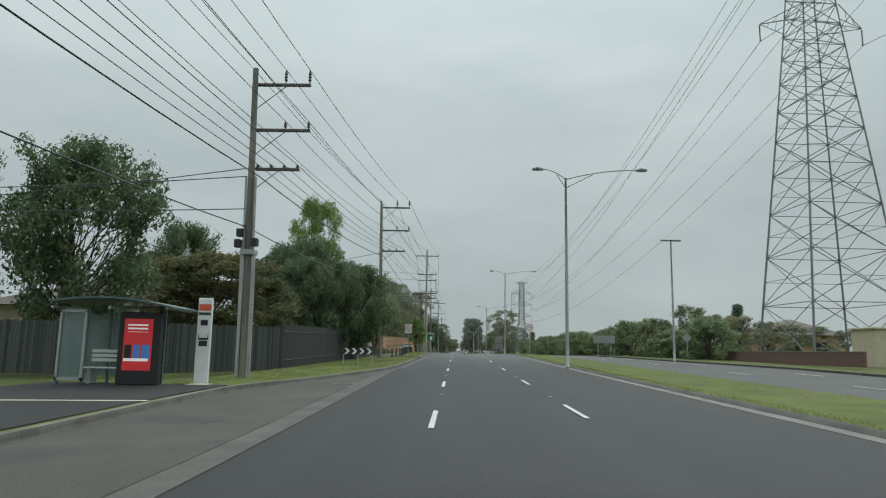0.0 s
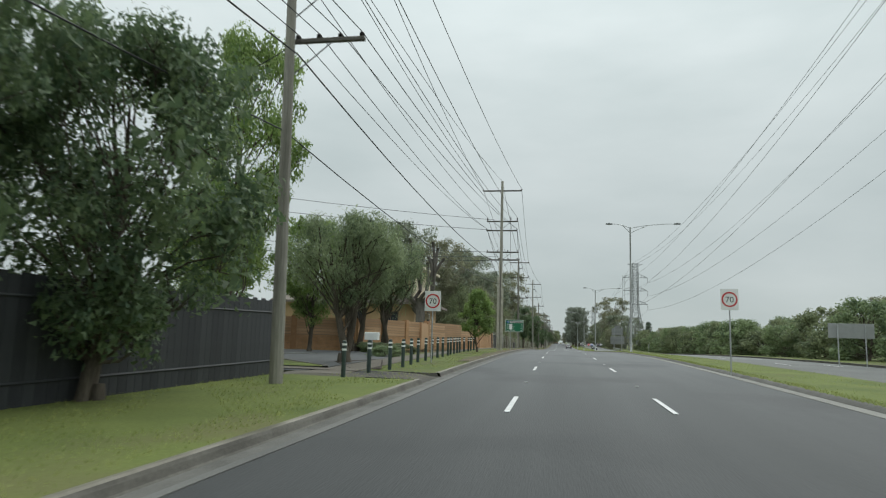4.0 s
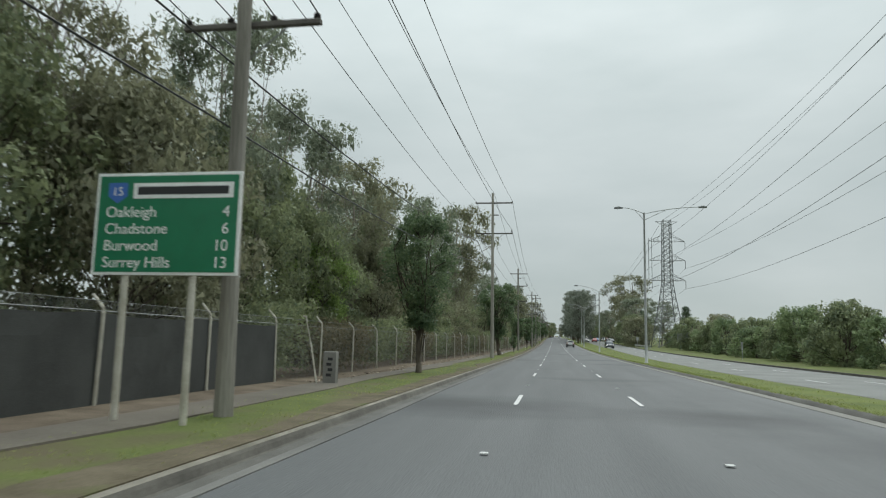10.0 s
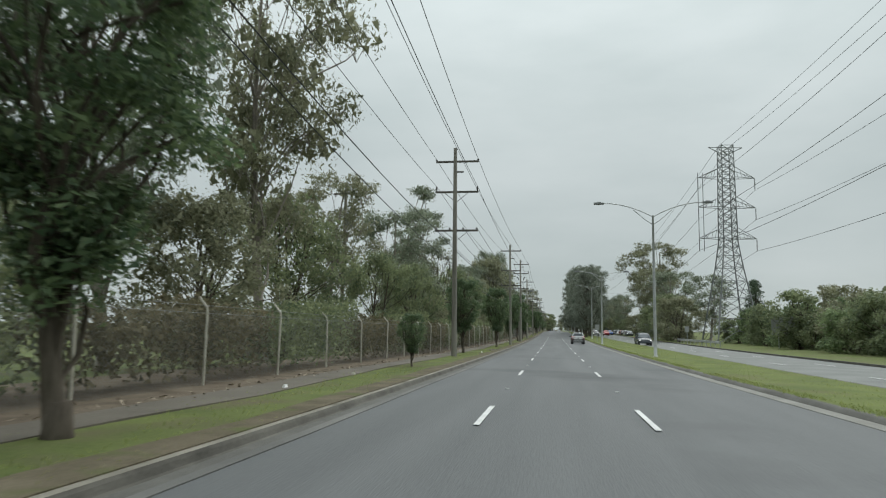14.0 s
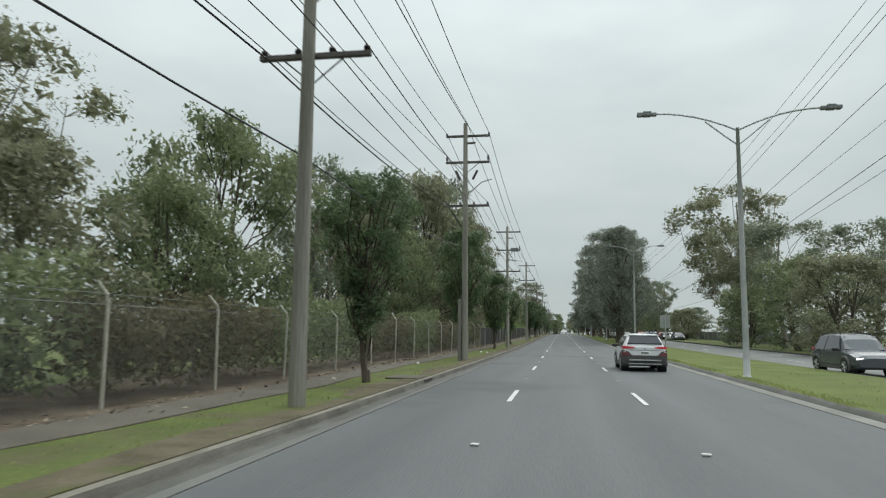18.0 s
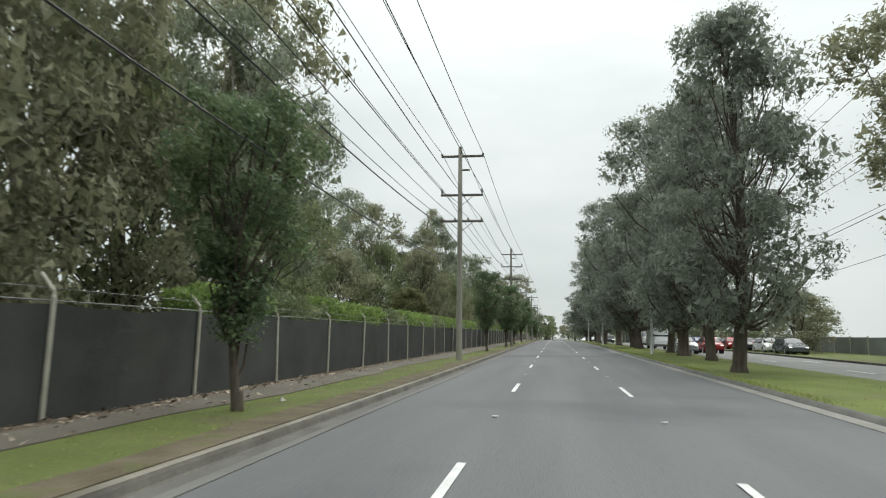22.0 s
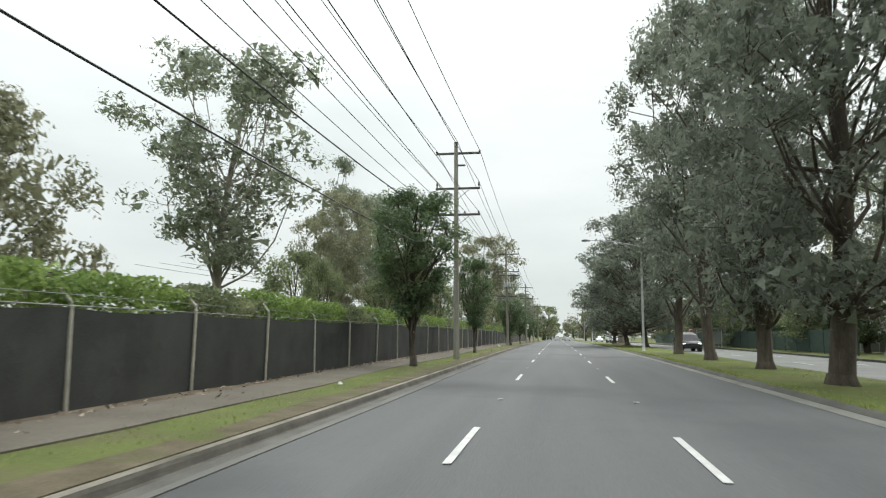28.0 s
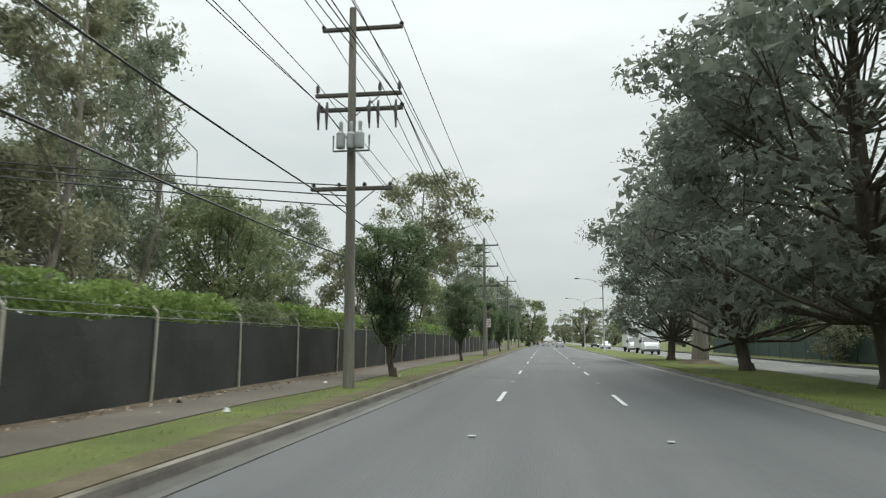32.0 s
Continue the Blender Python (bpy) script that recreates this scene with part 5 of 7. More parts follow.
part("lamp_head", Shape().box(-0.95, 0.95, -0.12, 0.12, 11.2, 11.34, bev=0.03), STEEL_DARK, lr)
for x, y in ((26, 352), (31, 366), (22.5, 330)):
    street_lamp(x, y, 9.5, None, None, 9, "slim grey lamp column beyond the far carriageway", 0.06)


# ---------------- bus stop ----------------
bs = thing("bus_shelter", "glazed bus shelter with a curved roof and a lit red poster", "bus shelter", "", (-10.6, 11.0, gz(11) + 0.15))
for px, py in ((-1.1, -0.55), (-1.1, 0.75), (-0.35, 0.75), (0.55, 0.75), (1.25, 0.75)):
    part("post", Shape().box(px - 0.035, px + 0.035, py - 0.035, py + 0.035, 0, 2.15), SHELTER_GREEN, bs)
roof_v, roof_f = [], []
for i in range(11):
    t = i / 10
    x, z = -1.35 + 3.5 * t, 2.12 + 0.32 * math.sin(math.pi * (0.15 + t * 0.75)) - 0.1 * t
    for y in (-0.85, 0.95):
        roof_v += [(x, y, z), (x, y, z + 0.05)]
for i in range(10):
    a, b = 4 * i, 4 * i + 4
    roof_f += [(a, b, b + 2, a + 2), (a + 1, a + 3, b + 3, b + 1), (a, a + 1, b + 1, b), (a + 2, b + 2, b + 3, a + 3)]
roof_f += [(0, 2, 3, 1), (40, 41, 43, 42)]
part("roof", mesh("roof", roof_v, roof_f, SHELTER_GREEN), SHELTER_GREEN, bs, "thin curved shelter roof")
for i in range(3):
    t = i / 2
    part("roof_rib", Shape().box(-1.3 + t * 3.2, -1.24 + t * 3.2, -0.8, 0.9, 2.1, 2.17), STEEL, bs)
for x0, x1, y in ((-1.06, -0.4, 0.75), (-0.3, 0.5, 0.75), (0.6, 1.2, 0.75)):
    part("pane", Shape().box(x0, x1, y - 0.006, y + 0.006, 0.2, 2.0), CLEAR, bs, "clear shelter pane")
fr = Shape()
for a in ((-1.15, -1.08), (-0.45, -0.38)):
    fr.box(a[0], a[1], -0.6, -0.54, 0.12, 2.05)
fr.box(-1.15, -0.38, -0.6, -0.54, 2.0, 2.07).box(-1.15, -0.38, -0.6, -0.54, 0.12, 0.2)
part("end_frame", fr, STEEL, bs, "metal frame of the end pane")
part("pane", Shape().box(-1.08, -0.45, -0.576, -0.564, 0.2, 2.0), CLEAR, bs, "clear end pane")
for k, z in enumerate((0.62, 0.75, 0.88)):
    part("bench_slat", Shape().box(-0.75, 0.55, 0.52, 0.56, z, z + 0.09, bev=0.01), WHITE, bs, "pale bench back slat")
for k in range(3):
    part("bench_slat", Shape().box(-0.75, 0.75, 0.1 + k * 0.13, 0.2 + k * 0.13, 0.43, 0.47, bev=0.01), WHITE, bs, "pale bench seat slat")
for x in (-0.6, 0.35):
    part("bench_leg", Shape().box(x - 0.06, x + 0.06, 0.15, 0.5, 0, 0.43), STEEL, bs)
ad = part("poster_case", Shape().box(0.3, 1.5, -0.08, 0.12, 0.0, 2.05, bev=0.02), BLACK, bs, "dark poster case")
part("poster", Shape().box(0.46, 1.28, -0.1, -0.078, 0.4, 1.86), POSTER, ad, "lit red poster")
for k, (x0, x1) in enumerate(((0.5, 0.7), (0.75, 0.95), (1.0, 1.24))):
    part("poster_picture", Shape().box(x0, x1, -0.106, -0.1, 0.72, 1.12), POSTER_BLUE if k else BLACK, ad, "blue picture panel on the poster")
for z in (1.66, 1.56, 1.48):
    part("poster_bar", Shape().box(0.56, 1.14, -0.106, -0.1, z, z + (0.045 if z > 1.5 else 0.012)), PALE_GLOW, ad, "white bar of unreadable poster lettering")
part("poster_bar", Shape().box(0.5, 1.2, -0.108, -0.1, 0.66, 0.74), PALE_GLOW, ad, "white bar of unreadable poster lettering")
ks = thing("bus_stop_totem", "slim white bus stop totem with an orange band", "bus stop sign", "", (-8.25, 12.0, gz(12) + 0.1), 8)
ks.scale = (1.03, 1.03, 1.03)
part("body", Shape().box(-0.19, 0.19, -0.1, 0.1, 0, 2.52, bev=0.015), WHITE, ks)
part("orange_band", Shape().box(-0.17, 0.17, -0.106, -0.1, 2.15, 2.34), plain("orange_panel", (0.6, 0.1, 0.04), 0.4), ks)
part("dark_band", Shape().box(-0.17, 0.17, -0.106, -0.1, 2.02, 2.1), DARK_GREEN, ks)
for z, w in ((1.72, 0.1), (1.3, 0.14), (1.12, 0.12)):
    part("notice", Shape().box(-w, w, -0.108, -0.1, z, z + 0.16), BLACK, ks, "small dark notice panel")
part("notice", Shape().box(-0.12, 0.12, -0.112, -0.105, 1.36, 1.62), SIGN_WHITE, ks, "white timetable sheet")
tl = thing("yellow_edge_line", "painted cream warning line on the pavement edge", "road marking", "", (-8.6, 6.0, gz(6) + 0.153), 12)
part("stripe", Shape().box(-1.6, 1.4, -0.1, 0.1, 0, 0.008), CREAM, tl)
tl = thing("tactile_pad", "small cream tactile pad by the totem", "paving pad", "", (-8.1, 11.5, gz(11.5) + 0.153))
part("pad", Shape().box(-0.3, 0.3, -0.3, 0.3, 0, 0.02, bev=0.005), CREAM, tl)


# ---------------- boundary fences at the start ----------------
def paling_fence(name, pts, h0, mat, label, width, gap=0.008):
    root = thing(name, label, "fence")
    rail = Shape()
    pale = Shape().box(0, 1, -0.009, 0.009, 0, 1).done("paling", mat)
    for (xa, ya), (xb, yb) in zip(pts, pts[1:]):
        d = math.hypot(xb - xa, yb - ya)
        ang = math.atan2(yb - ya, xb - xa)
        k = int(d / (width + gap))
        for i in range(k):
            t = i / k
            x, y = xa + (xb - xa) * t, ya + (yb - ya) * t
            h = h0 + 0.03 * math.sin(i * 2.7)
            ob = part("paling", pale, mat, root)
            ob.matrix_basis = Matrix.LocRotScale((x, y, gz(y) + 0.1), Euler((0, 0, ang)), (width, 1, h))
        for z in (0.4, h0 - 0.35):
            rail.tube([(xa + 0.0, ya + 0.05, gz(ya) + 0.1 + z), (xb, yb + 0.05, gz(yb) + 0.1 + z)], 0.04, 4)
    part("rail", rail, mat, root)
    return root


paling_fence("paling_fence", [(-26, 13.5), (-14, 17.2), (-11.7, 18.6), (-8.85, 23.6)], 1.95, PALING, "grey weathered timber paling fence", 0.11)
paling_fence("panel_fence", [(-8.85, 23.6), (-8.8, 25.5), (-8.3, 41), (-8.15, 48.2)], 2.1, PANEL_DARK, "charcoal painted panel fence", 0.24, 0.004)
ch = thing("chevron_sign", "black chevron board with white arrows on three posts", "road sign", "", (-5.95, 28.3, gz(28.3) + 0.12))
part("board", Shape().box(-0.8, 0.8, -0.012, 0.012, 0.62, 0.98), BLACK, ch)
for k in range(4):
    x = -0.74 + k * 0.4
    part("arrow", Shape().add([(x, -0.016, 0.64), (x + 0.14, -0.016, 0.64), (x + 0.3, -0.016, 0.8), (x + 0.14, -0.016, 0.96), (x, -0.016, 0.96), (x + 0.16, -0.016, 0.8)], [(0, 1, 2, 5), (5, 2, 3, 4)]), SIGN_WHITE, ch, "white chevron arrow")
for x in (-0.78, 0, 0.78):
    part("post", Shape().tube([(x, 0.03, -0.1), (x, 0.03, 0.98)], 0.03, 8), STEEL, ch)


def bollard(x, y):
    root = thing("bollard", "dark green bollard with two white bands", "bollard", "bollards along the verge", (x, y, gz(y) + 0.13))
    part("post", Shape().lathe((0, 0, -0.1), [(0.065, 0), (0.065, 1.02), (0.06, 1.08), (0.03, 1.1)], 10), DARK_GREEN, root)
    for z in (0.72, 0.86):
        part("band", Shape().lathe((0, 0, z), [(0.068, 0), (0.068, 0.055)], 10), SIGN_WHITE, root, "white reflective band")


for x, y in ((-5.98, 48.2), (-5.8, 50.1), (-5.65, 52.1), (-5.6, 53.8), (-5.7, 55.6), (-5.85, 57.6), (-5.9, 59.5), (-6.0, 61.5), (-6.05, 63.3), (-6.1, 65.1), (-6.1, 66.8), (-6.25, 68.7), (-6.3, 70.3), (-6.35, 71.9), (-6.4, 73.3), (-6.42, 75.5), (-6.4, 77.6), (-6.5, 79.7), (-6.52, 81.65)):
    bollard(x, y)


def speed_sign(x, y, zc, size, post_label, text="70"):
    g = gz(y) + 0.12
    root = thing("speed_sign", "white speed limit sign with a red ring on a steel post", "road sign", "speed limit signs", (x, y, g))
    c = zc - g
    part("post", Shape().tube([(0, 0.03, -0.1), (0, 0.03, c + size * 0.6)], 0.03, 8), STEEL, root)
    part("plate", Shape().box(-size * 0.5, size * 0.5, -0.006, 0.006, c - size * 0.62, c + size * 0.62, bev=0.002), SIGN_WHITE, root)
    v, f = [], []
    for k in range(28):
        a = 2 * math.pi * k / 28
        for r in (size * 0.36, size * 0.45):
            v += [(r * math.cos(a), -0.012, c + r * math.sin(a))]
    for k in range(28):
        a, b = 2 * k, 2 * ((k + 1) % 28)
        f.append((a, a + 1, b + 1, b))
    part("ring", Shape().add(v, f), SIGN_RED, root, "red ring")
    letters(text, size * 0.48, BLACK, root, 0, -0.012, c - size * 0.17, 0, 0.002, "CENTER")


speed_sign(-5.35, 57.9, 3.46, 0.68, "")
speed_sign(6.6, 58.5, 3.78, 0.68, "")
speed_sign(-4.85, 512.5, 3.5, 0.6, "")

# ---------------- court, brick wall and house ----------------
WALL = [(-23, 66.3), (-12.7, 70.9), (-9.9, 80.0), (-7.55, 90.0), (-7.55, 93.2)]
bw = thing("brick_wall", "orange brick boundary wall topped with horizontal stained boards", "wall")
brick_me = Shape().box(0, 1, -0.055, 0.055, 0, 1, bev=0.0).done("brick", BRICK)
board_me = Shape().box(0, 1, -0.02, 0.02, 0, 1).done("board", BOARD)
core = Shape()
bricks = 0
for (xa, ya), (xb, yb) in zip(WALL, WALL[1:]):
    d, ang = math.hypot(xb - xa, yb - ya), math.atan2(yb - ya, xb - xa)
    m = Matrix.Translation((xa, ya, gz((ya + yb) / 2) + 0.1)) @ Matrix.Rotation(ang, 4, "Z")
    core.box(0, d, 0.0, 0.09, -0.3, 0.95, m)
    core.box(0, d, 0.02, 0.06, 0.95, 2.02, m)
    for k in range(6):
        z = 0.98 + k * 0.178
        n = max(1, int(d / 2.9))
        for i in range(n):
            ob = part("board", board_me, BOARD, bw)
            ob.matrix_basis = m @ Matrix.LocRotScale((i * d / n + 0.01, -0.02 - 0.012 * (k % 2), z), None, (d / n - 0.02, 1, 0.155))
    n = max(1, int(d / 2.9))
    for i in ((0, n) if ya > 75 else range(n + 1)):
        ob = part("pier", Shape().box(-0.17, 0.17, -0.14, 0.2, -0.2, 2.12, bev=0.01), BRICK, bw, "brick pier")
        ob.matrix_basis = m @ Matrix.Translation((i * d / n, 0, 0))
    if ya > 75:
        for r in range(11):
            k = int(d / 0.9)
            for i in range(k):
                if bricks < 290:
                    bricks += 1
                    ob = part("brick", brick_me, BRICK, bw)
                    ob.matrix_basis = m @ Matrix.LocRotScale(((i + 0.5 * (r % 2)) * d / k, -0.01, r * 0.086), None, (d / k - 0.012, 1, 0.076))
part("wall_core", core, MORTAR, bw)
rest = Shape()
for (xa, ya), (xb, yb) in zip(WALL[:2], WALL[1:3]):
    d, ang = math.hypot(xb - xa, yb - ya), math.atan2(yb - ya, xb - xa)
    m = Matrix.Translation((xa, ya, gz((ya + yb) / 2) + 0.1)) @ Matrix.Rotation(ang, 4, "Z")
    for r in range(11):
        for i in range(int(d / 0.6)):
            rest.box(i * 0.6 + 0.3 * (r % 2), i * 0.6 + 0.3 * (r % 2) + 0.588, -0.05, 0.03, r * 0.086, r * 0.086 + 0.076, m)
tagged(part("brick_courses", rest, BRICK, bw), "", "", "", "stuff")
# gate between the piers
gt = thing("side_gate", "solid brown timber gate between brick piers", "gate", "", (-10.05, 79.4, gz(79.4) + 0.1), 73)
part("leaf", Shape().box(-0.5, 0.5, -0.16, -0.1, 0.05, 1.9, bev=0.01), BOARD, gt)
part("frame", Shape().box(-0.58, -0.5, -0.18, 0.0, 0, 2.0).box(0.5, 0.58, -0.18, 0.0, 0, 2.0), BOARD, gt)
# tall brick piers and garage front beside the driveway
single_brick = Shape().box(-0.14, 0.02, 0, 0.228, 0, 0.076).done("brick", BRICK_TAN)
for y0, y1, x, n, lab in ((93.4, 100.8, -7.5, 20, "tan brick wall with a flat capping"), (103.6, 109.15, -7.95, 20, "tan brick wall panel beside the gate"), (110.95, 111.5, -8.0, 20, "narrow tan brick pier")):
    g = gz(y0) + 0.1
    w = thing("garden_wall", lab, "wall", "", (x, y0, g))
    behind, laid = Shape(), 0
    for r in range(n):
        y = -0.12 * (r % 2)
        while y < y1 - y0 - 0.03:
            a, b = max(0.0, y), min(y1 - y0, y + 0.228)
            if b - a > 0.2 and y1 - y0 - b < 3.6 and laid < 290:
                laid += 1
                ob = part("brick", single_brick, BRICK_TAN, w)
                ob.matrix_basis = Matrix.Translation((0.008 * math.sin(laid * 2.3), a, r * 0.089))
            elif b - a > 0.03:
                behind.box(-0.14, 0.02 + 0.006 * math.sin(r * 3.1 + y * 9), a, b, r * 0.089, r * 0.089 + 0.076)
            y += 0.24
    tagged(part("brick_courses", behind, BRICK_TAN, w), "", "", "", "stuff")
    part("core", Shape().box(-0.12, 0.0, 0.02, y1 - y0 - 0.02, -0.2, n * 0.089), MORTAR, w)
    part("capping", Shape().box(-0.17, 0.05, -0.02, y1 - y0 + 0.02, n * 0.089, n * 0.089 + 0.06, bev=0.01), BRICK_TAN, w)
gd = thing("garage_door", "recessed grey-brown garage door", "garage door", "", (-8.6, 100.85, gz(102) + 0.1))
for k in range(5):
    part("door_panel", Shape().box(-0.03, 0.03, 0, 2.6, k * 0.4, k * 0.4 + 0.385, bev=0.008), PANEL_DARK, gd)
part("lintel", Shape().box(-0.1, 0.75, -0.02, 2.7, 2.02, 2.2), BOARD, gd)
mg = thing("metal_gate", "tall dark brown double gate", "gate", "", (-8.05, 109.2, gz(110) + 0.1))
BROWN = material("brown_gate_paint", (0.085, 0.062, 0.055), (0.135, 0.1, 0.088), 0.6, 0, 1.2, 30, 0.2)
for k in range(2):
    lf = part("gate_leaf", Shape().box(-0.03, 0.03, 0.02 + k * 0.86, 0.85 + k * 0.86, 0.06, 1.8, bev=0.01), BROWN, mg)
    for j in range(6):
        part("rib", Shape().box(0.028, 0.04, 0.07 + k * 0.86 + j * 0.133, 0.11 + k * 0.86 + j * 0.133, 0.1, 1.76), BROWN, lf)
part("latch", Shape().box(0.03, 0.08, 0.78, 0.96, 0.95, 1.02), BLACK, mg)

hs = thing("brick_house", "two-storey tan brick house with a tiled hip roof", "house", "", (-17.0, 94.5, gz(94) + 0.1))
g0 = gz(94) + 0.1
X0, X1, Y0, Y1, EH = -4.0, 3.9, -6.0, 3.4, 7.2
part("upper_wall", Shape().box(X0, X1, Y0, Y1, 4.2, EH), BRICK_HOUSE, hs)
part("lower_wall", Shape().box(X0 - 4.5, X1 + 0.5, Y0 - 0.8, Y1 + 0.3, 0, 3.9), BRICK_HOUSE, hs)
part("render_panel", Shape().box(X1, X1 + 0.05, Y0 + 0.3, Y1 - 0.3, 4.5, EH - 0.1), RENDER_WALL, hs, "cream rendered upper wall facing the road")


def hip(x0, x1, y0, y1, z, rise, inset, thick=0.12):
    a = Shape()
    ym = inset
    v = [(x0, y0, z), (x1, y0, z), (x1, y1, z), (x0, y1, z), ((x0 + x1) / 2, y0 + ym, z + rise), ((x0 + x1) / 2, y1 - ym, z + rise)]
    f = [(0, 1, 4), (1, 2, 5, 4), (2, 3, 5), (3, 0, 4, 5), (3, 2, 1, 0)]
    return a.add(v, f)


part("roof", hip(X0 - 0.7, X1 + 0.7, Y0 - 0.7, Y1 + 0.7, EH + 0.15, 1.5, 4.2), TILE, hs, "grey-brown tiled hip roof")
for k in range(10):
    t = k / 10
    for sx in (X0 - 0.7, X1 + 0.7):
        cx = (X0 + X1) / 2
        x = sx + (cx - sx) * t
        yy = 4.2 * t
        part("tile_course", Shape().tube([(x, Y0 - 0.7 + yy, EH + 0.17 + 1.5 * t), (x, Y1 + 0.7 - yy, EH + 0.17 + 1.5 * t)], 0.035, 4), TILE, hs)
    y = Y0 - 0.7 + 4.2 * t
    part("tile_course", Shape().tube([(X0 - 0.7 + 4.65 * t, y, EH + 0.17 + 1.5 * t), (X1 + 0.7 - 4.65 * t, y, EH + 0.17 + 1.5 * t)], 0.035, 4), TILE, hs)
part("fascia", Shape().box(X0 - 0.75, X1 + 0.75, Y0 - 0.76, Y0 - 0.68, EH - 0.05, EH + 0.16).box(X1 + 0.68, X1 + 0.76, Y0 - 0.75, Y1 + 0.75, EH - 0.05, EH + 0.16), CREAM, hs)
part("eave_lining", Shape().box(X0 - 0.7, X1 + 0.7, Y0 - 0.7, Y1 + 0.7, EH, EH + 0.05), CREAM, hs)
sk = Shape()
xo, yo = X1 + 1.5, Y0 - 1.8
sk.add([(X0 - 4.6, yo, 3.9), (xo, yo, 3.9), (xo, Y1 + 1.2, 3.9), (X1, Y1, 4.55), (X1, Y0, 4.55), (X0 - 4.6, Y0, 4.55)], [(0, 1, 4, 5), (1, 2, 3, 4)])
sk.box(X0 - 4.6, xo, yo - 0.03, yo + 0.05, 3.72, 3.92).box(xo - 0.05, xo + 0.03, yo, Y1 + 1.2, 3.72, 3.92)
part("skirt_roof", sk, TILE, hs, "low tiled skirt roof between the storeys")


def window(parent, x, y, z, w, h, side=False, lab=""):
    m = Matrix.Translation((x, y, z)) @ (Matrix.Rotation(math.pi / 2, 4, "Z") if side else Matrix())
    fr_ = Shape().box(-w / 2, w / 2, -0.05, 0.03, 0, 0.07, m).box(-w / 2, w / 2, -0.05, 0.03, h - 0.07, h, m).box(-w / 2, -w / 2 + 0.07, -0.05, 0.03, 0, h, m).box(w / 2 - 0.07, w / 2, -0.05, 0.03, 0, h, m).box(-0.03, 0.03, -0.045, 0.03, 0, h, m)
    wf = part("window", fr_, plain("brown_window_frame", (0.14, 0.09, 0.06), 0.6), parent, lab)
    part("pane", Shape().box(-w / 2 + 0.06, w / 2 - 0.06, -0.02, 0.01, 0.06, h - 0.06, m), WINDOW, wf)
    part("sill", Shape().box(-w / 2 - 0.08, w / 2 + 0.08, -0.12, 0.0, -0.09, 0.0, m), BRICK, wf)


window(hs, -1.2, Y0, 4.75, 1.5, 2.1)
window(hs, -1.0, Y0 - 0.8, 1.6, 1.7, 1.6)
window(hs, 2.3, Y0 - 0.8, 1.8, 1.4, 1.3)
window(hs, X1 + 0.5, Y0 + 1.8, 2.0, 2.4, 1.5, True)
window(hs, X1 + 0.5, Y0 + 5.6, 2.1, 1.2, 1.2, True)
part("downpipe", Shape().tube([(X1 + 0.1, Y0 + 0.2, 4.4), (X1 + 0.1, Y0 + 0.2, EH)], 0.05, 8), CREAM, hs)
ac = part("air_conditioner", Shape().box(X1 + 0.5, X1 + 0.95, Y0 + 3.6, Y0 + 4.3, 2.6, 3.15, bev=0.03), CREAM, hs, "cream wall air conditioner")
for k in range(6):
    part("grille_slat", Shape().box(X1 + 0.951, X1 + 0.962, Y0 + 3.65, Y0 + 4.25, 2.66 + k * 0.07, 2.69 + k * 0.07), STEEL_DARK, ac)
bal = part("balcony", Shape().box(X1 - 2.2, X1 + 0.1, Y1, Y1 + 1.7, 4.1, 4.3), CREAM, hs, "upper balcony with glass balustrade")
for bx, by in ((X1 + 0.06, Y1 + 0.05), (X1 + 0.06, Y1 + 0.85), (X1 + 0.06, Y1 + 1.66), (X1 - 1.1, Y1 + 1.66), (X1 - 2.15, Y1 + 1.66)):
    part("balcony_post", Shape().box(bx - 0.03, bx + 0.03, by - 0.03, by + 0.03, 4.3, 5.35), CREAM, bal)
for k in range(2):
    part("pane", Shape().box(X1 + 0.05, X1 + 0.07, Y1 + 0.1 + k * 0.8, Y1 + 0.8 + k * 0.8, 4.38, 5.28), CLEAR, bal, "bluish glass balustrade pane")
    part("pane", Shape().box(X1 - 2.1 + k * 1.05, X1 - 1.15 + k * 1.1, Y1 + 1.65, Y1 + 1.67, 4.38, 5.28), CLEAR, bal, "bluish glass balustrade pane")
part("balcony_rail", Shape().box(X1 + 0.02, X1 + 0.1, Y1, Y1 + 1.7, 5.33, 5.38).box(X1 - 2.2, X1 + 0.1, Y1 + 1.62, Y1 + 1.7, 5.33, 5.38), CREAM, bal)
for bx, by in ((X1 + 0.02, Y1 + 1.6), (X1 - 2.1, Y1 + 1.6)):
    part("porch_post", Shape().box(bx - 0.06, bx + 0.06, by - 0.06, by + 0.06, 0, 4.1), CREAM, bal)
# pollarded tree in the front garden
pr = np.random.default_rng(3)
s = Shape()
limb(s, (0, 0, -0.1), (0.1, 0, 4.2), 0.46, 0.36, pr, 0.03, 5, 9)
for k in range(9):
    a = k * 0.698 + 0.2
    r = 1.2 + 1.5 * ((k * 7) % 5) / 5
    mid = (math.cos(a) * r, math.sin(a) * r * 0.45, 4.4 + 0.3 * (k % 3))
    limb(s, (0.1, 0, 2.6 + 0.15 * k), mid, 0.2, 0.15, pr, 0.1, 5, 7)
    for j in range(2):
        e = (mid[0] * (1.05 + 0.2 * pr.random()) + pr.normal() * 0.25, mid[1] + pr.normal() * 0.3, 7.0 + pr.random() * 2.4)
        limb(s, mid, e, 0.145, 0.12, pr, 0.07, 5, 7)
po = thing("pollarded_tree", "hard-pruned bare tree with stumpy upright limbs", "tree", "", (-12.1, 86.9, gz(86.9) + 0.1))
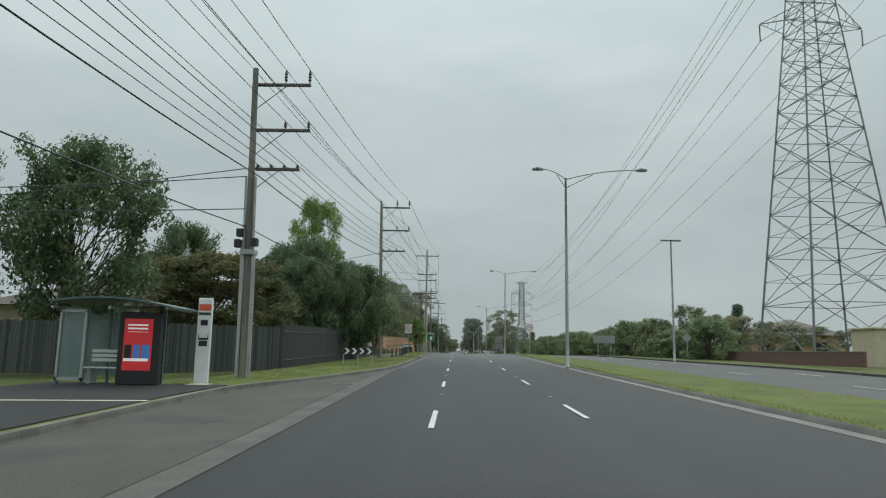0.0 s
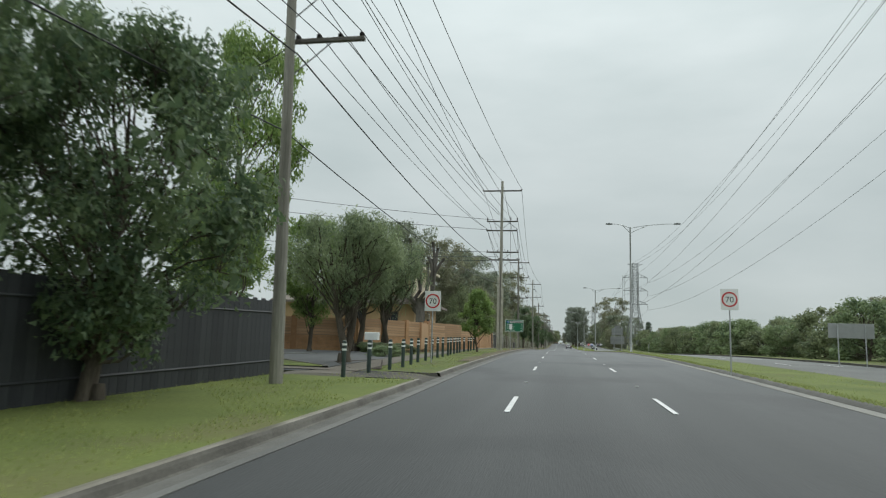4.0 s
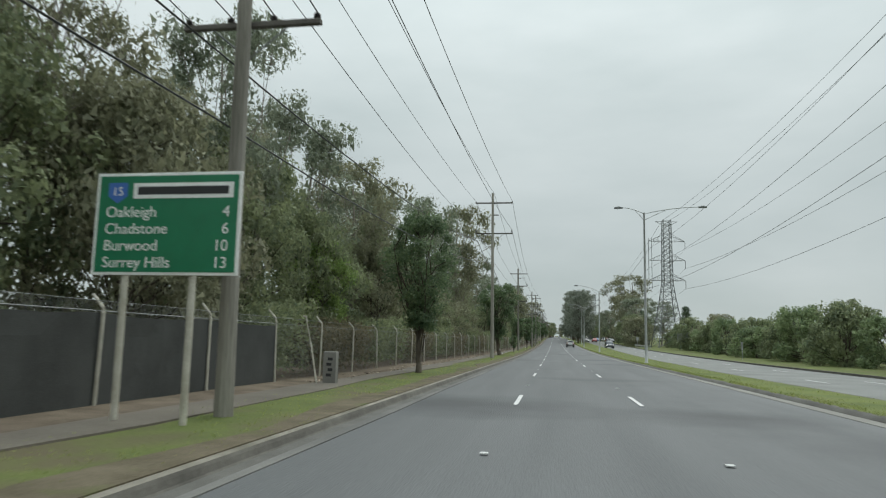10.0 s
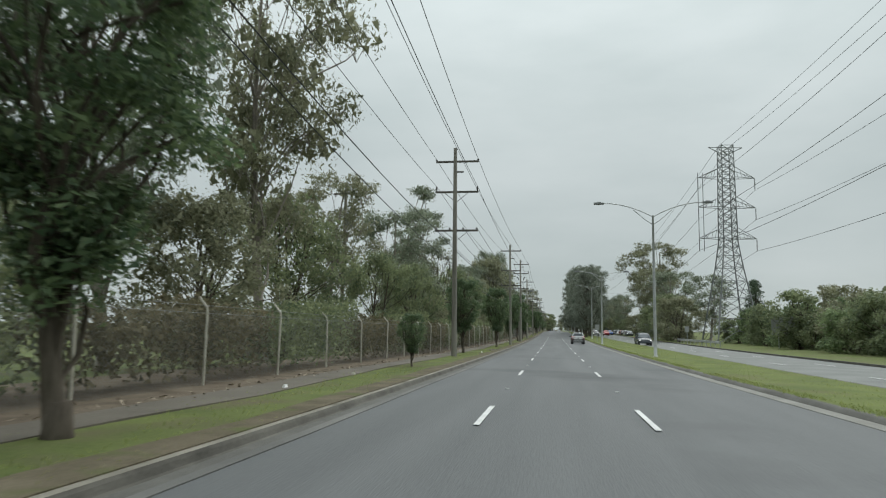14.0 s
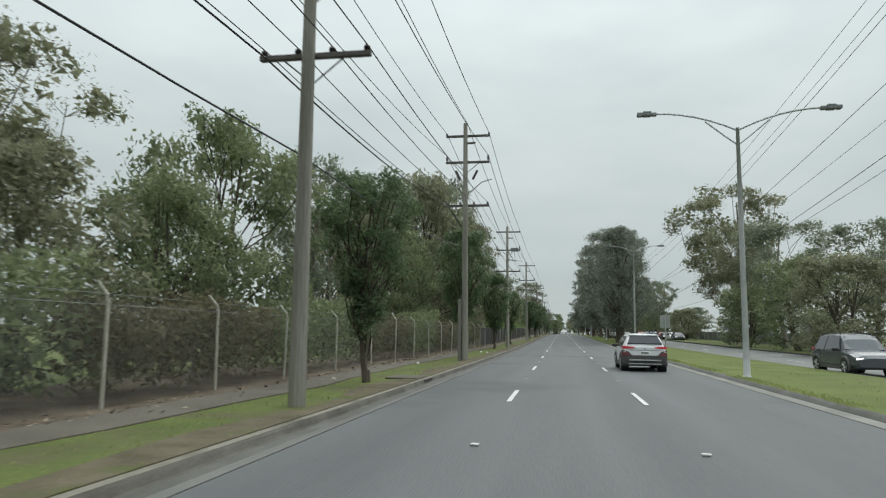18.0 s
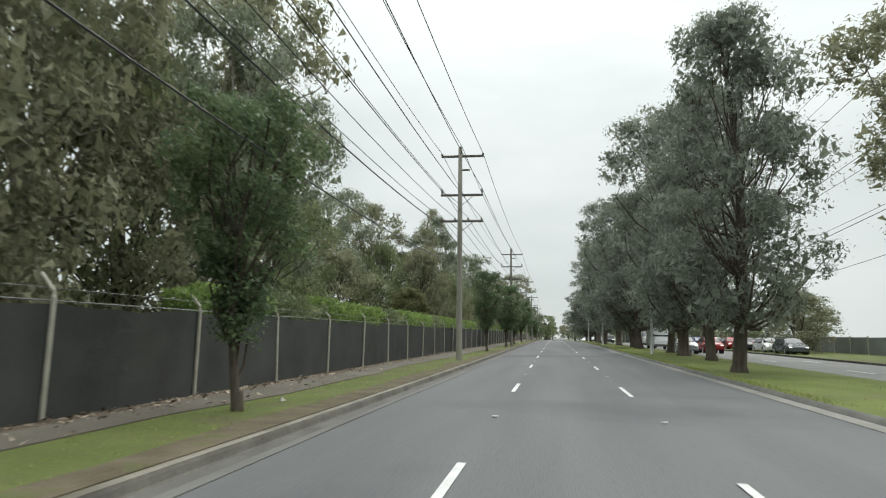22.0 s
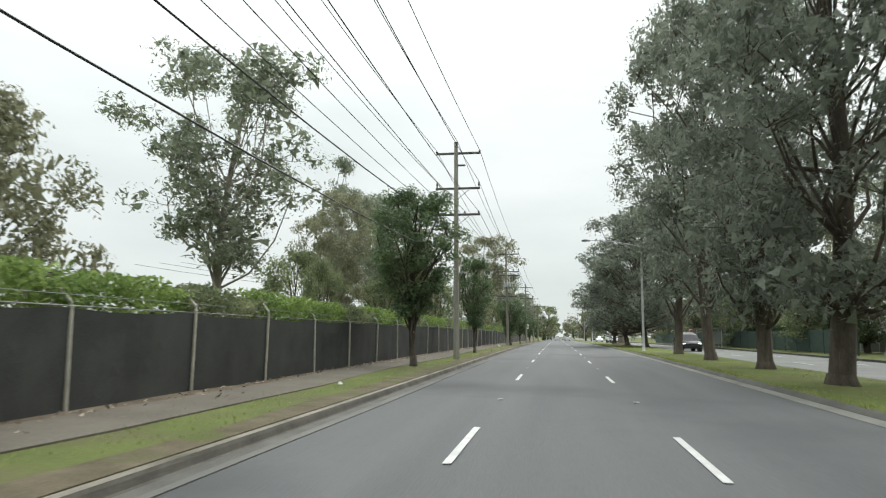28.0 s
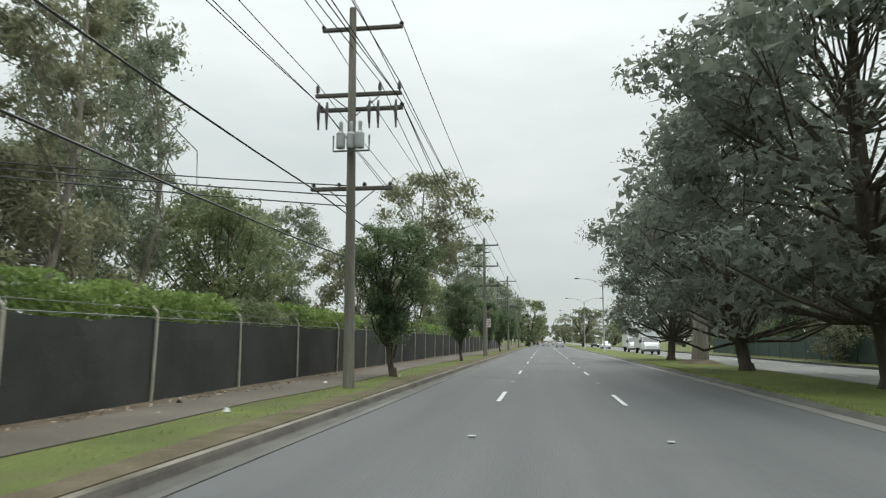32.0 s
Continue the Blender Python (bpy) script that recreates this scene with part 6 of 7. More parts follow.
part("trunk", s, BARK_GREY, po, "", True)
ltb = thing("letterbox", "small pale letterbox on the wall base", "letterbox", "", (-9.7, 64.2, gz(64.2) + 0.14))
part("box", Shape().box(-0.35, 0.35, -0.2, 0.2, 0.75, 1.15, bev=0.02), WHITE, ltb)
part("post", Shape().box(-0.04, 0.04, -0.04, 0.04, 0, 0.76), STEEL, ltb)
bn = thing("wheelie_bin", "dark green wheelie bin by the fence", "bin", "", (-22.5, 65.2, gz(65) + 0.14))
part("body", Shape().add([(-0.24, -0.3, 0.05), (0.24, -0.3, 0.05), (0.24, 0.25, 0.05), (-0.24, 0.25, 0.05), (-0.3, -0.38, 0.95), (0.3, -0.38, 0.95), (0.3, 0.32, 0.95), (-0.3, 0.32, 0.95)], [(3, 2, 1, 0), (0, 1, 5, 4), (1, 2, 6, 5), (2, 3, 7, 6), (3, 0, 4, 7), (4, 5, 6, 7)]), DARK_GREEN, bn)
part("lid", Shape().box(-0.32, 0.32, -0.4, 0.36, 0.95, 1.02, bev=0.02), BLACK, bn)
for sx in (-0.26, 0.26):
    part("wheel", Shape().tube([(sx - 0.03, 0.28, 0.1), (sx + 0.03, 0.28, 0.1)], 0.1, 10), TYRE, bn)
# roofs glimpsed behind the first fence
for x, y, w, d, h in ((-20, 30, 9, 10, 2.9), (-34, 22, 12, 9, 2.6)):
    bh = thing("bungalow", "low cream weatherboard bungalow behind the fence", "house", "houses behind the fence", (x, y, gz(y)))
    for k in range(10):
        part("weatherboard", Shape().box(-w / 2, w / 2, -d / 2 - 0.02 * (k % 2), d / 2, k * h / 10, (k + 1) * h / 10 - 0.01), CREAM, bh)
    part("roof", hip(-w / 2 - 0.5, w / 2 + 0.5, -d / 2 - 0.5, d / 2 + 0.5, h, 1.5, 3), TILE, bh)
    part("chimney", Shape().box(1.2, 1.8, -1, -0.4, h, h + 2.4, bev=0.03), RENDER_WALL, bh)
    window(bh, -1.5, -d / 2 - 0.02, 1.0, 1.6, 1.2)

# ---------------- direction signs ----------------
ds = thing("direction_sign", "green direction sign with white lettering on two posts", "road sign", "", (-6.2, 124.2, gz(124) + 0.13))
zb, zt = 2.27, 3.92
part("border", Shape().box(-1.27, 1.23, -0.012, 0.012, zb, zt, bev=0.006), SIGN_WHITE, ds)
part("face", Shape().box(-1.22, 1.18, -0.02, -0.012, zb + 0.05, zt - 0.05), SIGN_GREEN, ds)
part("name_panel", Shape().box(-0.62, 1.1, -0.026, -0.02, zt - 0.42, zt - 0.17), SIGN_WHITE, ds)
part("name_bar", Shape().box(-0.54, 1.02, -0.03, -0.026, zt - 0.36, zt - 0.23), BLACK, ds, "dark bar standing for the road name")
part("route_shield", Shape().add([(-1.06, -0.026, zt - 0.16), (-0.72, -0.026, zt - 0.16), (-0.72, -0.026, zt - 0.38), (-0.89, -0.026, zt - 0.5), (-1.06, -0.026, zt - 0.38)], [(0, 1, 2, 3, 4)]), SIGN_BLUE, ds)
letters("15", 0.2, SIGN_WHITE, ds, -0.89, -0.03, zt - 0.37, 0, 0.002, "CENTER")
for k, (a, b) in enumerate((("Oakleigh", "4"), ("Chadstone", "6"), ("Burwood", "10"), ("Surrey Hills", "13"))):
    z = zt - 0.72 - k * 0.27
    letters(a, 0.25, SIGN_WHITE, ds, -1.08, -0.026, z)
    letters(b, 0.25, SIGN_WHITE, ds, 1.06, -0.026, z, 0, 0.004, "RIGHT")
for x in (-0.72, 0.45):
    part("post", Shape().tube([(x, 0.07, -0.1), (x, 0.07, zt - 0.1)], 0.055, 10), PALE_STEEL, ds)
rb = thing("direction_sign", "grey back of a large stacked direction sign on two posts", "road sign", "", (7.5, 119.9, gz(120) + 0.11), -77)
part("upper_board", Shape().box(-2.9, 1.7, 0.0, 0.03, 2.1, 3.05, bev=0.008), SIGN_BACK, rb)
part("lower_board", Shape().box(-3.4, 2.3, 0.0, 0.03, 0.97, 1.95, bev=0.008), SIGN_BACK, rb)
part("cap_board", Shape().box(-1.5, 0.5, 0.0, 0.03, 3.06, 3.34, bev=0.008), SIGN_BACK, rb)
for x in (-1.44, 1.44):
    part("post", Shape().tube([(x, -0.06, -0.1), (x, -0.06, 3.2)], 0.055, 10), STEEL, rb)
for z, a, b in ((1.2, -3.3, 2.2), (1.65, -3.3, 2.2), (2.3, -2.8, 1.6), (2.75, -2.8, 1.6)):
    part("stiffener", Shape().box(a, b, -0.03, 0.0, z, z + 0.05), STEEL, rb)
for x, y, w, h, z, lab in ((27, 262, 3.6, 2.2, 1.6, "grey back of a wide sign board below the tower"), (17.5, 75, 2.6, 0.9, 1.6, "pale back of a direction sign across the road"), (7.3, 293.3, 0.68, 0.9, 1.85, "pale back of a sign on the grass median"), (20, 330, 0.9, 1.2, 2.0, "small pale sign back across the road"), (20.9, 196, 0.25, 0.9, 1.1, "slim white marker post sign"), (19.5, 282, 0.6, 0.8, 1.8, "pale back of a small sign"), (20.5, 305, 0.4, 0.9, 1.7, "small white sign on a post")):
    sg = thing("road_sign", lab, "road sign", "", (x, y, gz(y) + 0.1))
    part("board", Shape().box(-w / 2, w / 2, 0, 0.03, z, z + h, bev=0.008), SIGN_BACK, sg)
    for px in ((-w * 0.3, w * 0.3) if w > 1 else (0,)):
        part("post", Shape().tube([(px, -0.05, -0.1), (px, -0.05, z + h * 0.9)], 0.04, 8), STEEL, sg)
dm = thing("diamond_sign", "small diamond warning sign seen from behind", "road sign", "", (22.5, 60, gz(60) + 0.1))
part("plate", Shape().box(-0.35, 0.35, 0, 0.02, -0.35, 0.35, Matrix.Translation((0, 0, 2.2)) @ Matrix.Rotation(math.pi / 4, 4, "Y")), SIGN_BACK, dm)
part("post", Shape().tube([(0, -0.04, -0.1), (0, -0.04, 2.5)], 0.03, 8), STEEL, dm)
# low brown wall and kiosk by the first tower
lw = thing("low_brick_wall", "long low brown brick wall with a pale capping", "wall", "", (26.9, 38, gz(50) + 0.1))
for r in range(11):
    part("brick_course", Shape().box(-0.12, 0.12 - 0.006 * (r % 2), 0, 43, r * 0.09, r * 0.09 + 0.08), plain("brown_brick", (0.17, 0.10, 0.085), 0.9), lw)
part("core", Shape().box(-0.1, 0.1, 0.02, 42.98, 0, 1.0), MORTAR, lw)
part("capping", Shape().box(-0.16, 0.16, -0.02, 43.02, 1.0, 1.08, bev=0.01), CONCRETE, lw)
sb = thing("substation_hut", "small cream rendered service hut by the tower", "hut", "", (33, 45, gz(45) + 0.1))
part("walls", Shape().box(-2.0, 2.0, -1.5, 1.5, 0, 2.9), RENDER_WALL, sb)
part("roof", Shape().box(-2.2, 2.2, -1.7, 1.7, 2.9, 3.05, bev=0.03), CREAM, sb)
part("door", Shape().box(-0.5, 0.5, -1.54, -1.5, 0, 2.1), DARK_GREEN, sb)
fh = thing("bungalow", "low house with a grey hip roof beyond the hedge", "house", "", (52, 100, gz(100) + 0.1))
part("walls", Shape().box(-6, 6, -5, 5, 0, 3.6), BRICK_HOUSE, fh)
part("roof", hip(-6.8, 6.8, -5.8, 5.8, 3.6, 2.6, 5), TILE, fh)
window(fh, -2, -5, 1.2, 1.8, 1.4)
window(fh, 2.5, -5, 1.2, 1.8, 1.4)
gr = thing("guard_rail", "galvanised steel guard rail on posts across the road", "guard rail", "", (20.4, 266, gz(280) + 0.1))
for k in range(12):
    part("post", Shape().box(-0.05, 0.05, k * 2.6, k * 2.6 + 0.1, -0.1, 0.72), STEEL, gr)
part("beam", Shape().box(-0.09, -0.05, 0, 29, 0.42, 0.52, bev=0.015).box(-0.07, -0.04, 0, 29, 0.52, 0.6).box(-0.09, -0.05, 0, 29, 0.6, 0.72, bev=0.015), STEEL, gr)


# ---------------- vehicles ----------------
def loft(sections):
    """A closed body from cross sections: (y, [(x, z), ...] from the sill up to the roof's middle), mirrored."""
    s = Shape()
    n = len(sections[0][1])
    ring = []
    for y, half in sections:
        ring.append([(x, y, z) for x, z in half] + [(-x, y, z) for x, z in half[::-1]])
    m = 2 * n
    v = [p for r in ring for p in r]
    f = []
    for i in range(len(ring) - 1):
        for k in range(m):
            f.append((i * m + k, i * m + (k + 1) % m, (i + 1) * m + (k + 1) % m, (i + 1) * m + k))
    f += [tuple(range(m)), tuple(range((len(ring) - 1) * m, len(ring) * m))[::-1]]
    return s.add(v, f)


def wheel(root, x, y, r, w, rim_mat=SILVER):
    sx = 1 if x > 0 else -1
    wh = part("wheel", Shape().tube([(x - sx * w, y, r), (x - sx * w * 0.85, y, r), (x - sx * w * 0.1, y, r), (x, y, r)], [r * 0.92, r, r, r * 0.93], 22), TYRE, root, smooth=False)
    part("tyre", Shape().tube([(x - 0.001 * sx, y, r), (x + 0.006 * sx, y, r)], [r * 0.94, r * 0.8], 22), TYRE, wh)
    rim = Shape().tube([(x + 0.002 * sx, y, r), (x + 0.012 * sx, y, r)], [r * 0.2, r * 0.18], 12)
    for k in range(5):
        a = k * 2 * math.pi / 5
        for da in (-0.16, 0.16):
            rim.tube([(x + 0.01 * sx, y + r * 0.12 * math.cos(a), r + r * 0.12 * math.sin(a)), (x + 0.008 * sx, y + r * 0.7 * math.cos(a + da), r + r * 0.7 * math.sin(a + da))], r * 0.06, 5)
    rim.tube([(x - 0.002 * sx, y, r), (x + 0.014 * sx, y, r)], r * 0.70, 22, False)
    part("rim", rim, rim_mat, wh)


def panel(pts, off_, mat, name, parent, label=""):
    """A thin plate through the points, standing off along its normal."""
    p = [Vector(q) for q in pts]
    nrm = (p[1] - p[0]).cross(p[2] - p[0]).normalized() * off_
    k = len(p)
    s = Shape().add([q + nrm for q in p] + [q - nrm for q in p], [tuple(range(k)), tuple(range(k, 2 * k))[::-1]] + [(i, i + k, (i + 1) % k + k, (i + 1) % k) for i in range(k)])
    return part(name, s, mat, parent, label)


LENS = plain("dark_red_lens", (0.16, 0.035, 0.04), 0.3)


def wrap(pts, sx, w, depth=0.13):
    """A lamp or trim that wraps round a rear corner: (x share, y, z low, z high) from the middle outwards."""
    s = Shape()
    n = len(pts)
    for fx, y, z0, z1 in pts:
        ix = fx * w - depth * (0.15 if y < 0 else 0.7)
        iy = y + depth
        s.v += [(sx * fx * w, y, z0), (sx * fx * w, y + 0.015, z1), (sx * ix, iy, z1), (sx * ix, iy, z0)]
    for i in range(n - 1):
        for k in range(4):
            q = (4 * i + k, 4 * i + (k + 1) % 4, 4 * i + 4 + (k + 1) % 4, 4 * i + 4 + k)
            s.f.append(q[::-1] if sx > 0 else q)
    s.f += [(0, 1, 2, 3), (4 * n - 1, 4 * n - 2, 4 * n - 3, 4 * n - 4)]
    return s


def suv(x, y, turn, paint, label, length=4.2, width=1.8, height=1.55, rear_y=0.0, group="", hatch=True, clad=True):
    """A hatchback or small off-roader, its rear bumper at y, heading up the road."""
    root = thing("car", label, "car", group, (x, y, gz(y)), turn)
    w, h, L = width / 2, height, length
    roof_f = L * 0.60
    sec = []
    for yy, sill, low, belt, bw, top, tw in (
            (0.00, 0.50, 0.62, 0.88, 0.88, 0.98, 0.78), (0.06, 0.36, 0.52, 0.92, 0.95, 1.06, 0.84), (0.22, 0.26, 0.44, 0.95, 0.985, 1.28, 0.78), (0.46, 0.24, 0.42, 0.97, 1.0, h * 0.955, 0.70), (0.75, 0.24, 0.42, 0.97, 1.0, h * 0.985, 0.70),
            (L * 0.45, 0.24, 0.42, 0.95, 1.0, h, 0.71), (roof_f, 0.24, 0.42, 0.94, 1.0, h * 0.975, 0.70), (L * 0.665, 0.24, 0.42, 0.94, 0.995, h * 0.86, 0.74), (L * 0.75, 0.24, 0.42, 0.93, 0.99, 1.01, 0.84), (L * 0.88, 0.24, 0.42, 0.86, 0.97, 0.93, 0.8), (L * 0.97, 0.28, 0.44, 0.74, 0.9, 0.82, 0.72), (L, 0.36, 0.48, 0.64, 0.78, 0.70, 0.62)):
        sec.append((yy, [(w * 0.9 * bw, sill), (w * bw, low), (w * bw, (low + belt) / 2 + 0.06), (w * bw * 0.97, belt), (w * tw, top - 0.06), (w * tw * 0.72, top), (w * tw * 0.3, top + 0.015)]))
    part("body", loft(sec), paint, root, smooth=False)
    if clad:
        cl = [(yy, [(w * 0.92 * b, a), (w * 1.012 * b, a + 0.08), (w * 1.012 * b, c - 0.03), (w * 0.99 * b, c)]) for yy, a, c, b in ((-0.015, 0.40, 0.66, 0.84), (0.03, 0.30, 0.68, 0.93), (0.12, 0.24, 0.70, 0.975), (0.34, 0.22, 0.72, 1.0))]
        part("rear_bumper", loft(cl), CLADDING, root, "dark grey plastic rear bumper")
        part("bumper_bar", Shape().box(-w * 0.72, w * 0.72, -0.045, 0.0, 0.30, 0.34, bev=0.01).box(-w * 0.72, w * 0.72, -0.045, 0.0, 0.45, 0.5, bev=0.01), SILVER, root, "silver bumper trim")
        for sx in (-1, 1):
            sl = Shape().box(sx * w * 1.012 - 0.03, sx * w * 1.012, 1.0, L - 1.1, 0.22, 0.36, bev=0.01)
            part("sill_trim", sl, CLADDING, root)
        for z0, z1, mm in ((0.36, 0.43, BLACK),):
            xw = 0.62 if mm is SILVER else 0.5
            part("skid_trim", Shape().box(-w * xw, w * xw, -0.035 if mm is SILVER else -0.028, 0.05, z0, z1, bev=0.01), mm, root)
    for yy in (0.72, L - 0.86):
        for sx in (-1, 1):
            arch = Shape()
            rr = 0.41
            pts = [(sx * w * 0.985, yy + rr * math.cos(a), 0.33 + rr * math.sin(a)) for a in np.linspace(-0.25, math.pi + 0.25, 13)]
            arch.tube(pts, 0.055, 6)
            part("wheel_arch", arch, CLADDING if clad else paint, root)
            part("arch_well", Shape().tube([(sx * (w - 0.3), yy, 0.33), (sx * (w + 0.008), yy, 0.33)], 0.38, 20), BLACK, root)
            wheel(root, sx * (w + 0.018), yy, 0.33, 0.22)
    # glass
    tw = w * 0.70
    panel([(-w * 0.76, 0.085, 1.13), (w * 0.76, 0.085, 1.13), (tw * 0.86, 0.36, h * 0.925), (-tw * 0.86, 0.36, h * 0.925)], 0.05, WINDOW, "rear_window", root, "dark tinted rear window")
    part("rear_wiper", Shape().tube([(0.05, 0.02, 1.14), (0.45, 0.03, 1.17)], 0.012, 5), BLACK, root)
    panel([(w * 0.80, L * 0.742, 1.03), (-w * 0.80, L * 0.742, 1.03), (-tw * 0.9, L * 0.612, h * 0.94), (tw * 0.9, L * 0.612, h * 0.94)], 0.022, WINDOW, "windscreen", root)
    for sx in (-1, 1):
        xb, xt = sx * w * 0.975, sx * w * 0.735
        for a0, a1, b0, b1 in ((0.62, 1.55, 0.80, 1.55), (1.63, L * 0.70, 1.63, L * 0.60)):
            q = [(xb, a0, 1.0), (xb, a1, 0.99), (xt, b1, h * 0.925), (xt, b0, h * 0.925)]
            panel(q if sx > 0 else q[::-1], 0.02, WINDOW, "side_window", root, "dark side window")
        part("mirror", Shape().box(sx * w * 1.0 - 0.02, sx * w * 1.0 + sx * 0.2 + 0.02, L * 0.66, L * 0.66 + 0.12, 0.96, 1.09, bev=0.025) if sx > 0 else Shape().box(-w - 0.2, -w + 0.02, L * 0.66, L * 0.66 + 0.12, 0.96, 1.09, bev=0.025), BLACK, root)
        for yy in (1.2, 2.05):
            part("door_handle", Shape().box(sx * w * 0.985 - 0.02, sx * w * 0.985 + 0.02, yy, yy + 0.17, 0.86, 0.89, bev=0.008), paint, root)
        part("roof_rail", Shape().tube([(sx * w * 0.66, 0.6, h * 0.965), (sx * w * 0.66, 0.72, h + 0.035), (sx * w * 0.66, L * 0.5, h + 0.045), (sx * w * 0.66, L * 0.58, h * 0.98)], 0.016, 6), BLACK, root)
        part("tail_lamp", wrap([(0.42, -0.035, 0.985, 1.0), (0.55, -0.04, 0.955, 1.02), (0.80, -0.03, 0.94, 1.035), (0.93, 0.03, 0.945, 1.04), (1.0, 0.14, 0.96, 1.035), (1.005, 0.32, 0.995, 1.03)], sx, w), TAIL, root, "red tail lamp")
        if clad:
            part("corner_cladding", wrap([(0.56, -0.045, 0.5, 0.66), (0.72, -0.045, 0.5, 0.82), (0.88, -0.01, 0.5, 0.86), (0.99, 0.09, 0.5, 0.87), (1.02, 0.26, 0.5, 0.84), (1.02, 0.42, 0.55, 0.72)], sx, w), CLADDING, root)
        part("reverse_lamp", wrap([(0.62, -0.055, 0.67, 0.7), (0.72, -0.057, 0.655, 0.76), (0.88, -0.022, 0.65, 0.79), (0.995, 0.085, 0.66, 0.79), (1.028, 0.24, 0.7, 0.77)], sx, w), LENS, root, "dark red lower lamp")
        part("headlamp", Shape().box(sx * w * 0.66 - 0.16, sx * w * 0.66 + 0.16, L - 0.22, L - 0.04, 0.62, 0.72, bev=0.02), HEADLAMP, root)
    part("spoiler", Shape().box(-tw * 0.95, tw * 0.95, 0.30, 0.58, h * 0.945, h * 0.975, bev=0.012), paint, root)
    part("aerial_fin", Shape().box(-0.025, 0.025, 0.72, 0.88, h + 0.005, h + 0.07, bev=0.01), paint, root)
    pl = part("number_plate", Shape().box(-0.2, 0.2, -0.02, 0.05, 0.70, 0.84, bev=0.004), SIGN_WHITE, root)
    for k in range(6):
        part("plate_bar", Shape().box(-0.155 + k * 0.052, -0.115 + k * 0.052, -0.025, -0.02, 0.74, 0.80), BLACK, pl)
    part("tailgate_seam", Shape().box(-w * 0.62, w * 0.62, -0.012, 0.02, 0.872, 0.884), CLADDING, root)
    part("badge", Shape().lathe((0, 0, 0), [(0.05, 0), (0.05, 0.01)], 12), SILVER, root).matrix_basis = pose(0, 0.0, 0.935, 90, 0, 0)
    return root


def van(x, y, turn, paint, label, L=5.6, w=0.99, h=2.35, box_body=False):
    """A panel van or box truck, front end first along its heading."""
    root = thing("van" if not box_body else "box_truck", label, "van" if not box_body else "truck", "", (x, y, gz(y)), turn)
    cab = L - (1.7 if box_body else 0)
    sec = [(yy, [(w * 0.92 * b, 0.4), (w * b, 0.6), (w * b, 1.15), (w * b * 0.96, 1.3), (w * tw, top - 0.08), (w * tw * 0.8, top), (w * 0.2, top + 0.02)]) for yy, b, top, tw in (
        (0.0 if not box_body else cab - 0.1, 1, h if not box_body else 2.1, 0.92), (L - 1.75, 1, h if not box_body else 2.1, 0.92), (L - 1.4, 1, (h if not box_body else 2.1) * 0.97, 0.88), (L - 0.75, 1, 1.42, 0.86), (L - 0.2, 0.95, 1.2, 0.82), (L, 0.85, 0.95, 0.7))]
    part("body", loft(sec), paint, root)
    if box_body:
        part("cargo_box", Shape().box(-1.1, 1.1, 0, cab, 0.75, 3.1, bev=0.03), paint, root, "white cargo box")
        part("chassis", Shape().box(-0.8, 0.8, 0.1, cab, 0.45, 0.75), BLACK, root)
    panel([(w * 0.86, L - 0.72, 1.42), (-w * 0.86, L - 0.72, 1.42), (-w * 0.82, L - 1.38, 2.0), (w * 0.82, L - 1.38, 2.0)], 0.03, WINDOW, "windscreen", root)
    for sx in (-1, 1):
        q = [(sx * w * 0.965, L - 1.85, 1.3), (sx * w * 0.965, L - 0.95, 1.3), (sx * w * 0.90, L - 1.4, 1.95), (sx * w * 0.90, L - 1.85, 1.95)]
        panel(q if sx > 0 else q[::-1], 0.025, WINDOW, "side_window", root)
        part("headlamp", Shape().box(sx * w * 0.7 - 0.14, sx * w * 0.7 + 0.14, L - 0.18, L - 0.04, 0.8, 0.98, bev=0.02), HEADLAMP, root)
        part("mirror", Shape().box(sx * (w + 0.1) - 0.09, sx * (w + 0.1) + 0.09, L - 1.1, L - 1.0, 1.35, 1.65, bev=0.02), BLACK, root)
        for yy in (0.9, L - 0.95):
            wheel(root, sx * (w + 0.01), yy, 0.35, 0.24)
    part("grille", Shape().box(-0.45, 0.45, L - 0.06, L - 0.01, 0.62, 0.85, bev=0.01), BLACK, root)
    part("front_bumper", Shape().box(-w * 0.9, w * 0.9, L - 0.12, L + 0.04, 0.35, 0.6, bev=0.03), CLADDING, root)
    return root


suv(3.46, 272.6, 0, CAR_WHITE, "white small off-roader with grey plastic cladding and red tail lamps")
# oncoming and parked cars beyond the median: the fronts face back down the road
suv(12.4, 277.6, 180, CAR_GREY, "dark grey off-roader on the far carriageway", 4.6, 1.86, 1.68)
suv(11.6, 372.2, 180, CAR_SILVER, "silver sedan on the far carriageway", 4.6, 1.8, 1.42, clad=False)
van(11.4, 386.0, 180, CAR_WHITE, "white high-roofed panel van on the far carriageway")
suv(14.6, 375.2, 180, CAR_RED, "red hatchback on the far carriageway", 4.0, 1.75, 1.48, clad=False)
suv(16.8, 391, 180, CAR_BLUE, "blue sedan on the far carriageway", 4.5, 1.8, 1.42, clad=False)
van(11.6, 397.4, 180, CAR_WHITE, "white utility van on the far carriageway", 5.2, 0.95, 1.85)
suv(12.2, 463.8, 180, CAR_DARK, "dark off-roader on the far carriageway", 4.7, 1.88, 1.75)
van(12.0, 540, 180, CAR_WHITE, "white box truck with its headlamps on", 6.5, 1.0, 2.6, True)
van(12.4, 556, 180, CAR_WHITE, "white delivery truck behind another truck", 6.5, 1.0, 2.6, True)
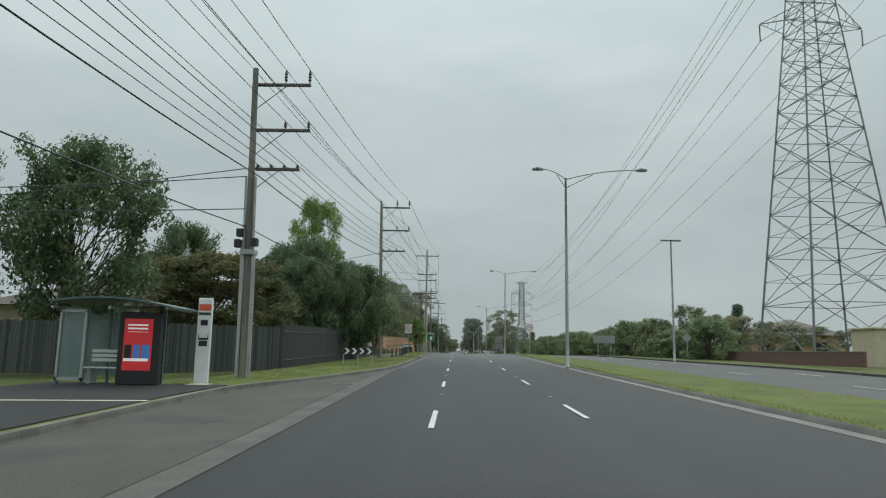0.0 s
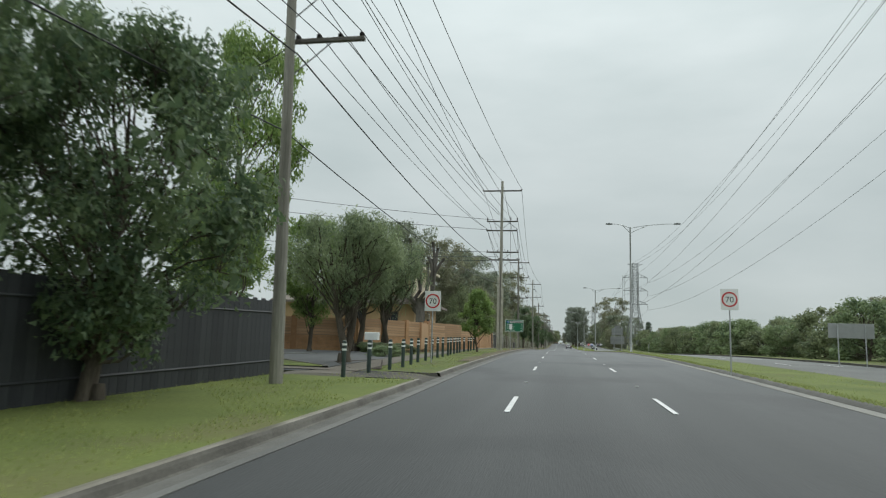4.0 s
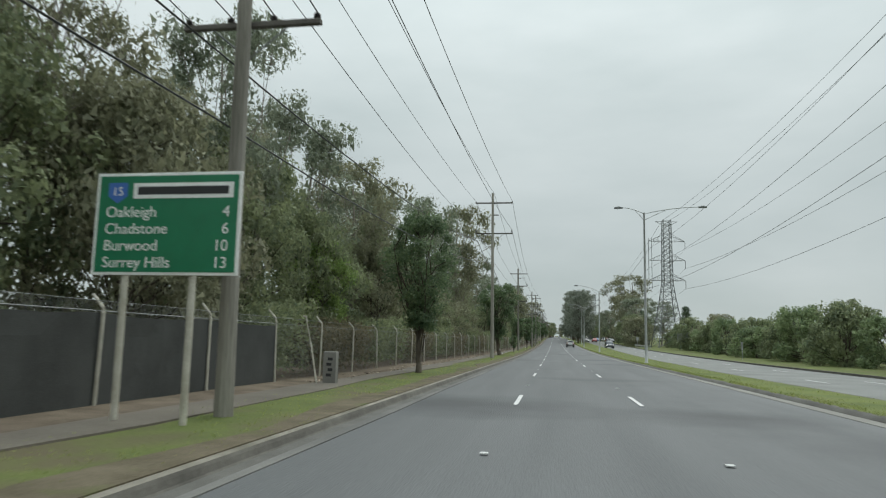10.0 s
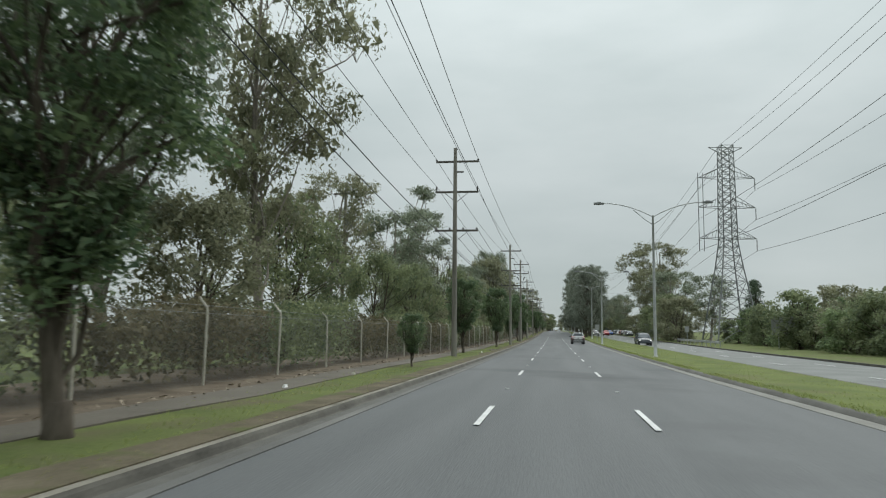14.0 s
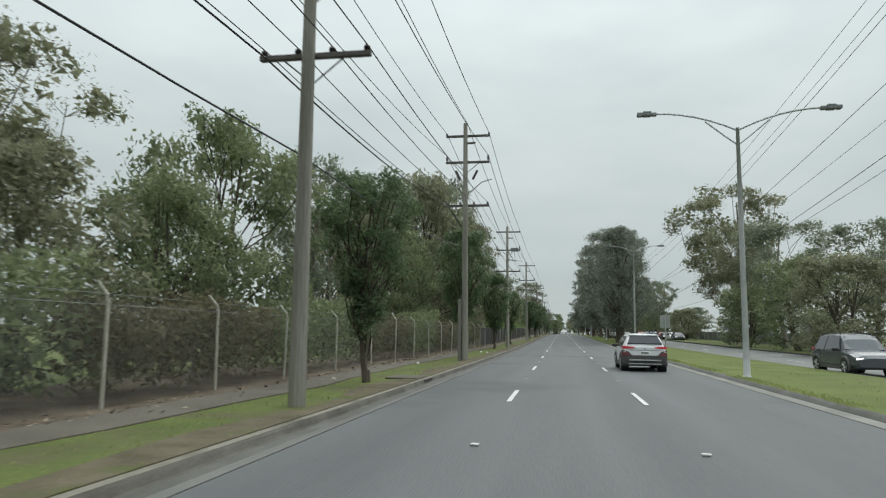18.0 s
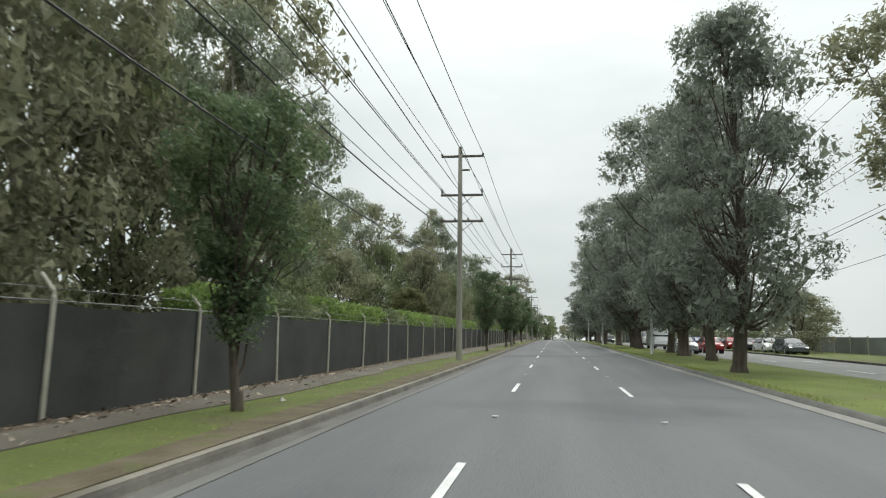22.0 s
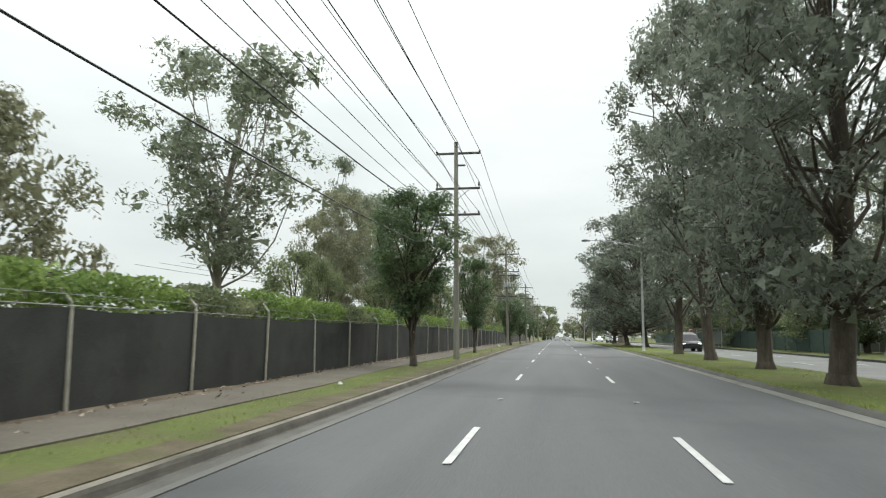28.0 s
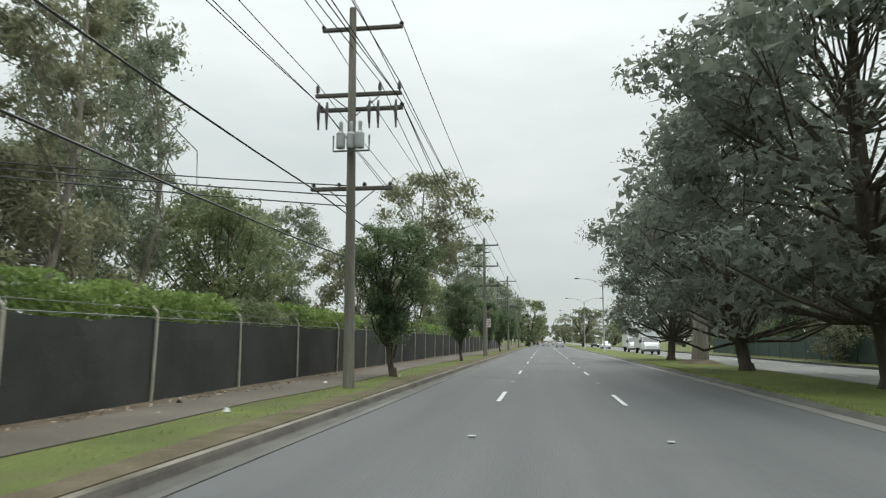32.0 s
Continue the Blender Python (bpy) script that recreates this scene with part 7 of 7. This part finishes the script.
for k, (cx, cy, pm) in enumerate(((0.4, 640, CAR_WHITE), (3.6, 615, CAR_WHITE), (-2.6, 660, CAR_GREY), (3.6, 690, CAR_WHITE), (12.5, 600, CAR_WHITE), (15.5, 585, CAR_DARK), (12.5, 630, CAR_GREY))):
    suv(cx, cy, 0 if cx < 8 else 180, pm, "distant car far along the road", 4.4, 1.8, 1.5, clad=False, group="distant traffic")
for k in range(7):
    suv(20.6 + 0.2 * (k % 2), 372 + k * 7.0, 180, (CAR_GREY, CAR_WHITE, CAR_DARK, CAR_RED, CAR_WHITE, CAR_BLUE, CAR_GREY)[k], "car parked along the far verge", 4.4, 1.8, 1.5, clad=False, group="parked cars")

# ---------------- long security fence ----------------
BAY = 4.0


def post_mesh(tall=2.12):
    return Shape().tube([(0, 0, -0.2), (0, 0, tall - 0.35), (-0.02, 0, tall - 0.25), (-0.24, 0, tall)], [0.037, 0.036, 0.035, 0.03], 8).done("post", PALE_STEEL)


def link_mesh(h):
    v, step, w = [], 0.105, 0.004
    n = int((BAY + h) / step)
    out = []
    for i in range(n):
        a = i * step
        for sg in (1, -1):
            p0 = (max(0.0, a - h), min(h, a)) if sg > 0 else (min(BAY, BAY - (a - h)) if a > h else BAY, min(h, a))
            if sg > 0:
                y0, z0 = (a, 0.0) if a < BAY else (BAY, a - BAY)
                y1, z1 = (0.0, a) if a < h else (a - h, h)
            else:
                y0, z0 = (BAY - a, 0.0) if a < BAY else (0.0, a - BAY)
                y1, z1 = (BAY, a) if a < h else (BAY - (a - h), h)
            out.append([(0.003 * sg, y0 - w, z0), (0.003 * sg, y0 + w, z0), (0.003 * sg, y1 + w, z1), (0.003 * sg, y1 - w, z1)])
    return quads("chain_link", np.array(out), STEEL_DARK)


def cloth_mesh(h, seed):
    rng = np.random.default_rng(seed)
    n, m = 9, 5
    v, f = [], []
    for i in range(n):
        for j in range(m):
            y, z = BAY * i / (n - 1), h * j / (m - 1)
            b = 0.035 * math.sin(math.pi * i / (n - 1)) * (rng.random() + 0.4)
            v.append((b, y, z + (0.02 * rng.normal() - 0.05 * math.sin(math.pi * i / (n - 1)) if j == m - 1 else 0)))
    k = len(v)
    v += [(x - 0.006, y, z) for x, y, z in v]
    for i in range(n - 1):
        for j in range(m - 1):
            a = i * m + j
            f += [(a, a + m, a + m + 1, a + 1), (k + a + 1, k + a + m + 1, k + a + m, k + a)]
    return mesh("cloth_panel", v, f, CLOTH)


def creeper(seed, n, y0, z0, z1, size, mat, depth=0.35, mound=0.0):
    rng = np.random.default_rng(seed)
    y = rng.uniform(-0.1, BAY + 0.1, n)
    top = z1 + mound * (np.sin(y * 1.4 + seed) + 0.6 * np.sin(y * 3.7 + seed * 2))
    z = z0 + (top - z0) * np.sqrt(rng.random(n))
    x = -0.05 - depth * rng.random(n)
    return quads("creeper", leaves(np.stack([x, y, z], 1), size * (0.6 + 0.8 * rng.random(n)), 0.6, 0.1, rng), mat)


POST, LINK = post_mesh(), link_mesh(1.85)
CLOTHS = [cloth_mesh(1.72, k) for k in range(4)]
SCRUB = [creeper(1, 2600, 0, 0.05, 2.0, 0.085, LEAF_DRY, 1.5, 0.2), creeper(2, 2600, 0, 0.1, 1.8, 0.085, LEAF_DRY, 1.4, 0.25), creeper(3, 2600, 0, 0.1, 2.4, 0.085, LEAF_BUSH, 1.6, 0.25), creeper(4, 2600, 0, 0.1, 2.1, 0.085, LEAF_BUSH, 1.5, 0.3)]
IVY = [creeper(5, 2400, 0, 1.35, 2.35, 0.075, LEAF_LIGHT, 0.8, 0.1), creeper(6, 2400, 0, 1.35, 2.30, 0.075, LEAF_BUSH, 0.8, 0.14), creeper(8, 2400, 0, 1.35, 2.45, 0.075, LEAF_LIGHT, 0.9, 0.12)]
# posts: a known post and the number of bays to the next one
RUNS = [(112.1, 1), (113.75, 5), (133.9, 6), (157.6, 8), (193.8, 4), (211.3, 7), (237.8, 4), (254.2, 2), (261.8, 2), (270.5, 3), (282.35, 7), (310.5, 5), (331.7, 3), (344.2, 5), (364.3, 3), (377.4, 4), (393.8, 7), (421.1, 3), (433.7, 4), (451.0, 5), (471.9, 3), (485.1, 24), (582.0, 0)]
STAND_AT = [ya + (yb - ya) * k / n for (ya, n), (yb, _) in zip(RUNS, RUNS[1:]) for k in range(n)] + [582.0]
STRETCH = [(112.0, 133.5, "cloth", "steel mesh fence lined with black shade cloth"), (133.5, 306.0, "link", "rusty chain-link security fence overgrown from behind"), (306.0, 582.0, "cloth", "tall security fence lined with black shade cloth")]
top_green = thing("creeper_hedge", "bright green creeper hedge spilling over the fence top", "hedge")
scrub_root = thing("scrub", "tangled dry scrub and creeper behind the chain-link", "undergrowth")
i = 0
for ya, yb, kind_, lab in STRETCH:
    fn = thing("security_fence", lab, "fence", "security fence")
    for y, y_next in zip(STAND_AT, STAND_AT[1:]):
        if not ya <= y < yb:
            continue
        bay = y_next - y
        x0, x1 = FENCE(y), FENCE(y + bay)
        ang = -math.atan2(x1 - x0, bay)
        m = Matrix.LocRotScale((x0, y, gz(y) + 0.13), Euler((math.atan2(gz(y + bay) - gz(y), bay), 0, ang)), (1, bay / BAY, 1))
        ob = part("post", POST, PALE_STEEL, fn)
        ob.matrix_basis = Matrix.LocRotScale((x0 + 0.03, y, gz(y) + 0.13), Euler((0, radians(1.2 * math.sin(i * 1.9)), radians(4 * math.sin(i * 2.3)))), (1, 1, 1 + 0.03 * math.sin(i * 1.3)))
        if kind_ == "cloth":
            part("cloth_panel", CLOTHS[i % 4], CLOTH, fn).matrix_basis = m
            if y > 318:
                part("creeper_clump", IVY[i % 3], LEAF_LIGHT, top_green).matrix_basis = m
        else:
            part("chain_link_panel", LINK, STEEL_DARK, fn).matrix_basis = m
            part("scrub_clump", SCRUB[(i * 7) % 4], LEAF_DRY, scrub_root).matrix_basis = m
        if kind_ == "cloth" and y < 131:
            part("chain_link_panel", LINK, STEEL_DARK, fn).matrix_basis = m @ Matrix.Translation((-0.05, 0, 0.1))
        if y < 117:
            part("rail", Shape().tube([(x0 + 0.05, y, gz(y) + 1.8), (x1 + 0.05, y + bay, gz(y + bay) + 1.8)], 0.028, 7), PALE_STEEL, fn, "pale pipe rail")
        for z in (1.76, 1.95):
            part("top_wire", Shape().tube([(x0, y, gz(y) + 0.13 + z), (x1, y + bay, gz(y + bay) + 0.13 + z)], 0.006 if kind_ == "link" or z > 1.8 else 0.012, 5, False), STEEL_DARK, fn)
        i += 1
tagged(scrub_root, kind="stuff")
tagged(top_green, kind="stuff")

# ---------------- small things ----------------
cb = thing("concrete_marker", "short pale concrete marker post with scrawled paint", "marker post", "", (-6.9, 134.5, gz(134.5) + 0.14))
part("post", Shape().box(-0.2, 0.2, -0.12, 0.12, -0.1, 0.95, bev=0.02), CONCRETE, cb)
for k in range(4):
    part("paint_mark", Shape().box(-0.1 + 0.05 * (k % 2), 0.06 + 0.04 * (k % 2), -0.124, -0.12, 0.2 + k * 0.16, 0.29 + k * 0.16), BLACK, cb, "scrawled dark paint")
sp_ = thing("leaning_pipe", "thin leaning white pipe by the fence", "pipe", "", (-7.3, 134.0, gz(134) + 0.14))
part("pipe", Shape().tube([(0.15, 0, 0), (-0.1, 0.1, 1.1), (-0.35, 0.2, 2.0), (-0.42, 0.2, 2.0)], 0.03, 7), PALE_STEEL, sp_)
rng = np.random.default_rng(9)
for k in range(16):
    y = float(rng.uniform(150, 480))
    x = float(rng.uniform(-6.6, -4.6))
    a = rng.normal(size=(6, 3)) * (0.09, 0.09, 0.0)
    s = Shape()
    pts = [(0.09 * math.cos(j) * (0.6 + 0.5 * rng.random()), 0.09 * math.sin(j) * (0.6 + 0.5 * rng.random()), 0.0) for j in range(6)]
    s.add(pts + [(px * 0.5, py * 0.5, 0.05 + 0.03 * rng.random()) for px, py, pz in pts], [(j, (j + 1) % 6, (j + 1) % 6 + 6, j + 6) for j in range(6)] + [(6, 7, 8, 9, 10, 11)])
    lt = thing("litter", "small scrap of pale litter on the verge", "litter", "litter on the verge", (x, y, gz(y) + 0.145))
    part("scrap", s, SIGN_WHITE if k % 3 else PALE_STEEL, lt)
rng = np.random.default_rng(21)
n = 5200
y = np.concatenate([rng.uniform(134, 480, n - 1500), rng.uniform(270, 330, 1500)])
x = np.array([PATH_IN(v) for v in y]) + rng.normal(0, 0.16, n) - 0.05
far_ = rng.random(n) < 0.22
x[far_] = np.array([FENCE(v) for v in y[far_]]) + rng.uniform(0.1, 1.6, far_.sum())
z = np.interp(y, _ys, _gs) + 0.168 + 0.02 * rng.random(n)
LITTER_CHIP = material("dry_bark_and_leaves", (0.09, 0.07, 0.05), (0.42, 0.36, 0.28), 0.9, 0, 3, 20, 0.2, "World", island=0.7, spec=0.1)
chips = leaves(np.stack([x, y, z], 1), 0.035 + 0.06 * rng.random(n) ** 2, 0.45, 0, rng, np.stack([x, y, z - 1], 1))
tagged(new("dry_litter", quads("dry_litter", chips, LITTER_CHIP)), "dry bark and leaf litter along the path edge", "leaf litter", "", "stuff")
# bus stop frame, stump and far fence on the right
stump = thing("tree_stump", "tall broken pale tree stump on a mound of bark", "tree stump", "", (9.6, 498.5, gz(498) + 0.11))
s = Shape()
limb(s, (0, 0, -0.1), (0.1, 0, 3.2), 0.55, 0.4, np.random.default_rng(2), 0.03, 6, 12)
limb(s, (0, 0, 2.6), (-0.3, 0.1, 4.6), 0.25, 0.12, np.random.default_rng(4), 0.06, 4, 8)
part("trunk", s, BARK_PALE, stump)
part("mound", Shape().lathe((0, 0, -0.02), [(1.5, 0), (1.2, 0.12), (0.7, 0.25), (0.4, 0.3)], 14), DIRT, stump, "mound of dark bark")
GREY_SHEET = material("grey_fence_sheet", (0.13, 0.14, 0.135), (0.21, 0.22, 0.21), 0.7, 0, 0.8, 20, 0.2)
ff = thing("boundary_fence", "grey fence beyond the far carriageway", "fence", "", (0, 0, 0))
for k in range(60):
    y = 325 + k * 3.6
    x = OPP_R(y) + 9
    part("post", Shape().box(x - 0.05, x + 0.05, y - 0.05, y + 0.05, gz(y), gz(y) + 1.8), PALE_STEEL, ff)
    part("panel", Shape().box(x - 0.02, x + 0.02, y + 0.06, y + 3.54, gz(y) + 0.15, gz(y) + 1.7), GREY_SHEET, ff)


# far bus stop and green fence beyond the opposite carriageway
fs = thing("bus_shelter", "slim steel bus shelter on the far verge", "bus shelter", "", (17.6, 478.3, gz(478) + 0.12))
part("roof", Shape().box(-1.5, 1.5, -0.9, 0.9, 2.05, 2.16, bev=0.03), STEEL_DARK, fs, "thin flat shelter roof")
for sx in (-1.35, -0.2, 1.35):
    for sy in (-0.75, 0.75):
        part("post", Shape().box(sx - 0.04, sx + 0.04, sy - 0.04, sy + 0.04, 0, 2.05), STEEL, fs)
part("pane", Shape().box(1.34, 1.36, -0.7, 0.7, 0.25, 1.9), CLEAR, fs)
part("advert_panel", Shape().box(-0.18, 1.3, -0.72, -0.66, 0.35, 1.85, bev=0.02), STEEL_DARK, fs, "dark advert panel with a pale border")
part("bench", Shape().box(0.5, 1.25, -0.5, 0.6, 0.42, 0.48, bev=0.01), STEEL, fs)
tp = thing("timetable_post", "pale bus stop post with dark panels", "bus stop", "", (17.4, 487.3, gz(487) + 0.12))
part("body", Shape().box(-0.19, 0.19, -0.1, 0.1, 0, 2.2, bev=0.02), SIGN_WHITE, tp)
part("panel", Shape().box(-0.15, 0.15, -0.112, -0.1, 1.35, 1.75), BLACK, tp)
part("panel", Shape().box(-0.15, 0.15, -0.112, -0.1, 1.9, 2.1), SIGN_RED, tp)
MESH_GREEN = plain("green_mesh_panel", (0.035, 0.06, 0.05), 0.8, vary=0.3)
gf = thing("green_fence", "long dark green mesh fence on the far verge", "fence")
for k in range(32):
    y = 446 + k * 3.0
    g = gz(y) + 0.1
    part("panel", Shape().box(20.6, 20.63, y + 0.04, y + 2.96, g + 0.1, g + 1.85), MESH_GREEN, gf)
    part("post", Shape().box(20.57, 20.66, y - 0.04, y + 0.04, g - 0.1, g + 1.95), DARK_GREEN, gf)
ps = thing("parking_sign", "small white parking sign on a slim steel post", "road sign", "", (-4.35, 90.6, gz(90.6) + 0.13), 20)
part("post", Shape().tube([(0, 0.03, -0.1), (0, 0.03, 2.3)], 0.024, 8), STEEL, ps)
part("plate", Shape().box(-0.13, 0.13, -0.006, 0.006, 1.8, 2.28, bev=0.002), SIGN_WHITE, ps)
# wheelie bins beside the court
for bx, by in ((-23.3, 65.6),):
    b = thing("wheelie_bin", "dark green wheelie bin beside the board fence", "bin", "wheelie bins", (bx, by, gz(by) + 0.14))
    part("body", Shape().box(-0.27, 0.27, -0.3, 0.3, 0.08, 0.98, bev=0.04), DARK_GREEN, b)
    part("lid", Shape().box(-0.3, 0.3, -0.34, 0.32, 0.98, 1.06, bev=0.03), DARK_GREEN, b)
    for sx in (-0.25, 0.2):
        part("wheel", Shape().tube([(sx, 0.3, 0.1), (sx + 0.05, 0.3, 0.1)], 0.1, 10), TYRE, b)
# transformer pole behind the trees
tr = thing("power_pole", "grey timber pole with a transformer behind the trees", "power pole", "", (-15.9, 228, gz(228) + 0.05))
part("pole", Shape().tube([(0, 0, -0.1), (0.05, 0, 13.0)], [0.17, 0.11], 10), TIMBER, tr)
part("crossarm", Shape().box(-0.9, 0.9, -0.15, -0.05, 12.0, 12.12), ARM, tr)
part("transformer", Shape().lathe((0.42, -0.1, 9.5), [(0.02, 0), (0.3, 0.02), (0.32, 0.1), (0.32, 0.85), (0.3, 0.95), (0.05, 1.0)], 14), STEEL_DARK, tr, "grey transformer tank")
for k in range(3):
    part("bushing", Shape().lathe((0.28 + 0.14 * k, -0.1, 10.48), [(0.05, 0), (0.03, 0.1), (0.05, 0.15), (0.02, 0.28)], 7), PORCELAIN, tr)
part("bracket", Shape().tube([(0.05, -0.1, 10.9), (0.5, -0.1, 11.3), (1.0, -0.1, 11.25)], 0.03, 6), STEEL_DARK, tr)

pc = thing("pit_cover", "pale square pit cover in the bus bay", "drain cover", "drain lids", (-4.48, 15.35, gz(15.35) + 0.004))
part("cover", Shape().box(-0.3, 0.3, -0.22, 0.22, 0.0, 0.022, bev=0.006), PATHWAY, pc)
part("frame", Shape().box(-0.36, 0.36, -0.28, 0.28, 0.0, 0.014), STEEL_DARK, pc)
